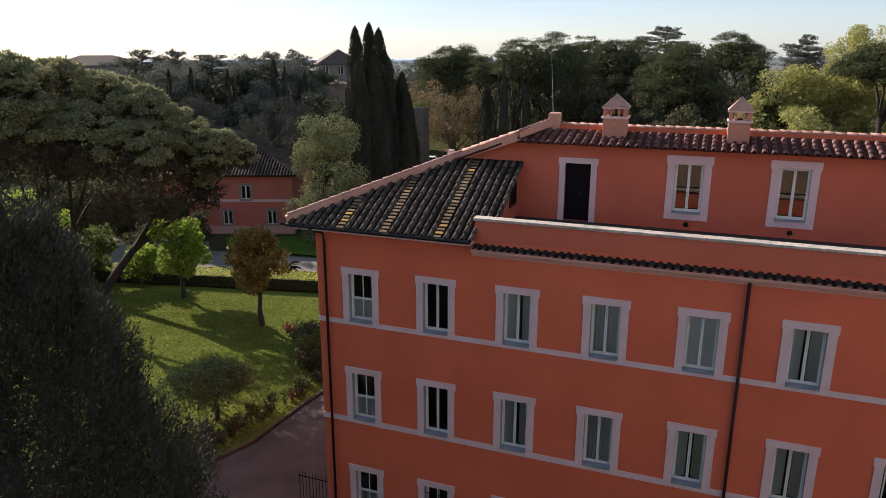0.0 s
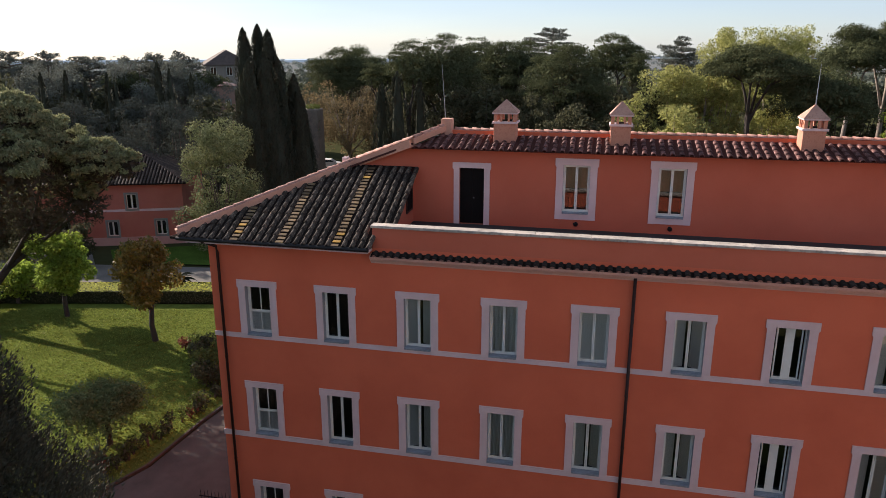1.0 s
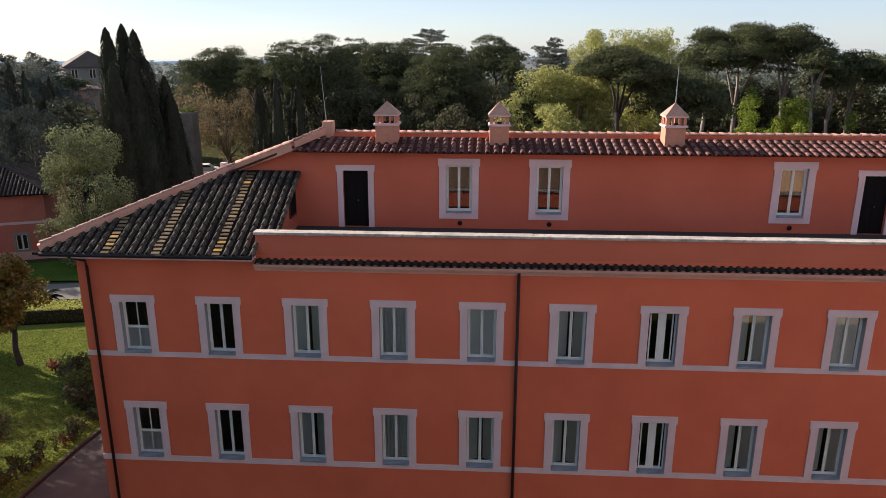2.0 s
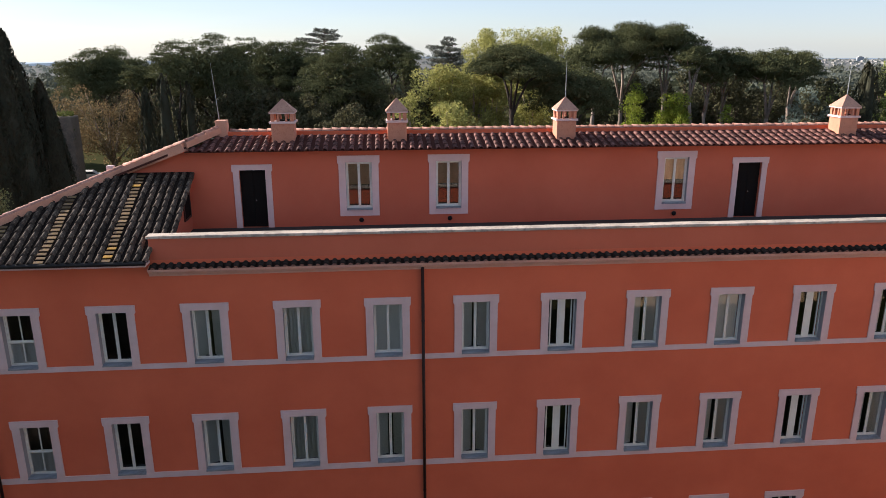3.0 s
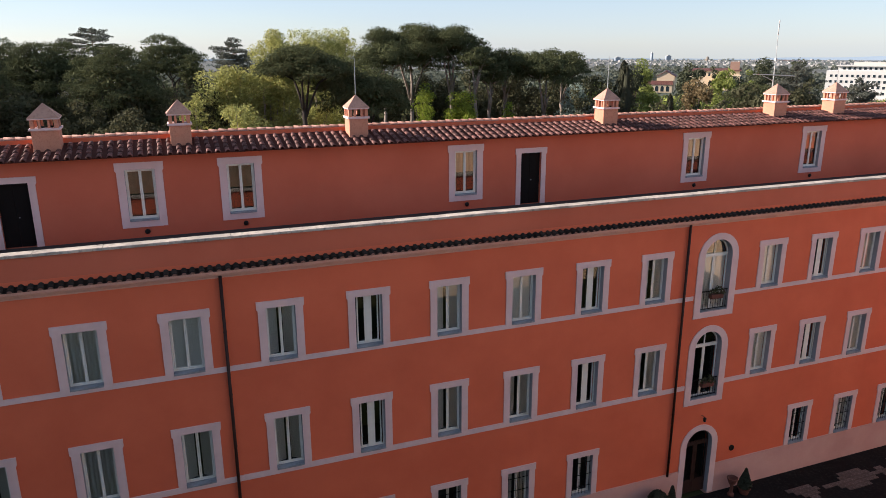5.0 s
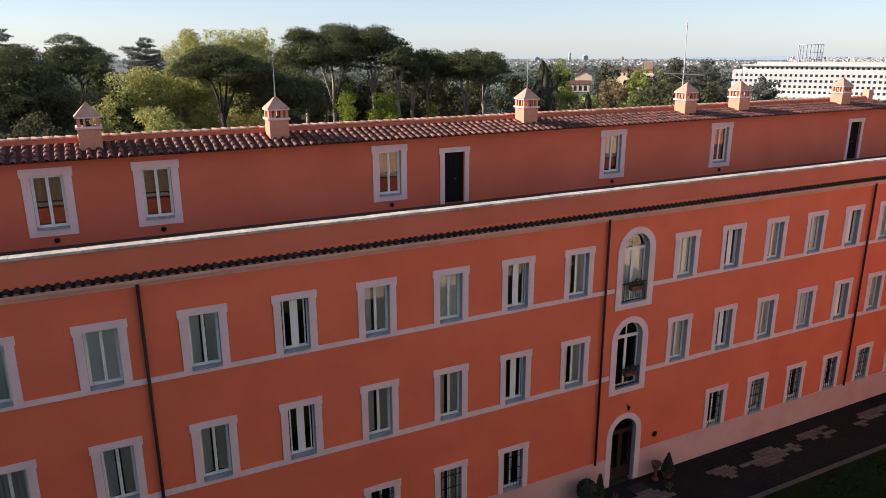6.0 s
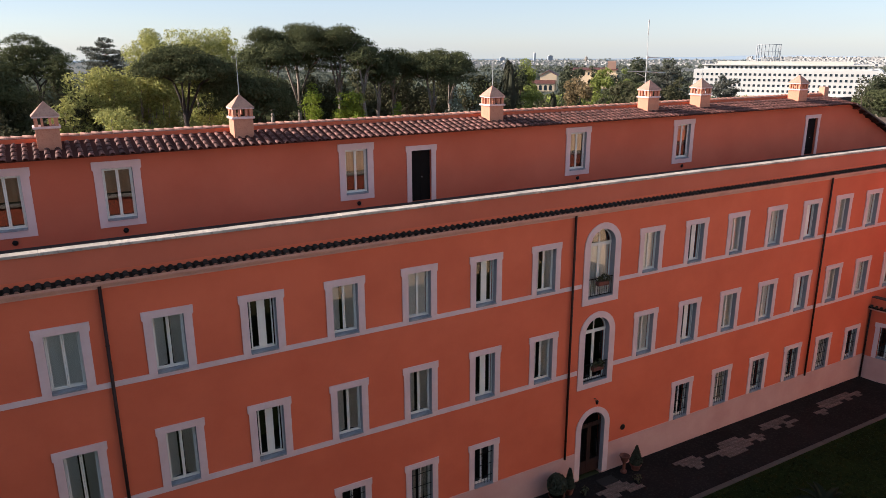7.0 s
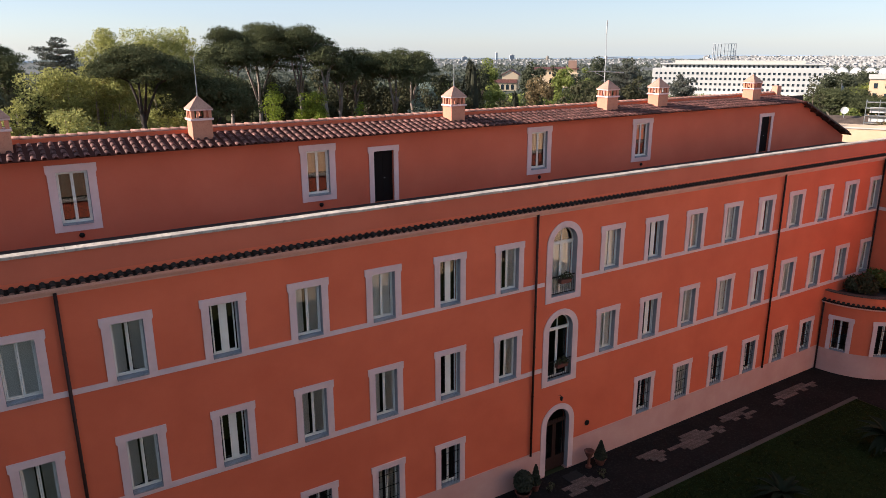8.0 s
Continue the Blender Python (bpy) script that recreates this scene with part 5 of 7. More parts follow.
# palm-like plants
L_CYCAD = leaf_material("cycad_fronds", rgb("272c1f"), rgb("1d2218"), through_light=0.05, gloss=0.04)
def cycad(x, y, s, seed, label="low feathery cycad", z=0.0, trunk=0.3):
    rng = np.random.default_rng(seed)
    t = tree("cycad", x, y, label, "plant", z=z, group="cycads")
    part("trunk", lathe(bmesh.new(), [(0.22 * s, 0), (0.26 * s, trunk * 0.5), (0.18 * s, trunk)], 10), BARK, t)
    for i in range(26):
        a, lift = i * 2.4, rng.uniform(0.15, 1.1)
        bm = bmesh.new()
        prev = None
        for k in range(7):
            f = k / 6
            r = s * 1.15 * f * math.cos(lift * (1 - f * 0.5))
            z1 = trunk + s * (math.sin(lift) * f * 1.0 - 0.55 * f * f)
            wd = s * 0.13 * math.sin(math.pi * min(1, 0.12 + f * 0.9))
            c, n2 = Vector((math.cos(a) * r, math.sin(a) * r, max(z1, 0.05))), Vector((-math.sin(a), math.cos(a), 0))
            row = [bm.verts.new(c + n2 * wd + Vector((0, 0, wd * 0.4))), bm.verts.new(c), bm.verts.new(c - n2 * wd + Vector((0, 0, wd * 0.4)))]
            if prev:
                bm.faces.new((prev[0], prev[1], row[1], row[0]))
                bm.faces.new((prev[1], prev[2], row[2], row[1]))
            prev = row
        part("frond", bm, L_CYCAD, t)
    return t


cycad(-22.6, 31.6, 1.5, 41, "dark green cycad beside the park road")
cycad(52.1, -7.9, 1.5, 42, "dark cycad on the shaded courtyard lawn", -0.1, 0.9)
cycad(43.4, -7.6, 1.3, 43, "dark cycad on the shaded courtyard lawn", -0.1, 0.5)

# border plants along the drive, and the potted agave
random.seed(3)
for i in range(21):
    f = i / 20
    x, y = -9.4 + 1.5 * f + random.uniform(-0.25, 0.25), 2.8 + 10.6 * f + random.uniform(-0.25, 0.25)
    shrub(x, y, random.uniform(0.8, 1.2), random.uniform(0.8, 1.4), 500 + i, L_BLOOM if i == 13 else L_DARK if i % 4 else L_MID, "border_shrub", "small upright shrub in the border by the drive", 26, 0.13, n=4)
for i, (x, y, w, h) in enumerate([(-9.2, 13.9, 2.2, 1.7), (-10.4, 15.6, 2.6, 2.1), (-11.5, 17.1, 2.6, 1.9), (-12.7, 18.4, 2.0, 1.3), (-13.9, 18.7, 1.5, 0.8), (-9.6, 16.8, 2.6, 2.0)]):
    shrub(x, y, w, h, 540 + i, L_BLOOM if i == 4 else L_MID if i % 2 else L_DARK, "bush", "loose leafy bush at the lawn's corner", 20, 0.17)


def flower_pot(r, h, x, y, z=0.0, name="flower_pot", label="round terracotta flower pot"):
    t = empty(name, x, y, z, label=label, category="pot")
    part("pot", lathe(bmesh.new(), [(r * 0.68, 0), (r * 0.72, 0.02), (r * 0.95, h * 0.85), (r * 1.06, h * 0.86), (r * 1.06, h), (r * 0.92, h), (r * 0.88, h * 0.9)], 16), POT, t, smooth=False)
    part("soil", lathe(bmesh.new(), [(r * 0.86, h * 0.80), (r * 0.86, h * 0.90)], 12), ROOF_BED, t)
    return t


flower_pot(0.42, 0.75, -9.75, 4.0, 0.02, label="large terracotta pot on the lawn")
ag = tree("agave", -9.75, 4.0, "grey-green agave growing in a terracotta pot", "plant", z=0.68)
for i in range(15):
    a, lift = i * 2.4, 0.35 + 0.9 * ((i * 7) % 15) / 15
    tip = Vector((math.cos(a) * 1.0 * math.cos(lift), math.sin(a) * 1.0 * math.cos(lift), 1.0 * math.sin(lift)))
    part("leaf", tube(bmesh.new(), [(0, 0, 0), tip * 0.5, tip], [0.05, 0.07, 0.005], 5), L_OLIVE, ag)

# iron gate beside the villa's corner
gate = empty("iron_gate", label="black iron railing gate at the villa's corner", category="gate")
for i in range(12):
    x = -0.15 - 0.17 * i
    part("bar", tube(bmesh.new(), [(x, 0.9, 0.02), (x, 0.9, 2.1), (x, 0.9, 2.25)], [0.014, 0.014, 0.002], 6), IRON, gate)
for z in (0.25, 1.9):
    part("rail", boxes((-2.1, 0.88, z, -0.02, 0.92, z + 0.04)), IRON, gate)


# ---- a far pink house ----
PINK = material("pink_stucco", rgb("b9705f"), rgb("ad6453"), 0.9, 0.4, 20, rgb("b36a59"), 0.004)
SHUTTER = material("grey_green_trim", rgb("8a8d86"), rgb("787b75"), 0.7, 2.0, 20, bump=0.002)


def house(x, y, turn, length, depth, eave, cols, rows, label, wall=PINK, roof_mat=TILE_RED_REST, rise=3.0, name="house", z=0.0, plinth=1.1, win=(1.05, 1.7), tiles=True, skip=(), rows_mat=TILE_GREY_REST, extra=()):
    """A hipped house; its near right corner at the origin, front along -x."""
    t = empty(name, x, y, z, label=label, category="house")
    t.rotation_euler = (0, 0, radians(turn))
    holes = []
    for k in range(cols):
        xc = -length * (k + 0.5) / cols
        for zc, _ in rows:
            if (k, zc) not in skip:
                holes.append((xc - win[0] / 2, xc + win[0] / 2, zc, zc + win[1]))
    holes += [(xc - win[0] / 2, xc + win[0] / 2, zc, zc + win[1]) for xc, zc in extra]
    part("wall", fix(pierced_wall(bmesh.new(), (-length, 0), (0, eave), holes, 0, 0.35)), wall, t)
    for b in ((-0.35, 0.351, 0, 0, depth, eave), (-length, 0.351, 0, -length + 0.35, depth, eave), (-length + 0.351, depth - 0.35, 0, -0.351, depth, eave)):
        part("wall", boxes(b), wall, t)
    part("room", boxes((-length + 0.4, 1.6, 0, -0.4, 1.8, eave - 0.1)), ROOM, t)
    if plinth:
        part("plinth", boxes((-length - 0.03, -0.04, -0.4, 0.03, -0.001, plinth)), PLINTH, t)
        part("string_course", boxes((-length, -0.04, eave * 0.55, 0.0, -0.001, eave * 0.55 + 0.25)), TRIM, t)
    for a, b, z0, z1 in holes:
        w = part("window", boxes((a - 0.2, -0.05, z0 - 0.2, a, -0.001, z1 + 0.2), (b, -0.05, z0 - 0.2, b + 0.2, -0.001, z1 + 0.2), (a, -0.05, z1, b, -0.001, z1 + 0.2), (a, -0.05, z0 - 0.2, b, -0.001, z0)), SHUTTER, t)
        mid = (a + b) / 2
        part("frame", leaf(leaf(bmesh.new(), a, mid - 0.002, z0, z1, 0.12, 0.08), mid + 0.002, b, z0, z1, 0.12, 0.08), FRAME, w)
        pane(a + 0.05, b - 0.05, z0 + 0.05, z1 - 0.05, 0.15, w)
    o, hl = 0.6, min(length, depth) / 2 + 0.6
    e = [(-length - o, -o, eave), (o, -o, eave), (o, depth + o, eave), (-length - o, depth + o, eave)]
    r0, r1 = (-length - o + hl, depth / 2, eave + rise), (o - hl, depth / 2, eave + rise)
    if length < depth:
        r0, r1 = (-length / 2, -o + hl, eave + rise), (-length / 2, depth + o - hl, eave + rise)
    roof = bmesh.new()
    if length < depth:
        slab(slab(slab(slab(roof, [e[0], e[1], r0]), [e[1], e[2], r1, r0]), [e[2], e[3], r1]), [e[3], e[0], r0, r1])
    else:
        slab(slab(slab(slab(roof, [e[0], e[1], r1, r0]), [e[1], e[2], r1]), [e[2], e[3], r0, r1]), [e[3], e[0], r0])
    rf = part("roof", roof, ROOF_BED if tiles else roof_mat, t)
    if tiles:
        for p, q, c1, c2 in ((e[0], e[1], r0, r1), (e[1], e[2], r1, r1)) if length >= depth else ((e[0], e[1], r0, r0), (e[1], e[2], r0, r1)):
            p, q, c1, c2 = Vector(p), Vector(q), Vector(c1), Vector(c2)
            n = int((q - p).length / 0.36)
            bm = bmesh.new()
            for i in range(n + 1):
                f = i / n
                foot = p.lerp(q, f)
                d = (q - p).normalized()
                s0, s1 = (c1 - p).dot(d), (c2 - p).dot(d)
                s, ln = f * (q - p).length, (q - p).length
                top_f = min(1.0, s / s0 if s0 > 0.01 else 1, (ln - s) / (ln - s1) if ln - s1 > 0.01 else 1)
                up = (c1 - p) - d * s0
                if top_f > 0.03:
                    tube(bm, [foot + Vector((0, 0, 0.03)), foot + up * top_f + Vector((0, 0, 0.03))], 0.09, 5, False)
            tagged(part("tile_field", bm, rows_mat, rf), kind="stuff")
    return t


far_house = house(-29.9, 44.7, 21, 15.0, 12.0, 6.75, 3, [(1.05, 0)], "pink two-storey house with a hipped tiled roof", z=-0.1, plinth=0.9, win=(1.05, 1.6), extra=((-5.3, 3.98), (-10.5, 3.98)))
ch = part("chimney", boxes((-8.6, 4.6, 8.2, -7.6, 5.3, 10.4), bevel=0.02), TILE_RED_REST, far_house, "brick chimney")


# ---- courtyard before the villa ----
# courtyard shade put into the colours: paving, lawn and blades darkened to near black
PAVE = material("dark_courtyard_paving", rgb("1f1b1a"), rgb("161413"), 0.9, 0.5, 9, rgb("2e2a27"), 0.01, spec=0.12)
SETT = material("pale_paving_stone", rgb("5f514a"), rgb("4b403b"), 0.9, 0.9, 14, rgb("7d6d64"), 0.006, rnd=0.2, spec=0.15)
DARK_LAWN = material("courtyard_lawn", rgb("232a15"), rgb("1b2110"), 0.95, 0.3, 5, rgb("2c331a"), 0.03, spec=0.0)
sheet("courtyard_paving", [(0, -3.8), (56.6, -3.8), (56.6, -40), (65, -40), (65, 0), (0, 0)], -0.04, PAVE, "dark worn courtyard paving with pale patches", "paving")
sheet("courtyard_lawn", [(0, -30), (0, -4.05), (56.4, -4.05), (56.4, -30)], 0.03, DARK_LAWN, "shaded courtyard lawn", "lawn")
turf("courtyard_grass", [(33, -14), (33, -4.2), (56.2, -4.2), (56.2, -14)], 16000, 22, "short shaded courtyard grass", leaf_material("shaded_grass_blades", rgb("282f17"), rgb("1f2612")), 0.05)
x = 1.0
while x < 56.4:
    tagged(part("kerb", boxes((x, -4.06, -0.1, min(x + 1.19, 56.6), -3.8, 0.07), bevel=0.012), KERB), "grey stone kerb edging the courtyard lawn", "kerb", "kerbs of the courtyard", "structure")
    x += 1.2
sett = mesh_data("paving_stone", boxes((-0.245, -0.125, 0, 0.245, 0.125, 0.02), bevel=0.006), SETT)
sett_parent = bpy.data.objects["courtyard_paving"]
rng = np.random.default_rng(77)
PATCHES = [(36.8, -1.55, 1.4, 0.6), (41.4, -1.6, 0.9, 0.55), (44.7, -1.75, 2.2, 0.75), (48.9, -1.3, 1.3, 0.55), (54.4, -1.35, 2.1, 0.5), (52.0, -1.9, 0.6, 0.3), (47.4, -2.6, 0.5, 0.2)]
for px, py, rx, ry in PATCHES:
    j = 0
    y = py - ry
    while y < py + ry:
        x = px - rx + (0.25 if j % 2 else 0)
        while x < px + rx:
            k = ((x - px) / rx) ** 2 + ((y - py) / ry) ** 2
            if k < 0.75 + rng.uniform(-0.6, 0.5):
                share("paving_stone", sett, pose(x, y, -0.036 + rng.uniform(0, 0.004), 0, 0, rng.uniform(-1, 1)), sett_parent)
            x += 0.5
        y += 0.26
        j += 1
# door mat
tagged(part("door_mat", boxes((36.1, -1.05, -0.036, 37.1, -0.45, -0.008), bevel=0.006), material("black_door_mat", rgb("161514"), rgb("1e1c1a"), 1.0, 3, 40, bump=0.01)), "black rubber door mat before the entrance", "mat")


def cone_shrub(x, y, r, h, seed, pot_h=0.4, z=-0.04, round_top=False):
    flower_pot(r * 0.85, pot_h, x, y, z, label="terracotta pot by the entrance")
    rng = np.random.default_rng(seed)
    t = tree("topiary", x, y, "clipped round bush in a pot" if round_top else "clipped cone-shaped bush in a pot", "plant", z=z + pot_h * 0.9, group="entrance plants")
    part("stem", tube(bmesh.new(), [(0, 0, 0), (0, 0, h * 0.5)], 0.03, 6), BARK, t)
    n = 2600
    f, a = rng.uniform(0, 1, n), rng.uniform(0, 2 * math.pi, n)
    rr = r * (np.sqrt(np.clip(1 - (2 * f - 1) ** 2, 0, 1)) if round_top else (1 - f) * np.clip(0.6 + f * 4, 0, 1)) * rng.uniform(0.8, 1.05, n)
    p = np.stack([rr * np.cos(a), rr * np.sin(a), 0.06 + f * h], 1)
    ob = new("leaves", cards_mesh("leaves", leaf_cards(p, np.stack([np.cos(a), np.sin(a), 0.4 + 0 * a], 1), 0.09, rng, 1.5, 0.4), L_CYPRESS))
    ob.parent = t


cone_shrub(38.55, -0.65, 0.34, 0.95, 601, 0.32)
cone_shrub(34.3, -0.62, 0.26, 1.0, 602, 0.34)
cone_shrub(33.45, -0.74, 0.44, 1.0, 603, 0.34, round_top=True)
urn = empty("stone_urn", 37.85, -0.55, -0.04, label="tall terracotta urn on a foot by the door", category="urn")
part("foot", lathe(bmesh.new(), [(0.16, 0), (0.16, 0.08), (0.08, 0.16), (0.07, 0.5), (0.10, 0.56)], 16), POT, urn)
part("bowl", lathe(bmesh.new(), [(0.09, 0.56), (0.16, 0.66), (0.23, 0.86), (0.26, 0.90), (0.26, 0.94), (0.21, 0.94), (0.13, 0.78)], 18), POT, urn)
shrub(37.9, -1.5, 0.5, 0.35, 604, L_DARK, "potted_plant", "small leafy plant by the entrance", 40, 0.09, -0.03, 4, "entrance plants")
shrub(34.9, -1.1, 0.6, 0.4, 605, L_DARK, "potted_plant", "small leafy plant by the entrance", 40, 0.09, -0.03, 4, "entrance plants")

# lamp, vent and the flower boxes on the arched windows
lamp = empty("wall_lamp", 36.1, 0.0, 4.25, label="small iron wall lantern over the entrance", category="lamp")
part("bracket", tube(bmesh.new(), [(0, -0.001, 0.0), (0, -0.12, 0.05), (0, -0.22, 0.01)], 0.013, 6), IRON, lamp)
part("lantern", lathe(bmesh.new(), [(0.03, 0), (0.06, 0.03), (0.075, 0.16), (0.095, 0.17), (0.02, 0.24)], 8, 0, -0.22, -0.21), IRON, lamp)
vent = tagged(part("wall_vent", lathe(bmesh.new(), [(0.15, 0), (0.15, 0.03), (0.12, 0.04), (0.0, 0.03)], 18), IRON), "round dark wall vent cover", "vent")
vent.matrix_basis = pose(38.1, -0.001, 2.15, 90)
for i, (zb, mat_l) in enumerate(((9.42, L_DARK), (5.18, L_DARK))):
    b = empty("flower_box", 36.1, -0.10, zb + 0.62, label="terracotta flower box hanging on the iron railing", category="flower box")
    part("box", boxes((-0.32, -0.11, 0, 0.32, 0.11, 0.2), bevel=0.015), POT, b)
    rng = np.random.default_rng(620 + i)
    foliage("plant", [(-0.18, 0, 0.28, 0.2, 0.16, 0.14), (0.1, 0, 0.34, 0.24, 0.18, 0.18), (0.25, -0.03, 0.24, 0.16, 0.14, 0.12)], 90, 0.08, rng, mat_l, b)
for x in U_WIN:
    sp = tagged(part("floor_spotlight", lathe(bmesh.new(), [(0.085, 0), (0.095, 0.05), (0.06, 0.09), (0.0, 0.1)], 12), IRON), "small round dark wall spotlight", "lamp", "wall spotlights")
    sp.matrix_basis = pose(x + 0.05, Y_UP, 14.22, 90)

# ---- round annexe and wing ----
AN_X = 62.9
annexe = empty("round_annexe", AN_X, 0, 0, label="single-storey rounded orange annexe with a roof terrace", category="building")
R_AN, N_AN = 4.2, 40
wins = [(197, 12.5), (231, 12.5), (265, 12.5)]


def ring_wall(bm, r0, r1, z0, z1, a0, a1, n):
    for i in range(n):
        p, q = radians(a0 + (a1 - a0) * i / n), radians(a0 + (a1 - a0) * (i + 1) / n)
        prism(bm, [(r0 * math.cos(p), r0 * math.sin(p)), (r0 * math.cos(q), r0 * math.sin(q)), (r1 * math.cos(q), r1 * math.sin(q)), (r1 * math.cos(p), r1 * math.sin(p))], "z", z0, z1)
    bmesh.ops.remove_doubles(bm, verts=bm.verts, dist=1e-5)
    return fix(bm)


bm = bmesh.new()
prev = 180
for c, hw in wins:
    ring_wall(bm, R_AN - 0.35, R_AN, 1.5, 3.6, prev, c - hw / 2, 6)
    prev = c + hw / 2
ring_wall(bm, R_AN - 0.35, R_AN, 1.5, 3.6, prev, 360, 16)
ring_wall(bm, R_AN - 0.35, R_AN, 3.602, 5.35, 180, 360, N_AN)
part("wall", bm, STUCCO, annexe)
part("plinth", ring_wall(bmesh.new(), R_AN - 0.35, R_AN + 0.03, -0.6, 1.498, 180, 360, N_AN), PLINTH, annexe)
part("cornice", ring_wall(bmesh.new(), R_AN - 0.02, R_AN + 0.16, 4.60, 4.70, 180, 360, N_AN), CORNICE, annexe)
part("tile_bed", ring_wall(bmesh.new(), R_AN - 0.02, R_AN + 0.2, 4.702, 4.76, 180, 360, N_AN), ROOF_BED, annexe)
part("coping", ring_wall(bmesh.new(), R_AN - 0.40, R_AN + 0.04, 5.352, 5.40, 180, 360, N_AN), TILE_GREY_REST, annexe)
part("terrace", ring_wall(bmesh.new(), 0.01, R_AN - 0.36, 4.9, 5.0, 180, 360, N_AN), TERRACE, annexe)
part("room", boxes((-3.0, -1.6, 0, 3.0, -1.4, 4.8)), ROOM, annexe)
for c, hw in wins:
    w = part("window", surround_mesh(0.92, 2.1, 0.0, side=0.30), TRIM, annexe, "barred window with a pale surround")
    w.matrix_basis = pose(R_AN * math.cos(radians(c)), R_AN * math.sin(radians(c)), 1.52, 0, 0, c - 270)
    part("frame", leaf(leaf(bmesh.new(), -0.45, -0.002, 0.03, 2.08, 0.18, 0.06), 0.002, 0.45, 0.03, 2.08, 0.18, 0.06), FRAME, w)
    pane(-0.4, 0.4, 0.08, 2.0, 0.2, w)
    bm = bmesh.new()
    for i in range(6):
        tube(bm, [(-0.38 + 0.152 * i, 0.06, 0.02), (-0.38 + 0.152 * i, 0.06, 2.1)], 0.011, 6)
    for z in (0.5, 1.1, 1.7):
        box(bm, -0.46, 0.05, z, 0.46, 0.07, z + 0.024)
    part("grille", bm, IRON, w)
    part("sill", boxes((-0.45, -0.06, 0.001, 0.45, 0.2, 0.05)), SILL, w)
shrub(61.2, -1.0, 2.0, 1.5, 640, L_DARK, "terrace_plant", "dark potted plant on the annexe roof", 26, 0.18, 5.0)
shrub(62.6, -1.4, 2.2, 1.3, 641, L_MID, "terrace_plant", "leafy potted plant on the annexe roof", 26, 0.18, 5.0)
shrub(62.7, -2.6, 1.6, 0.9, 642, L_DARK, "terrace_plant", "low potted plant on the annexe roof", 26, 0.18, 5.0)

wing = empty("wing", label="orange side wing closing the courtyard", category="building")
part("wall", boxes((WING_X, -15, -0.6, WING_X + 8, -0.001, 13.6)), STUCCO, wing)
part("string_course", boxes((WING_X - 0.035, -15, 10.06, WING_X - 0.001, -0.05, 10.28), (WING_X - 0.035, -15, 5.84, WING_X - 0.001, -4.5, 6.10)), TRIM, wing)
part("cornice", boxes((WING_X - 0.2, -15, 13.58, WING_X + 0.5, -0.25, 13.70)), TRIM, wing)
part("parapet", boxes((WING_X + 1.5, -15, 13.6, WING_X + 1.8, -0.001, 14.68)), STUCCO, wing)
CREAM = material("cream_stucco", rgb("d8bb9c"), rgb("cbab8a"), 0.9, 0.3, 12, rgb("d1b393"), 0.004)
# out of view, after the window reflections; its span steers bounce on the facade
opposite = part("wall_south", boxes((30, -52, -0.6, 74, -50, 13.2)), CREAM)
tagged(opposite, "plain cream wall of the building across the courtyard", "wall", kind="structure")

# unseen reflector wall, added to brighten the facade's right end
tagged(part("wall_east", boxes((61.0, -49.99, -0.6, 67.0, -17.5, 14.0)), CREAM), "unseen cream wall added to bounce sunlight on the facade", "wall", kind="structure")
# added out of view to keep low sky light off the left facade
SKY_BLOCK = material("dark_sky_block", rgb("34372a"), rgb("282b20"), 1.0, 0.6, 6, rgb("3e4231"), 0.05, spec=0.0)
tagged(part("wall_southwest", boxes((-48, -37, -0.6, 29.9, -36, 15.0)), SKY_BLOCK), "unseen dark wall added to block low sky light", "wall", kind="structure")
# ground out of view, made pale to throw warm sunlight up the facade
BOUNCE_GRAVEL = material("pale_bounce_gravel", rgb("bda27c"), rgb("ab906b"), 0.95, 0.5, 20, rgb("c8ae88"), 0.01)
sheet("forecourt", [(30.1, -49.9), (60.9, -49.9), (60.9, -40.1), (56.7, -40.1), (56.7, -30.1), (30.1, -30.1)], -0.02, BOUNCE_GRAVEL, "unseen pale gravel added to bounce warm light", "gravel")

# roof mast
MAST = material("pale_grey_mast_paint", rgb("b9b9b6"), rgb("a3a4a3"), 0.6, 4.0, 30, bump=0.001)
mast = empty("antenna_mast", 43.46, 5.45, 17.5, label="thin pale steel antenna mast on the ridge with cross arms", category="antenna")
part("pole", tube(bmesh.new(), [(0, 0, 0), (-0.02, 0, 1.5), (0.0, 0, 2.55)], [0.028, 0.026, 0.024], 8), MAST, mast)
part("upper_pole", tube(bmesh.new(), [(0, 0, 2.5), (-0.05, 0, 3.7)], [0.017, 0.014], 8), MAST, mast)
part("aerial", tube(bmesh.new(), [(-0.05, 0, 3.68), (-0.05, 0, 3.72), (-0.05, 0, 4.38), (-0.05, 0, 4.42)], [0.016, 0.028, 0.028, 0.012], 8), MAST, mast)
part("arm", tube(bmesh.new(), [(-0.04, 0, 2.48), (0.75, 0, 2.46), (1.75, 0, 2.40)], [0.028, 0.026, 0.020], 6), MAST, mast)
part("arm", tube(bmesh.new(), [(-1.35, 0, 1.80), (0.0, 0, 1.74), (1.40, 0, 1.66)], [0.020, 0.028, 0.024], 6), MAST, mast)
part("brace", tube(bmesh.new(), [(-0.72, 0.02, 1.70), (-0.45, 0.02, 1.62), (-0.02, 0.02, 1.45)], 0.016, 6), MAST, mast)
part("bracket", boxes((-0.05, -0.05, 2.42, 0.05, 0.05, 2.56), bevel=0.01), MAST, mast)
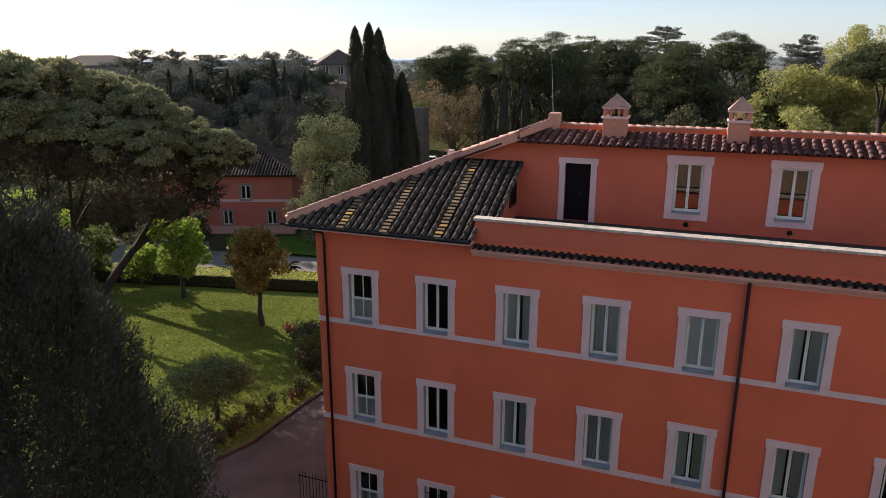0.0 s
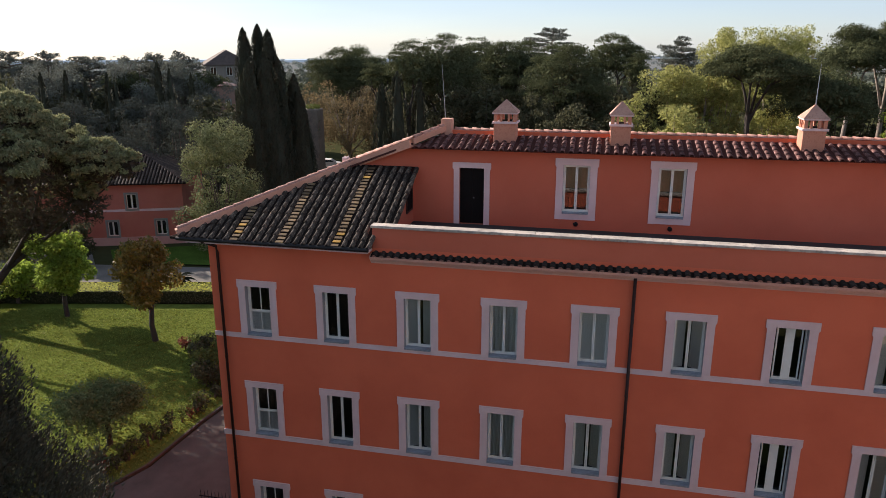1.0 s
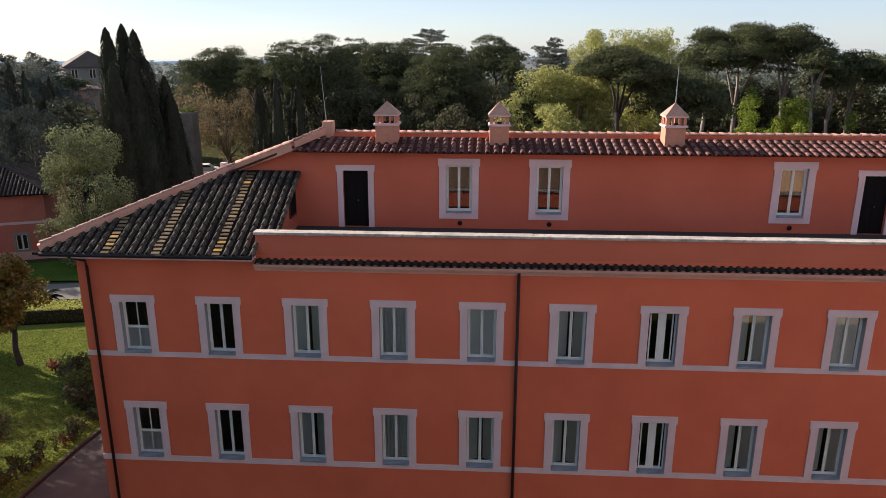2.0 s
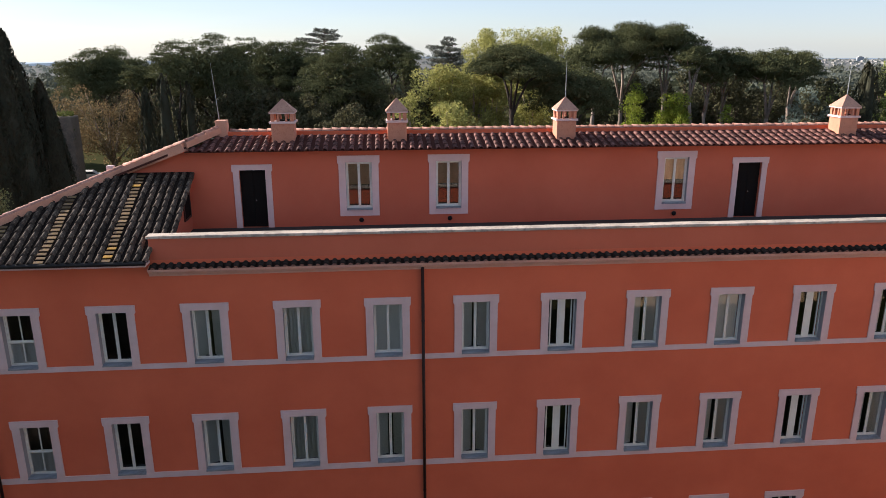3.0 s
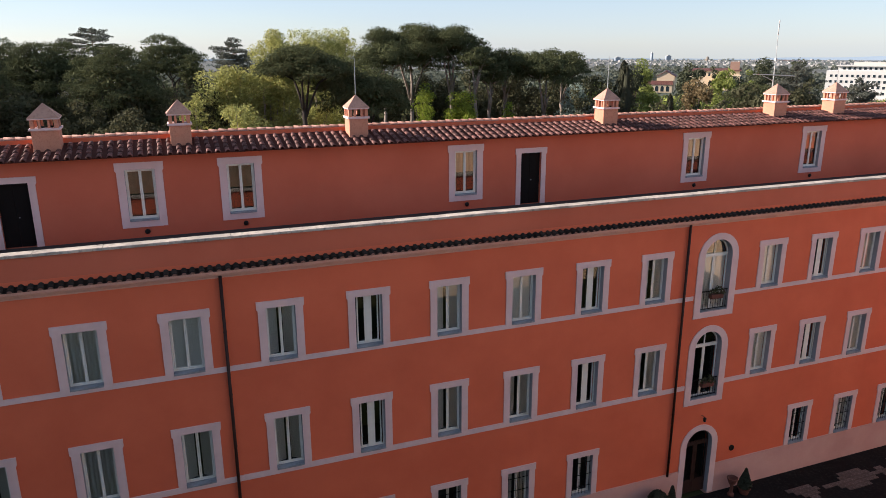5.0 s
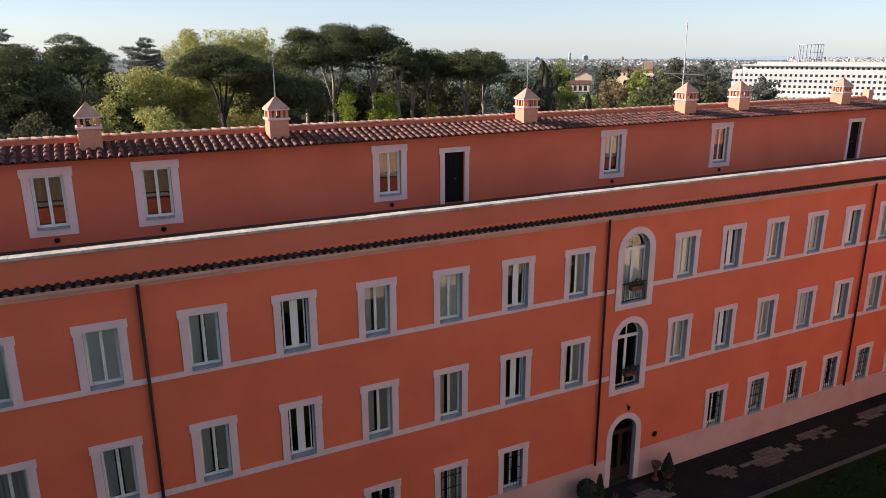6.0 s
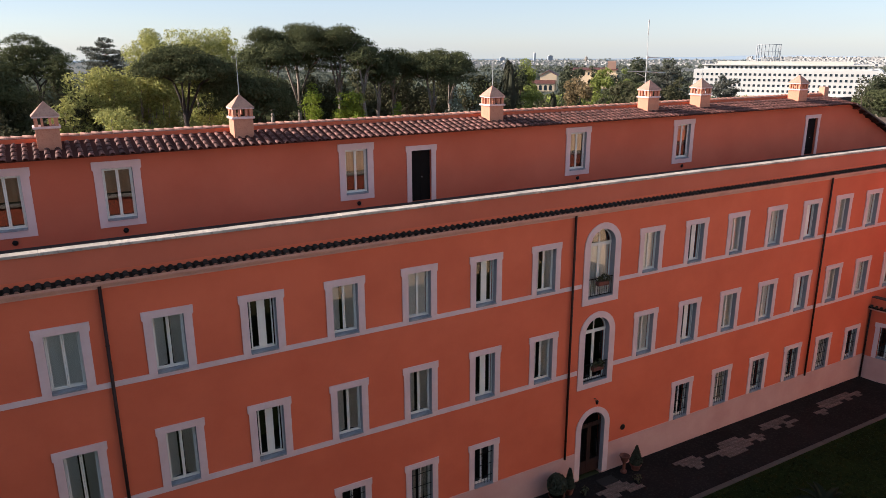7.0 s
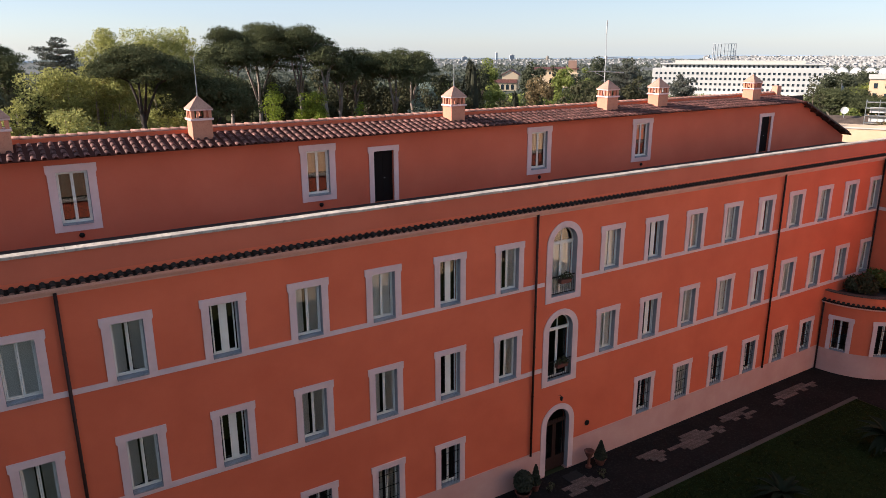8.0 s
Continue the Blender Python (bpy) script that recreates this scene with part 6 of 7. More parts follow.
mast2 = empty("ridge_rod", 7.92, 5.4, 17.95, label="thin lightning rod on the ridge block", category="lightning rod")
part("rod", tube(bmesh.new(), [(0, 0, 0), (-0.15, 0, 2.2)], [0.02, 0.006], 6), STEEL, mast2)


# ---- far distance ----
PALE = material("pale_render", rgb("c4beb5"), rgb("b8b1a6"), 0.9, 0.05, 1.0, bump=0)
WHITE = material("white_concrete", rgb("c6c5c2"), rgb("bcbab6"), 0.85, 0.05, 1.0, bump=0)
BRICK = material("far_brick", rgb("a58474"), rgb("937464"), 0.9, 0.1, 1.0, bump=0)
GREIGE = material("grey_render", rgb("8d847a"), rgb("7d756c"), 0.9, 0.1, 1.0, bump=0)
OCHRE = material("far_ochre", rgb("d6c2a6"), rgb("c8b294"), 0.9, 0.1, 1.0, bump=0)
DARK_GLASS = material("dark_window_glass", rgb("2f3a42"), rgb("262f36"), 0.25, 0.5, 2.0, bump=0)

# the long white office building
office = empty("office_block", 403.5, 321.6, -14.6, label="long white office block with rows of square windows", category="building")
d = Vector((62.7, -87.7, 0))
office.rotation_euler = (0, 0, math.atan2(d.y, d.x))
LEN = d.length
part("body", boxes((0, 0, -4, LEN, 16, 20.3)), WHITE, office)
part("top_storey", boxes((6, 2.5, 20.3, LEN - 4, 15, 23.0)), WHITE, office)
part("roof_slab", boxes((5, 0.8, 23.0, LEN - 3, 16, 23.6)), WHITE, office)
part("penthouse", boxes((14, 5, 23.6, LEN - 14, 14, 25.4)), PALE, office)
part("canopy", boxes((22, -9, 3.4, LEN - 18, -0.01, 4.2)), PALE, office)
part("canopy_windows", boxes((23, -8.6, 1.0, LEN - 19, -8.5, 3.4)), DARK_GLASS, office)
wpane = mesh_data("window", boxes((-0.72, -0.12, -0.74, 0.72, -0.01, 0.74)), DARK_GLASS)
cols = 36
for fl in range(4):
    for k in range(cols):
        share("window", wpane, pose(1.4 + (LEN - 2.8) * (k + 0.5) / cols, 0, 6.9 + 3.46 * fl), office)
for k in range(33):
    share("window", wpane, pose(8.0 + (LEN - 14) * (k + 0.5) / 33, 2.5, 21.7), office)

# gas holder frame
RUST = material("pale_iron_frame", rgb("9ba0a5"), rgb("8d9297"), 0.8, 0.1, 1.0, bump=0)
gas = empty("gasometer", 897, 634, -15.6, label="tall iron frame of a gas holder", category="gasometer")
column = mesh_data("column", tube(bmesh.new(), [(0, 0, -20), (0, 0, 38)], 0.45, 4), RUST)
for k in range(20):
    share("column", column, pose(15 * math.cos(2 * math.pi * k / 20), 15 * math.sin(2 * math.pi * k / 20), 0), gas)
for z in (9, 19, 28, 37.6):
    part("ring", ring_wall(bmesh.new(), 14.8, 15.3, z, z + 0.7, 0, 360, 24), RUST, gas)

# church and brick range among the trees
ch = empty("church", 290.2, 332.4, -5.4, label="small old brick church with a tiled gable", category="church")
ch.rotation_euler = (0, 0, radians(-40))
bm = boxes((-5, 0, 0, 5, 22, 9.0))
prism(bm, [(-5.4, 9.0), (5.4, 9.0), (0, 11.8)], "y", 0.02, 22)
part("nave", fix(bm), OCHRE, ch)
part("roof", slab(slab(bmesh.new(), [(-5.8, -0.4, 8.9), (0, -0.4, 12.1), (0, 22.4, 12.1), (-5.8, 22.4, 8.9)], 0.25), [(0, -0.4, 12.1), (5.8, -0.4, 8.9), (5.8, 22.4, 8.9), (0, 22.4, 12.1)], 0.25), TILE_RED_REST, ch)
part("porch", boxes((-9.5, -5, 0, 4, -0.01, 4.4)), OCHRE, ch)
part("porch_roof", slab(bmesh.new(), [(-9.9, -5.4, 4.5), (4.4, -5.4, 4.5), (4.4, 0, 6.5), (-9.9, 0, 6.5)]), TILE_RED_REST, ch)
for x in (-7.4, -4.4, -1.4, 1.6):
    part("arch", prism(bmesh.new(), [(x - 0.9, 0.6)] + arch_curve(x, 1.8, 3.7) + [(x + 0.9, 0.6)], "y", -5.06, -5.01), DARK_GLASS, ch)
br = empty("brick_range", 343.7, 359.2, -6.6, label="long brick and ochre range with a square tower", category="building")
br.rotation_euler = (0, 0, radians(-43))
part("range", boxes((-12, 0, 0, 19, 12, 12)), OCHRE, br)
part("range_roof", slab(bmesh.new(), [(-13, -1, 12), (20, -1, 12), (20, 6, 13.4), (-13, 6, 13.4)]), TILE_RED_REST, br)
part("tower", boxes((13, 2, 12, 18.6, 9, 17.6)), BRICK, br)
part("white_wall", boxes((4, -6, 0, 20, -0.01, 9.5)), OCHRE, br)
wn2 = mesh_data("window", boxes((-0.6, -0.06, -0.9, 0.6, -0.01, 0.9)), DARK_GLASS)
for k in range(9):
    share("window", wn2, pose(-10.5 + 3.8 * k, 0 if k < 4 else -6, 9.5 if k < 4 else 8.0), br)

# buildings beyond the western wood
house(-162.8, 166, 46, 26, 16, 16.8, 6, [(9.5, 0), (13.4, 0)], "pale house with a low hipped roof beyond the wood", GREIGE, TILE_GREY_REST, 3.0, "far_house", -2.3, 0, (1.3, 2.0), tiles=False)
house(-181, 145.5, 52, 34, 14, 14.6, 7, [(11.0, 0)], "long low pale house with a tiled roof", GREIGE, TILE_RED_REST, 2.4, "far_house", -2.2, 0, (1.3, 1.8), tiles=False)
house(-85.9, 172.2, 33, 13, 22, 17.4, 3, [(10, 0), (14.5, 0)], "tall grey building with a gabled attic", GREIGE, TILE_GREY_REST, 4.2, "far_house", -2.1, 0, (1.5, 2.4), tiles=False)
house(-67, 126, 30, 6, 8, 13.6, 2, [(9, 0)], "small reddish block beyond the cypresses", BRICK, TILE_RED_REST, 0.8, "far_house", -1.5, 0, (1.0, 1.6), tiles=False)
house(9.9, 171.6, 0, 26, 14, 17.6, 6, [(10.5, 0), (14.0, 0)], "pale building glimpsed behind the pines", GREIGE, TILE_GREY_REST, 0.6, "far_house", -2.5, 0, (1.4, 2.0), tiles=False)
house(-12.6, 174.9, 5, 24, 14, 13.5, 6, [(6.0, 0), (10, 0)], "ochre building glimpsed behind the pines", GREIGE, TILE_GREY_REST, 2.0, "far_house", -3, 0, (1.4, 2.0), tiles=False)

# ivy-clad tower stump and a parked car
stump = empty("ruined_pier", -29.3, 80.2, -0.75, label="tall ruined brick pier crowned with ivy", category="ruin")
bm = boxes((-1.25, -1.25, -0.3, 1.25, 1.25, 12.3), bevel=0.15)
part("pier", bm, material("old_masonry", rgb("7a6e60"), rgb("635a50"), 1.0, 0.6, 4, rgb("8a7c6b"), 0.08), stump)
foliage("ivy", [(0, 0, 12.4, 1.2, 1.2, 0.6), (-0.8, -0.9, 11.0, 0.5, 0.4, 1.2), (0.9, -0.8, 10.2, 0.4, 0.4, 1.4), (0.3, -1.0, 8.0, 0.5, 0.2, 1.6)], 14, 0.28, np.random.default_rng(651), L_MID, stump)


def car(x, y, turn, paint):
    t = empty("parked_car", x, y, 0.03, label="white hatchback car parked on the park road", category="car")
    t.rotation_euler = (0, 0, radians(turn))
    prof = [(-2.0, 0.35), (2.0, 0.35), (2.05, 0.75), (1.2, 0.95), (0.5, 1.42), (-1.2, 1.48), (-1.9, 1.0), (-2.05, 0.8)]
    part("body", fix(prism(bmesh.new(), prof, "y", -0.85, 0.85)), paint, t)
    part("side_window", prism(bmesh.new(), [(1.0, 0.98), (0.45, 1.36), (-1.15, 1.40), (-1.6, 1.02)], "y", -0.858, -0.852), DARK_GLASS, t)
    part("side_window", prism(bmesh.new(), [(1.0, 0.98), (0.45, 1.36), (-1.15, 1.40), (-1.6, 1.02)], "y", 0.852, 0.858), DARK_GLASS, t)
    for wx in (-1.3, 1.3):
        for wy in (-0.78, 0.78):
            w = part("wheel", lathe(bmesh.new(), [(0.2, -0.1), (0.32, -0.09), (0.32, 0.09), (0.2, 0.1)], 16), IRON, t)
            w.matrix_basis = pose(wx, wy, 0.32, 90)


car(-33.1, 95.3, 15, WHITE)
sheet("park_road", [(-58, 87.5), (-18, 99.5), (2, 107.5), (2, 112.5), (-20, 105.5), (-58, 93.5)], -0.08, ASPHALT, "park road beneath the autumn trees", "road")


# ---- woods and town in the distance ----
L_FAR = leaf_material("far_leaves", rgb("545844"), rgb("454939"), island=0.3, through_light=0.18)
# aerial haze put into the next two leaf colours, greyer with distance
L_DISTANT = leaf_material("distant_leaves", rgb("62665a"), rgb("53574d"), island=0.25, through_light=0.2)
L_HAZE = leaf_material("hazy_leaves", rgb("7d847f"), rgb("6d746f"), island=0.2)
L_LIME = leaf_material("lime_leaves", rgb("86923a"), rgb("6f7d30"), through_light=0.4)
L_FAR_GREEN = leaf_material("far_fresh_leaves", rgb("858c4c"), rgb("737c42"), island=0.3)
for x, y, h, w in [(95.7, 102.5, 16.0, 5.5), (97.7, 89.0, 14.3, 6.0), (141.2, 118.0, 15.7, 8.0), (152.1, 121.5, 15.0, 5.2), (167.2, 186.7, 16.4, 13.0), (120.1, 33.4, 12.9, 6.0), (227.6, 86.6, 9.8, 12.0), (69.2, 88.8, 11.5, 3.6)]:
    broadleaf(x, y, h, w, int(x * 7), L_GREEN if x < 80 else L_FAR_GREEN, label="fresh green leafy park tree", low=0.08, per=9.0 if x < 130 else 3.6, size=0.28 if x < 130 else 0.5)
RIGHT_DARK = [(79.5, 74.9, 15.1, 6.0), (80.6, 64.3, 12.9, 5.4), (160.4, 154.2, 16.9, 9.0), (165.7, 149.7, 15.2, 4.4), (150.3, 123.2, 14.5, 8.4), (97.5, 69.8, 13.4, 6.4), (104.2, 70.5, 14.6, 8.3), (123.0, 79.9, 16.5, 7.0), (117.9, 70.7, 15.1, 7.7), (91.8, 54.6, 13.5, 6.3),
              (196.2, 162.3, 16.9, 12.4), (205.0, 153.4, 16.7, 12.4), (154.3, 171.5, 15.4, 7.0), (115.6, 41.0, 12.1, 8.7), (119.7, 52.8, 12.1, 10.4), (276.2, 123.1, 10.9, 16.5), (298.9, 123.0, 10.8, 17.4)]
for x, y, h, w in RIGHT_DARK:
    broadleaf(x, y, h, w, int(x * 9), L_DARK if x < 130 else L_FAR, label="dense olive-green park tree", low=0.05, per=3.4, size=0.5)
for x, y, h, w in [(117.7, 98.6, 14.3, 8.0), (113.2, 24.9, 11.0, 6.0)]:
    broadleaf(x, y, h, w, int(x * 9), L_AUTUMN, "autumn_tree", "brown-leaved autumn tree in the park", 0.08, 3.4, 0.45)
for i, (x, y, h, w) in enumerate([(86.0, 78.9, 18.0, 5.2), (85.5, 66.8, 13.6, 3.0)]):
    cypress(x, y, h, w, 700 + i, 14.0, 0.22)
broadleaf(102.4, 28.0, 17.1, 3.9, 703, L_DARK, "conifer", "shaggy dark conifer beyond the villa's far end", 0.05, 11.0, 0.22, lump=(0.10, 0.2), n=60)
for i, (x, y, h, w) in enumerate([(111.4, 77.4, 14.6, 9.9), (145.4, 49.5, 13.6, 12.8), (148.0, 44.7, 12.4, 12.6)]):
    umbrella_pine(x, y, h, w, 710 + i, "low umbrella pine in the park")
for i, (x, y, h, w) in enumerate([(123.4, 79.5, 17.3, 8.2), (114.9, 58.9, 15.6, 5.6)]):
    cedar(x, y, h, w, 720 + i)

for i, (x, y, h, w) in enumerate([(52.9, 111.1, 13.9, 7.0), (58.6, 115.7, 14.6, 7.0), (61.9, 110.3, 15.0, 7.1), (65.6, 106.9, 14.2, 6.8), (71.7, 109.8, 14.8, 7.0), (73.7, 103.4, 14.7, 6.8), (79.5, 105.0, 15.4, 7.2), (81.6, 99.4, 14.8, 6.8), (88.2, 102.4, 14.9, 7.0), (88.8, 95.1, 14.6, 6.5), (90.6, 91.4, 14.2, 6.2)]):
    broadleaf(x, y, h + 2.6, w * 1.15, 770 + i, L_DARK, label="dense dark evergreen behind the pines", low=0.0, per=3.6, size=0.42, lump=(0.11, 0.2), n=34)
for i, (x, y, h, w) in enumerate([(54.0, 87.7, 15.6, 3.6), (51.4, 82.3, 14.1, 3.1), (58.3, 84.0, 14.2, 5.2)]):
    broadleaf(x, y, h, w * 1.3, 790 + i, L_LIME, "lime_shrub", "bright lime-green leafy bush under the pines", 0.0, 12.0, 0.2, lump=(0.14, 0.24), n=44)
# dark under-storey of the park: a few trees, copied
rng = np.random.default_rng(900)
stock = [broadleaf(-20.0 + 9 * i, 118.0 + 3 * i, 16.0, 11.0, 905 + i, L_DARK, low=0.02, per=2.4, size=0.5, lump=(0.09, 0.18), n=40, label="dense dark evergreen in the park's under-storey") for i in range(4)]
taken = [(o.location.x, o.location.y) for o in stock]
made = 0
while made < 42:
    az, dist = radians(rng.uniform(58, 148)), rng.uniform(98, 185)
    x, y = 14.4 + dist * math.cos(az), -22.9 + dist * math.sin(az)
    deg = math.degrees(az)
    if min((x - a) ** 2 + (y - b) ** 2 for a, b in taken) < 30 or (104 < deg < 119 and dist < 142) or (deg < 80 and dist < 152):
        continue
    taken.append((x, y))
    s = (19.5 - dist * rng.uniform(0.02, 0.055)) / 16.0 * (0.86 if az < radians(70) else 1.0)
    wd = rng.uniform(0.75, 1.15)
    copy_thing(stock[made % 4], Matrix.Translation((x, y, ground_z(x, y))) @ Matrix.Rotation(rng.uniform(0, 6.28), 4, "Z") @ Matrix.Diagonal((wd, wd, s, 1)))
    made += 1


def canopy(name, n, az0, az1, d0, d1, seed, mat, label, r0=4.0, r1=8.0, cards=120, leaf_size=0.24):
    """Tree tops beyond counting over a stretch of country."""
    rng = np.random.default_rng(seed)
    vs = []
    for _ in range(n):
        az, dist = radians(rng.uniform(az0, az1)), math.sqrt(rng.uniform(d0 ** 2, d1 ** 2))
        x, y, r = 14.4 + dist * math.cos(az), -22.9 + dist * math.sin(az), rng.uniform(r0, r1)
        c = (x, y, ground_z(x, y) + r * 0.7)
        p, d = blob_points(c, (r, r, r * 0.9), cards, rng, 0.75, 0.1)
        vs.append(leaf_cards(p, d, r * leaf_size, rng, 1.4, 0.5))
    return tagged(new(name, cards_mesh(name, np.concatenate(vs), mat)), label, "woods", kind="stuff")


canopy("far_woods", 620, 24, 66, 190, 640, 31, L_FAR, "rolling olive woods beyond the park", 2.0, 3.7)
canopy("far_groves", 130, 24, 66, 200, 560, 32, L_FAR_GREEN, "scattered fresh green groves", 2.4, 4.2)
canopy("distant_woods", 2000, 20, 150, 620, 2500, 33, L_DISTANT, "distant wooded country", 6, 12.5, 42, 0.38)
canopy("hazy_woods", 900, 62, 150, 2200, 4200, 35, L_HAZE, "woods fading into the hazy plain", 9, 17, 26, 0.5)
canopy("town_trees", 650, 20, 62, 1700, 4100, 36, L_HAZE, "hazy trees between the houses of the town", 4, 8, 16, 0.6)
canopy("western_woods", 800, 58, 150, 180, 700, 34, L_FAR, "woods beyond the villa's park", 5, 8.5, 120)

# the town, too many houses to count
# wall colour greyed and kept low in contrast for haze
TOWN = material("town_walls", rgb("a3a19e"), rgb("939290"), 0.9, 0.01, 0.2, rgb("aaa8a4"), 0, island=0.1)
rng = np.random.default_rng(950)
vs, fs = [], []
for i in range(4200):
    az, dist = radians(rng.uniform(22, 86)), math.sqrt(rng.uniform(1700 ** 2, 4150 ** 2))
    if i > 1300:
        az = radians(rng.uniform(20, 37))
    elif az > radians(35):
        dist = rng.uniform(2800, 4150)
    x, y = 14.4 + dist * math.cos(az), -22.9 + dist * math.sin(az)
    z = ground_z(x, y) + max(0.0, (dist - 1800) * 0.006) * (1.0 if az < radians(38) else 0.0)
    w, d, h, c = rng.uniform(7, 16), rng.uniform(6, 12), rng.uniform(3, 7.0), rng.uniform(0, 1.57)
    m = pose(x, y, z, 0, 0, math.degrees(c))
    k = len(vs)
    vs += [m @ Vector((a * w / 2, b * d / 2, q)) for q in (-20, h) for a, b in ((-1, -1), (1, -1), (1, 1), (-1, 1))]
    fs += [(k + 4, k + 5, k + 6, k + 7)] + [(k + j, k + (j + 1) % 4, k + 4 + (j + 1) % 4, k + 4 + j) for j in range(4)]
me = bpy.data.meshes.new("town")
me.from_pydata(vs, [], fs)
me.materials.append(TOWN)
tagged(new("town", me), "pale city houses spread to the horizon", "city", kind="stuff")
SLATE = material("grey_cladding", rgb("949da6"), rgb("868f98"), 0.6, 0.05, 1.0, bump=0)
for x, y, h, w, mat, label in ((2280, 3021, -11, 9, SLATE, "slim dark tower block on the skyline"), (2443, 3103, -26, 30, SLATE, "pale tower block on the skyline"), (2147, 3117, -32, 30, SLATE, "low dark office block on the skyline")):
    t = empty("tower_block", x, y, -28, label=label, category="building")
    part("shaft", boxes((-w / 2, -5, -20, w / 2, 5, h + 28)), mat, t)
    part("plant_room", boxes((-w / 4, -4, h + 28, w / 4, 4, h + 31)), PALE, t)
dome = empty("domed_church", 2551, 2938, -52, label="pale domed church on the skyline", category="church")
part("drum", lathe(bmesh.new(), [(9, -20), (9, 12), (7, 13), (7, 16)], 20), GREIGE, dome)
part("dome", lathe(bmesh.new(), [(7, 16), (6.6, 19), (4.8, 21.5), (1.8, 23), (0.9, 24), (0.7, 26)], 20), GREIGE, dome)

# low hills on the horizon, haze put into a bluish colour and faint glow
HILL = material("hazed_hills", rgb("8796a3"), rgb("7c8b99"), 1.0, 0.001, 0.01, bump=0)
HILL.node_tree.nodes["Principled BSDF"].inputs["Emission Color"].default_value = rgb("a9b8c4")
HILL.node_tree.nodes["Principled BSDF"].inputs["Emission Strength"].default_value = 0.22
bm = bmesh.new()
prev = None
for i in range(141):
    a = radians(10 + i * 1.1)
    h = 4 + 14 * max(0, noise.noise((i * 0.09, 0.3, 0))) + 6 * noise.noise((i * 0.4, 1.3, 0)) + (16 if i < 38 else 0) * min(1, (38 - i) / 12)
    r = 4300
    row = [bm.verts.new((14 + r * math.cos(a), -23 + r * math.sin(a), -110)), bm.verts.new((14 + r * math.cos(a), -23 + r * math.sin(a), max(-66, h - 52 - 12 * min(1, max(0, (i - 70) / 20))))), bm.verts.new((14 + (r + 250) * math.cos(a), -23 + (r + 250) * math.sin(a), -60))]
    if prev:
        bm.faces.new((prev[0], row[0], row[1], prev[1]))
        bm.faces.new((prev[1], row[1], row[2], prev[2]))
    prev = row
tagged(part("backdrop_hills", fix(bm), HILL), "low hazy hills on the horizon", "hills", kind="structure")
# sunlit low building beyond the villa's far end
TURN = math.degrees(math.atan2(-0.884, 0.467))
annex_far = empty("low_house", 102.0, 24.7, 0, rz=TURN, label="low cream building with a plain sunlit wall beyond the villa", category="house")
part("wall", boxes((0, 0, -0.3, 16, 6, 10.85)), CREAM, annex_far)
part("coping", boxes((-0.1, -0.12, 10.854, 16.1, 0.4, 11.0), bevel=0.02), PALE, annex_far)
shed = empty("outbuilding", 113.6, 33.8, 0, rz=TURN, label="outbuilding with a grey-brown pitched roof", category="house")
part("wall", boxes((0, 0.3, -0.3, 7.5, 6.7, 9.6)), GREIGE, shed)
part("roof", slab(slab(bmesh.new(), [(-0.4, -0.2, 9.55), (7.9, -0.2, 9.55), (7.9, 3.5, 10.9), (-0.4, 3.5, 10.9)], 0.15), [(-0.4, 3.5, 10.9), (7.9, 3.5, 10.9), (7.9, 7.2, 9.55), (-0.4, 7.2, 9.55)], 0.15), TILE_GREY_REST, shed)
dish = empty("satellite_dish", 117.0, 32.1, 10.7, rz=TURN, label="white satellite dish on the outbuilding's ridge", category="dish")
part("post", tube(bmesh.new(), [(0, 0, 0), (0, 0, 0.9)], 0.04, 6), STEEL, dish)
part("reflector", lathe(bmesh.new(), [(0.02, 0.0), (0.3, 0.06), (0.5, 0.18), (0.5, 0.22), (0.28, 0.1), (0.0, 0.04)], 16), WHITE, dish).matrix_basis = pose(0, 0, 0.95, 70)
scaffold = empty("scaffolding", 116.6, 29.0, 0, rz=TURN, label="white scaffolding tower with pale sheeting", category="scaffolding")
upright = mesh_data("upright", tube(bmesh.new(), [(0, 0, -0.3), (0, 0, 13.3)], 0.045, 6), STEEL)
for px in (0, 1.6, 3.2, 4.8):
    for py in (0, 1.1):
        share("upright", upright, pose(px, py, 0), scaffold)
for pz in (10.3, 11.3, 12.3, 13.1):
    part("ledger", tube(bmesh.new(), [(-0.1, 0, pz), (4.9, 0, pz)], 0.04, 6), STEEL, scaffold)
    part("deck", boxes((0.05, 0.05, pz - 0.12, 4.75, 1.05, pz - 0.06)), PALE, scaffold)
for pz in (10.4, 11.6):
    part("sheet", boxes((0.5, 0.52, pz, 4.4, 0.56, pz + 0.75)), WHITE, scaffold)
flag = empty("flagpole", 145.8, 48.9, ground_z(145.8, 48.9), label="white flagpole with a drooping pale blue flag", category="flagpole")
part("pole", tube(bmesh.new(), [(0, 0, -0.2), (0, 0, 14.1)], [0.08, 0.04], 8), STEEL, flag)
bm = bmesh.new()
rows = [[bm.verts.new((0.05 + 0.9 * u - 0.25 * v, 0.10 * math.sin(u * 9 + v), 13.9 - 2.4 * v - 0.9 * u)) for u in (0, 0.25, 0.5, 0.75, 1.0)] for v in (0, 0.33, 0.66, 1.0)]
for a, b in zip(rows, rows[1:]):
    for q in range(4):
        bm.faces.new((a[q], a[q + 1], b[q + 1], b[q]))
bmesh.ops.solidify(bm, geom=bm.faces[:], thickness=0.02)
part("flag", bm, material("pale_blue_cloth", rgb("8fa3b8"), rgb("b9c2cc"), 0.9, 0.8, 6, bump=0), flag)
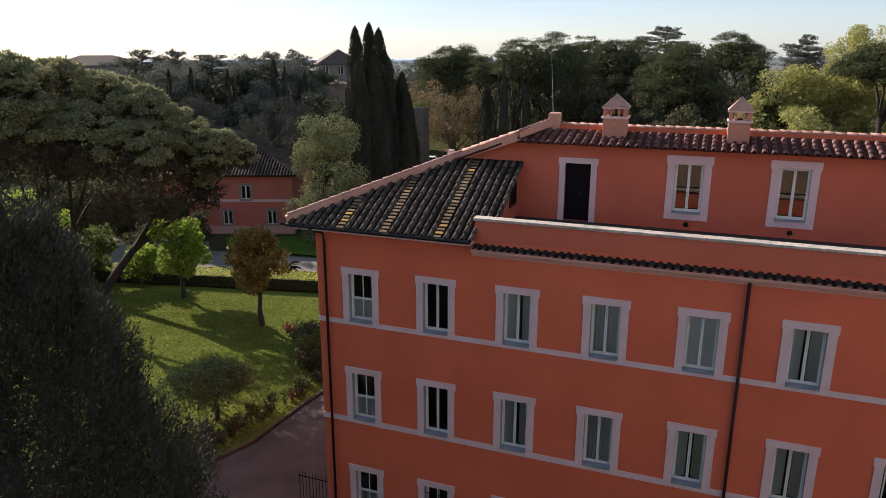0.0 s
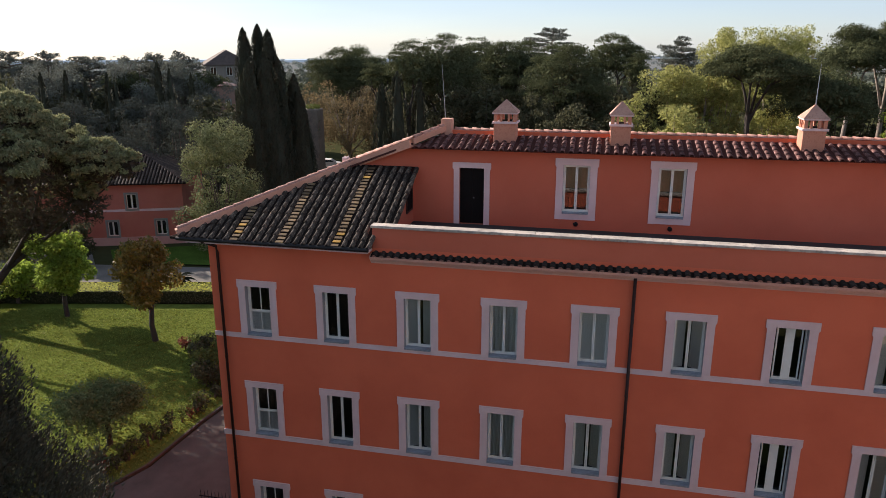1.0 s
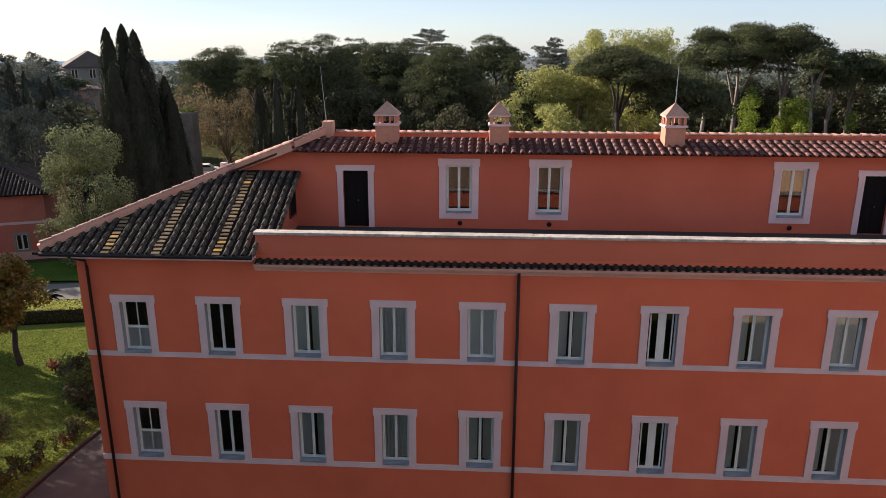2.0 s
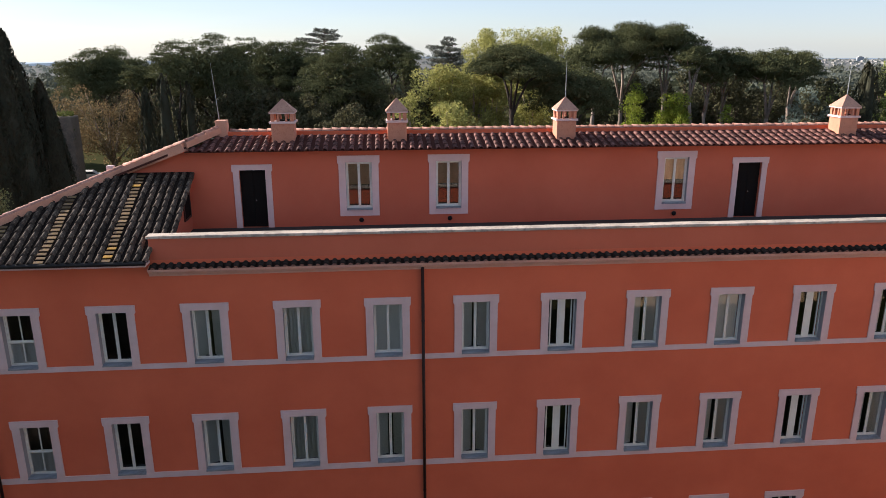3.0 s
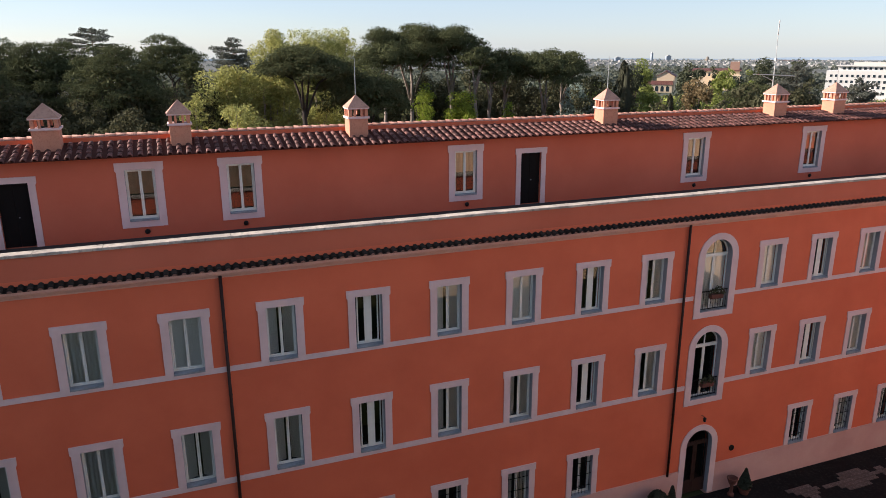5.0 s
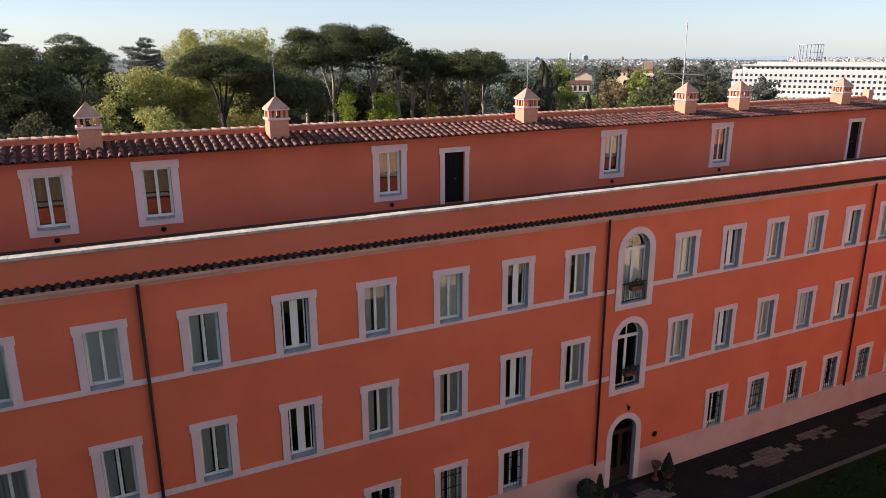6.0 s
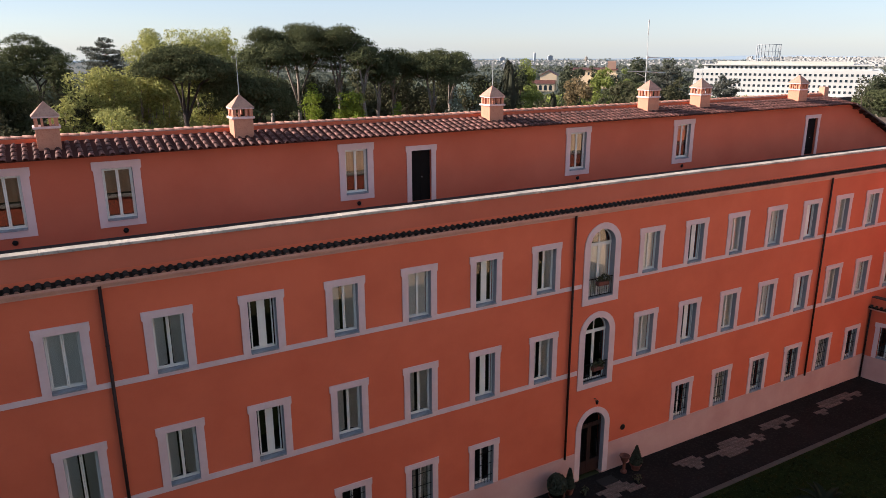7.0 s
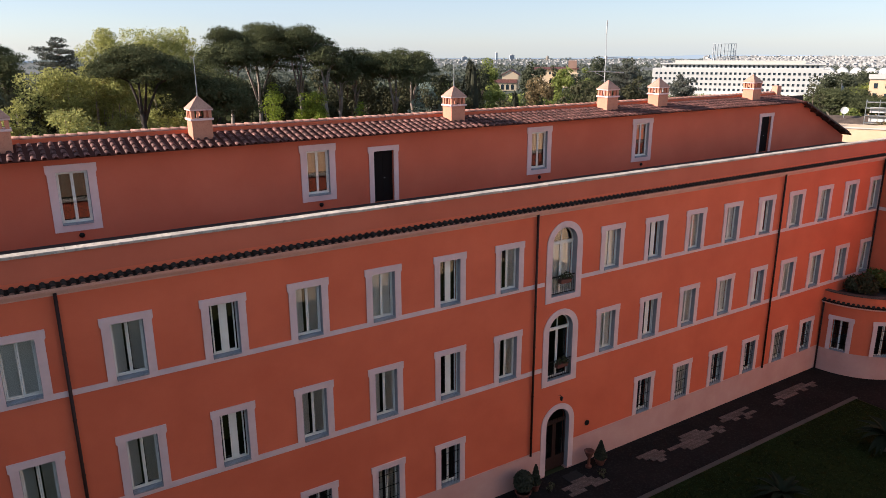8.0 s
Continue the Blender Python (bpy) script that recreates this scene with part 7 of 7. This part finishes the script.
halls = empty("market_halls", 533.0, 279.0, -25.5, rz=TURN, label="row of white barrel-vaulted halls", category="building")
part("front_block", boxes((-2, -14, 0, 60, -4, 27.0)), WHITE, halls)
for k in range(6):
    arch = [(9.0 * k + 4.2 + 4.2 * math.cos(math.pi * q / 10), 26.0 + 4.0 * math.sin(math.pi * q / 10)) for q in range(11)]
    part("vault", prism(bmesh.new(), [(9.0 * k + 8.4, 0)] + arch + [(9.0 * k, 0)], "y", 0, 22), WHITE, halls)
villa_far = empty("hillside_house", 218.9, 81.7, ground_z(219, 82), rz=TURN, label="pale cream house with small windows on the slope", category="house")
part("wall", boxes((0, 0, -1, 6, 7, 12.6)), CREAM, villa_far)
part("wing", boxes((6.002, 1.5, -1, 13, 8, 13.6)), PALE, villa_far)
part("roof", slab(bmesh.new(), [(-0.4, -0.4, 12.8), (6.4, -0.4, 12.8), (6.4, 7.4, 13.7), (-0.4, 7.4, 13.7)], 0.15), PALE, villa_far)
for px, pz in ((1.5, 10.9), (4.2, 10.9), (1.5, 8.2), (4.2, 8.2)):
    part("window", boxes((px - 0.45, -0.06, pz - 0.7, px + 0.45, -0.003, pz + 0.7)), DARK_GLASS, villa_far)


# ---- roof tiles, last ----
def barrel(r0, r1, length, seg=6, t=0.018, rise=1.0):
    """A half-round cover tile along +y, wide end at y 0, lying on z 0."""
    bm = bmesh.new()
    def ring(r, y, lift):
        return [bm.verts.new((-r * math.cos(math.pi * i / seg), y, lift + rise * r * math.sin(math.pi * i / seg))) for i in range(seg + 1)]
    a, b, c = ring(r0, 0, 0.015), ring(r1, length, 0.0), ring(r0 - t, 0, 0.015)
    d = ring(r0 - t, 0.10, 0.012)
    for i in range(seg):
        bm.faces.new((a[i], a[i + 1], b[i + 1], b[i]))
        bm.faces.new((c[i], c[i + 1], a[i + 1], a[i]))
        bm.faces.new((d[i], d[i + 1], c[i + 1], c[i]))
    return fix(bm)


def on_slope(x, y, z, slope, turn=0.0, roll=0.0):
    return pose(x, y, z) @ pose(0, 0, 0, math.degrees(math.atan(slope)), roll, turn)


random.seed(11)
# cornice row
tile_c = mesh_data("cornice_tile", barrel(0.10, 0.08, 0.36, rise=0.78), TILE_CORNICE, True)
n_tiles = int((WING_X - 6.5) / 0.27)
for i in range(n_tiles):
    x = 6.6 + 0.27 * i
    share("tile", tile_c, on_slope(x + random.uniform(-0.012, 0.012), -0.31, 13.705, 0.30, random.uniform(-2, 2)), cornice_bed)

plug = mesh_data("mortar_plug", prism(bmesh.new(), [(-0.078 * math.cos(math.pi * q / 6), 0.058 * math.sin(math.pi * q / 6)) for q in range(7)], "y", 0.02, 0.06), PLUG)
for i in range(n_tiles):
    share("mortar_plug", plug, pose(6.6 + 0.27 * i, -0.31, 13.705), cornice_bed)
# row of tiles round the annexe
for i in range(48):
    a = 181.5 + 177 * i / 47
    m = pose(AN_X, 0, 0, 0, 0, a - 270) @ pose(0, -R_AN - 0.26, 4.74) @ pose(0, 0, 0, math.degrees(math.atan(0.30)), 0, random.uniform(-2, 2))
    share("tile", tile_c, annexe.matrix_basis.inverted() @ m, annexe)

# corner roof: cover tiles in columns, three strips of flat tiles
tile_f = mesh_data("corner_tile", barrel(0.098, 0.080, 0.47), TILE_DARK, True)
flat = mesh_data("flat_tile", boxes((-0.145, 0, 0, 0.145, 0.128, 0.03), bevel=0.008), TILE_FLAT)
flat_y = mesh_data("flat_tile_lichen", boxes((-0.145, 0, 0, 0.145, 0.128, 0.03), bevel=0.008), TILE_LICHEN)
STEP, COLS = 0.37, 0.302
STRIPS = (1.40, 3.17, 5.27)
i = 0
while -0.75 + COLS * i < 7.12:
    x = -0.75 + COLS * i
    i += 1
    near = [s for s in STRIPS if abs(x - s) < COLS * 0.5]
    x = near[0] if near else x
    j = 0
    while True:
        y = -0.60 + STEP * j
        j += 1
        if y > Y_TOP - 0.3:
            break
        if x < x_hip(y) + 0.1 or (x > 6.5 and y < -0.02):
            continue
        if near and x < x_hip(y + 0.5) - 0.05:
            continue
        z = z_front(y) + (0.05 if near else 0.012)
        if near:
            for q in (0.0, 0.5):
                yy = y + STEP * q * 0.72 + 0.28 * STEP * q
                share("flat_tile", flat_y if random.random() < (0.3 if j < 4 else 0.06) else flat, on_slope(x + random.uniform(-0.02, 0.02), yy + random.uniform(-0.015, 0.015), z_front(yy) + 0.05, M_F - 0.06, random.uniform(-5, 5)), corner_roof)
        else:
            share("tile", tile_f, on_slope(x + random.uniform(-0.012, 0.012), y + random.uniform(-0.015, 0.015), z, M_F - 0.03, random.uniform(-2.5, 2.5)), corner_roof)

# main roof: the eaves row and those nearest are pieces, the rest one mesh
tile_r = mesh_data("main_tile", barrel(0.100, 0.080, 0.50, rise=0.82), TILE_RED, True)
rest = bmesh.new()
one = barrel(0.100, 0.080, 0.50, rise=0.82)
one_v = [v.co.copy() for v in one.verts]
one_f = [[v.index for v in f.verts] for f in (one.verts.index_update(), one.faces)[1]]
one.free()
PW = 0.327
for i in range(int((59.8 - 7.1) / PW)):
    x = 7.2 + PW * i
    for j in range(4):
        y = 3.50 + 0.42 * j
        if y > 5.2 or (x < 7.0 + (y - 3.5) * 0.55) or x > 60.0 - (y - 3.5) * 0.5:
            continue
        m = on_slope(x + random.uniform(-0.012, 0.012), y + random.uniform(-0.02, 0.02), z_up(y) + 0.012, M_U - 0.03, random.uniform(-2.5, 2.5))
        if i < 80:
            share("tile", tile_r, m, main_roof)
        else:
            vs = [rest.verts.new(m @ c) for c in one_v]
            for f in one_f:
                rest.faces.new([vs[q] for q in f])
tagged(part("tile_field", rest, TILE_RED_REST, main_roof, smooth=True), kind="stuff")

# ridge and hips
tile_hip = mesh_data("hip_tile", barrel(0.105, 0.088, 0.46), TILE_RIDGE, True)
tile_h = mesh_data("ridge_tile", barrel(0.120, 0.084, 0.42, rise=0.95), TILE_RIDGE, True)
for i in range(int(51.0 / 0.36)):
    share("ridge_tile", tile_h, pose(8.3 + 0.36 * i, 5.47, z_up(5.4) + 0.13 + random.uniform(-0.008, 0.008)) @ pose(0, 0, 0, random.uniform(-1, 2), 0, -90), main_roof)
for a, b in zip(HIP, HIP[1:]):
    d = b - a
    n = int(d.length / 0.42)
    for i in range(n):
        p = a + d * ((i + 0.1) / n) + Vector((0, 0, 0.17))
        turn = math.degrees(math.atan2(d.y, d.x)) - 90
        share("hip_tile", tile_hip, pose(*p) @ pose(0, 0, 0, 0, 0, turn + random.uniform(-2, 2)) @ pose(0, 0, 0, math.degrees(math.atan2(d.z, math.hypot(d.x, d.y)))), corner_roof)
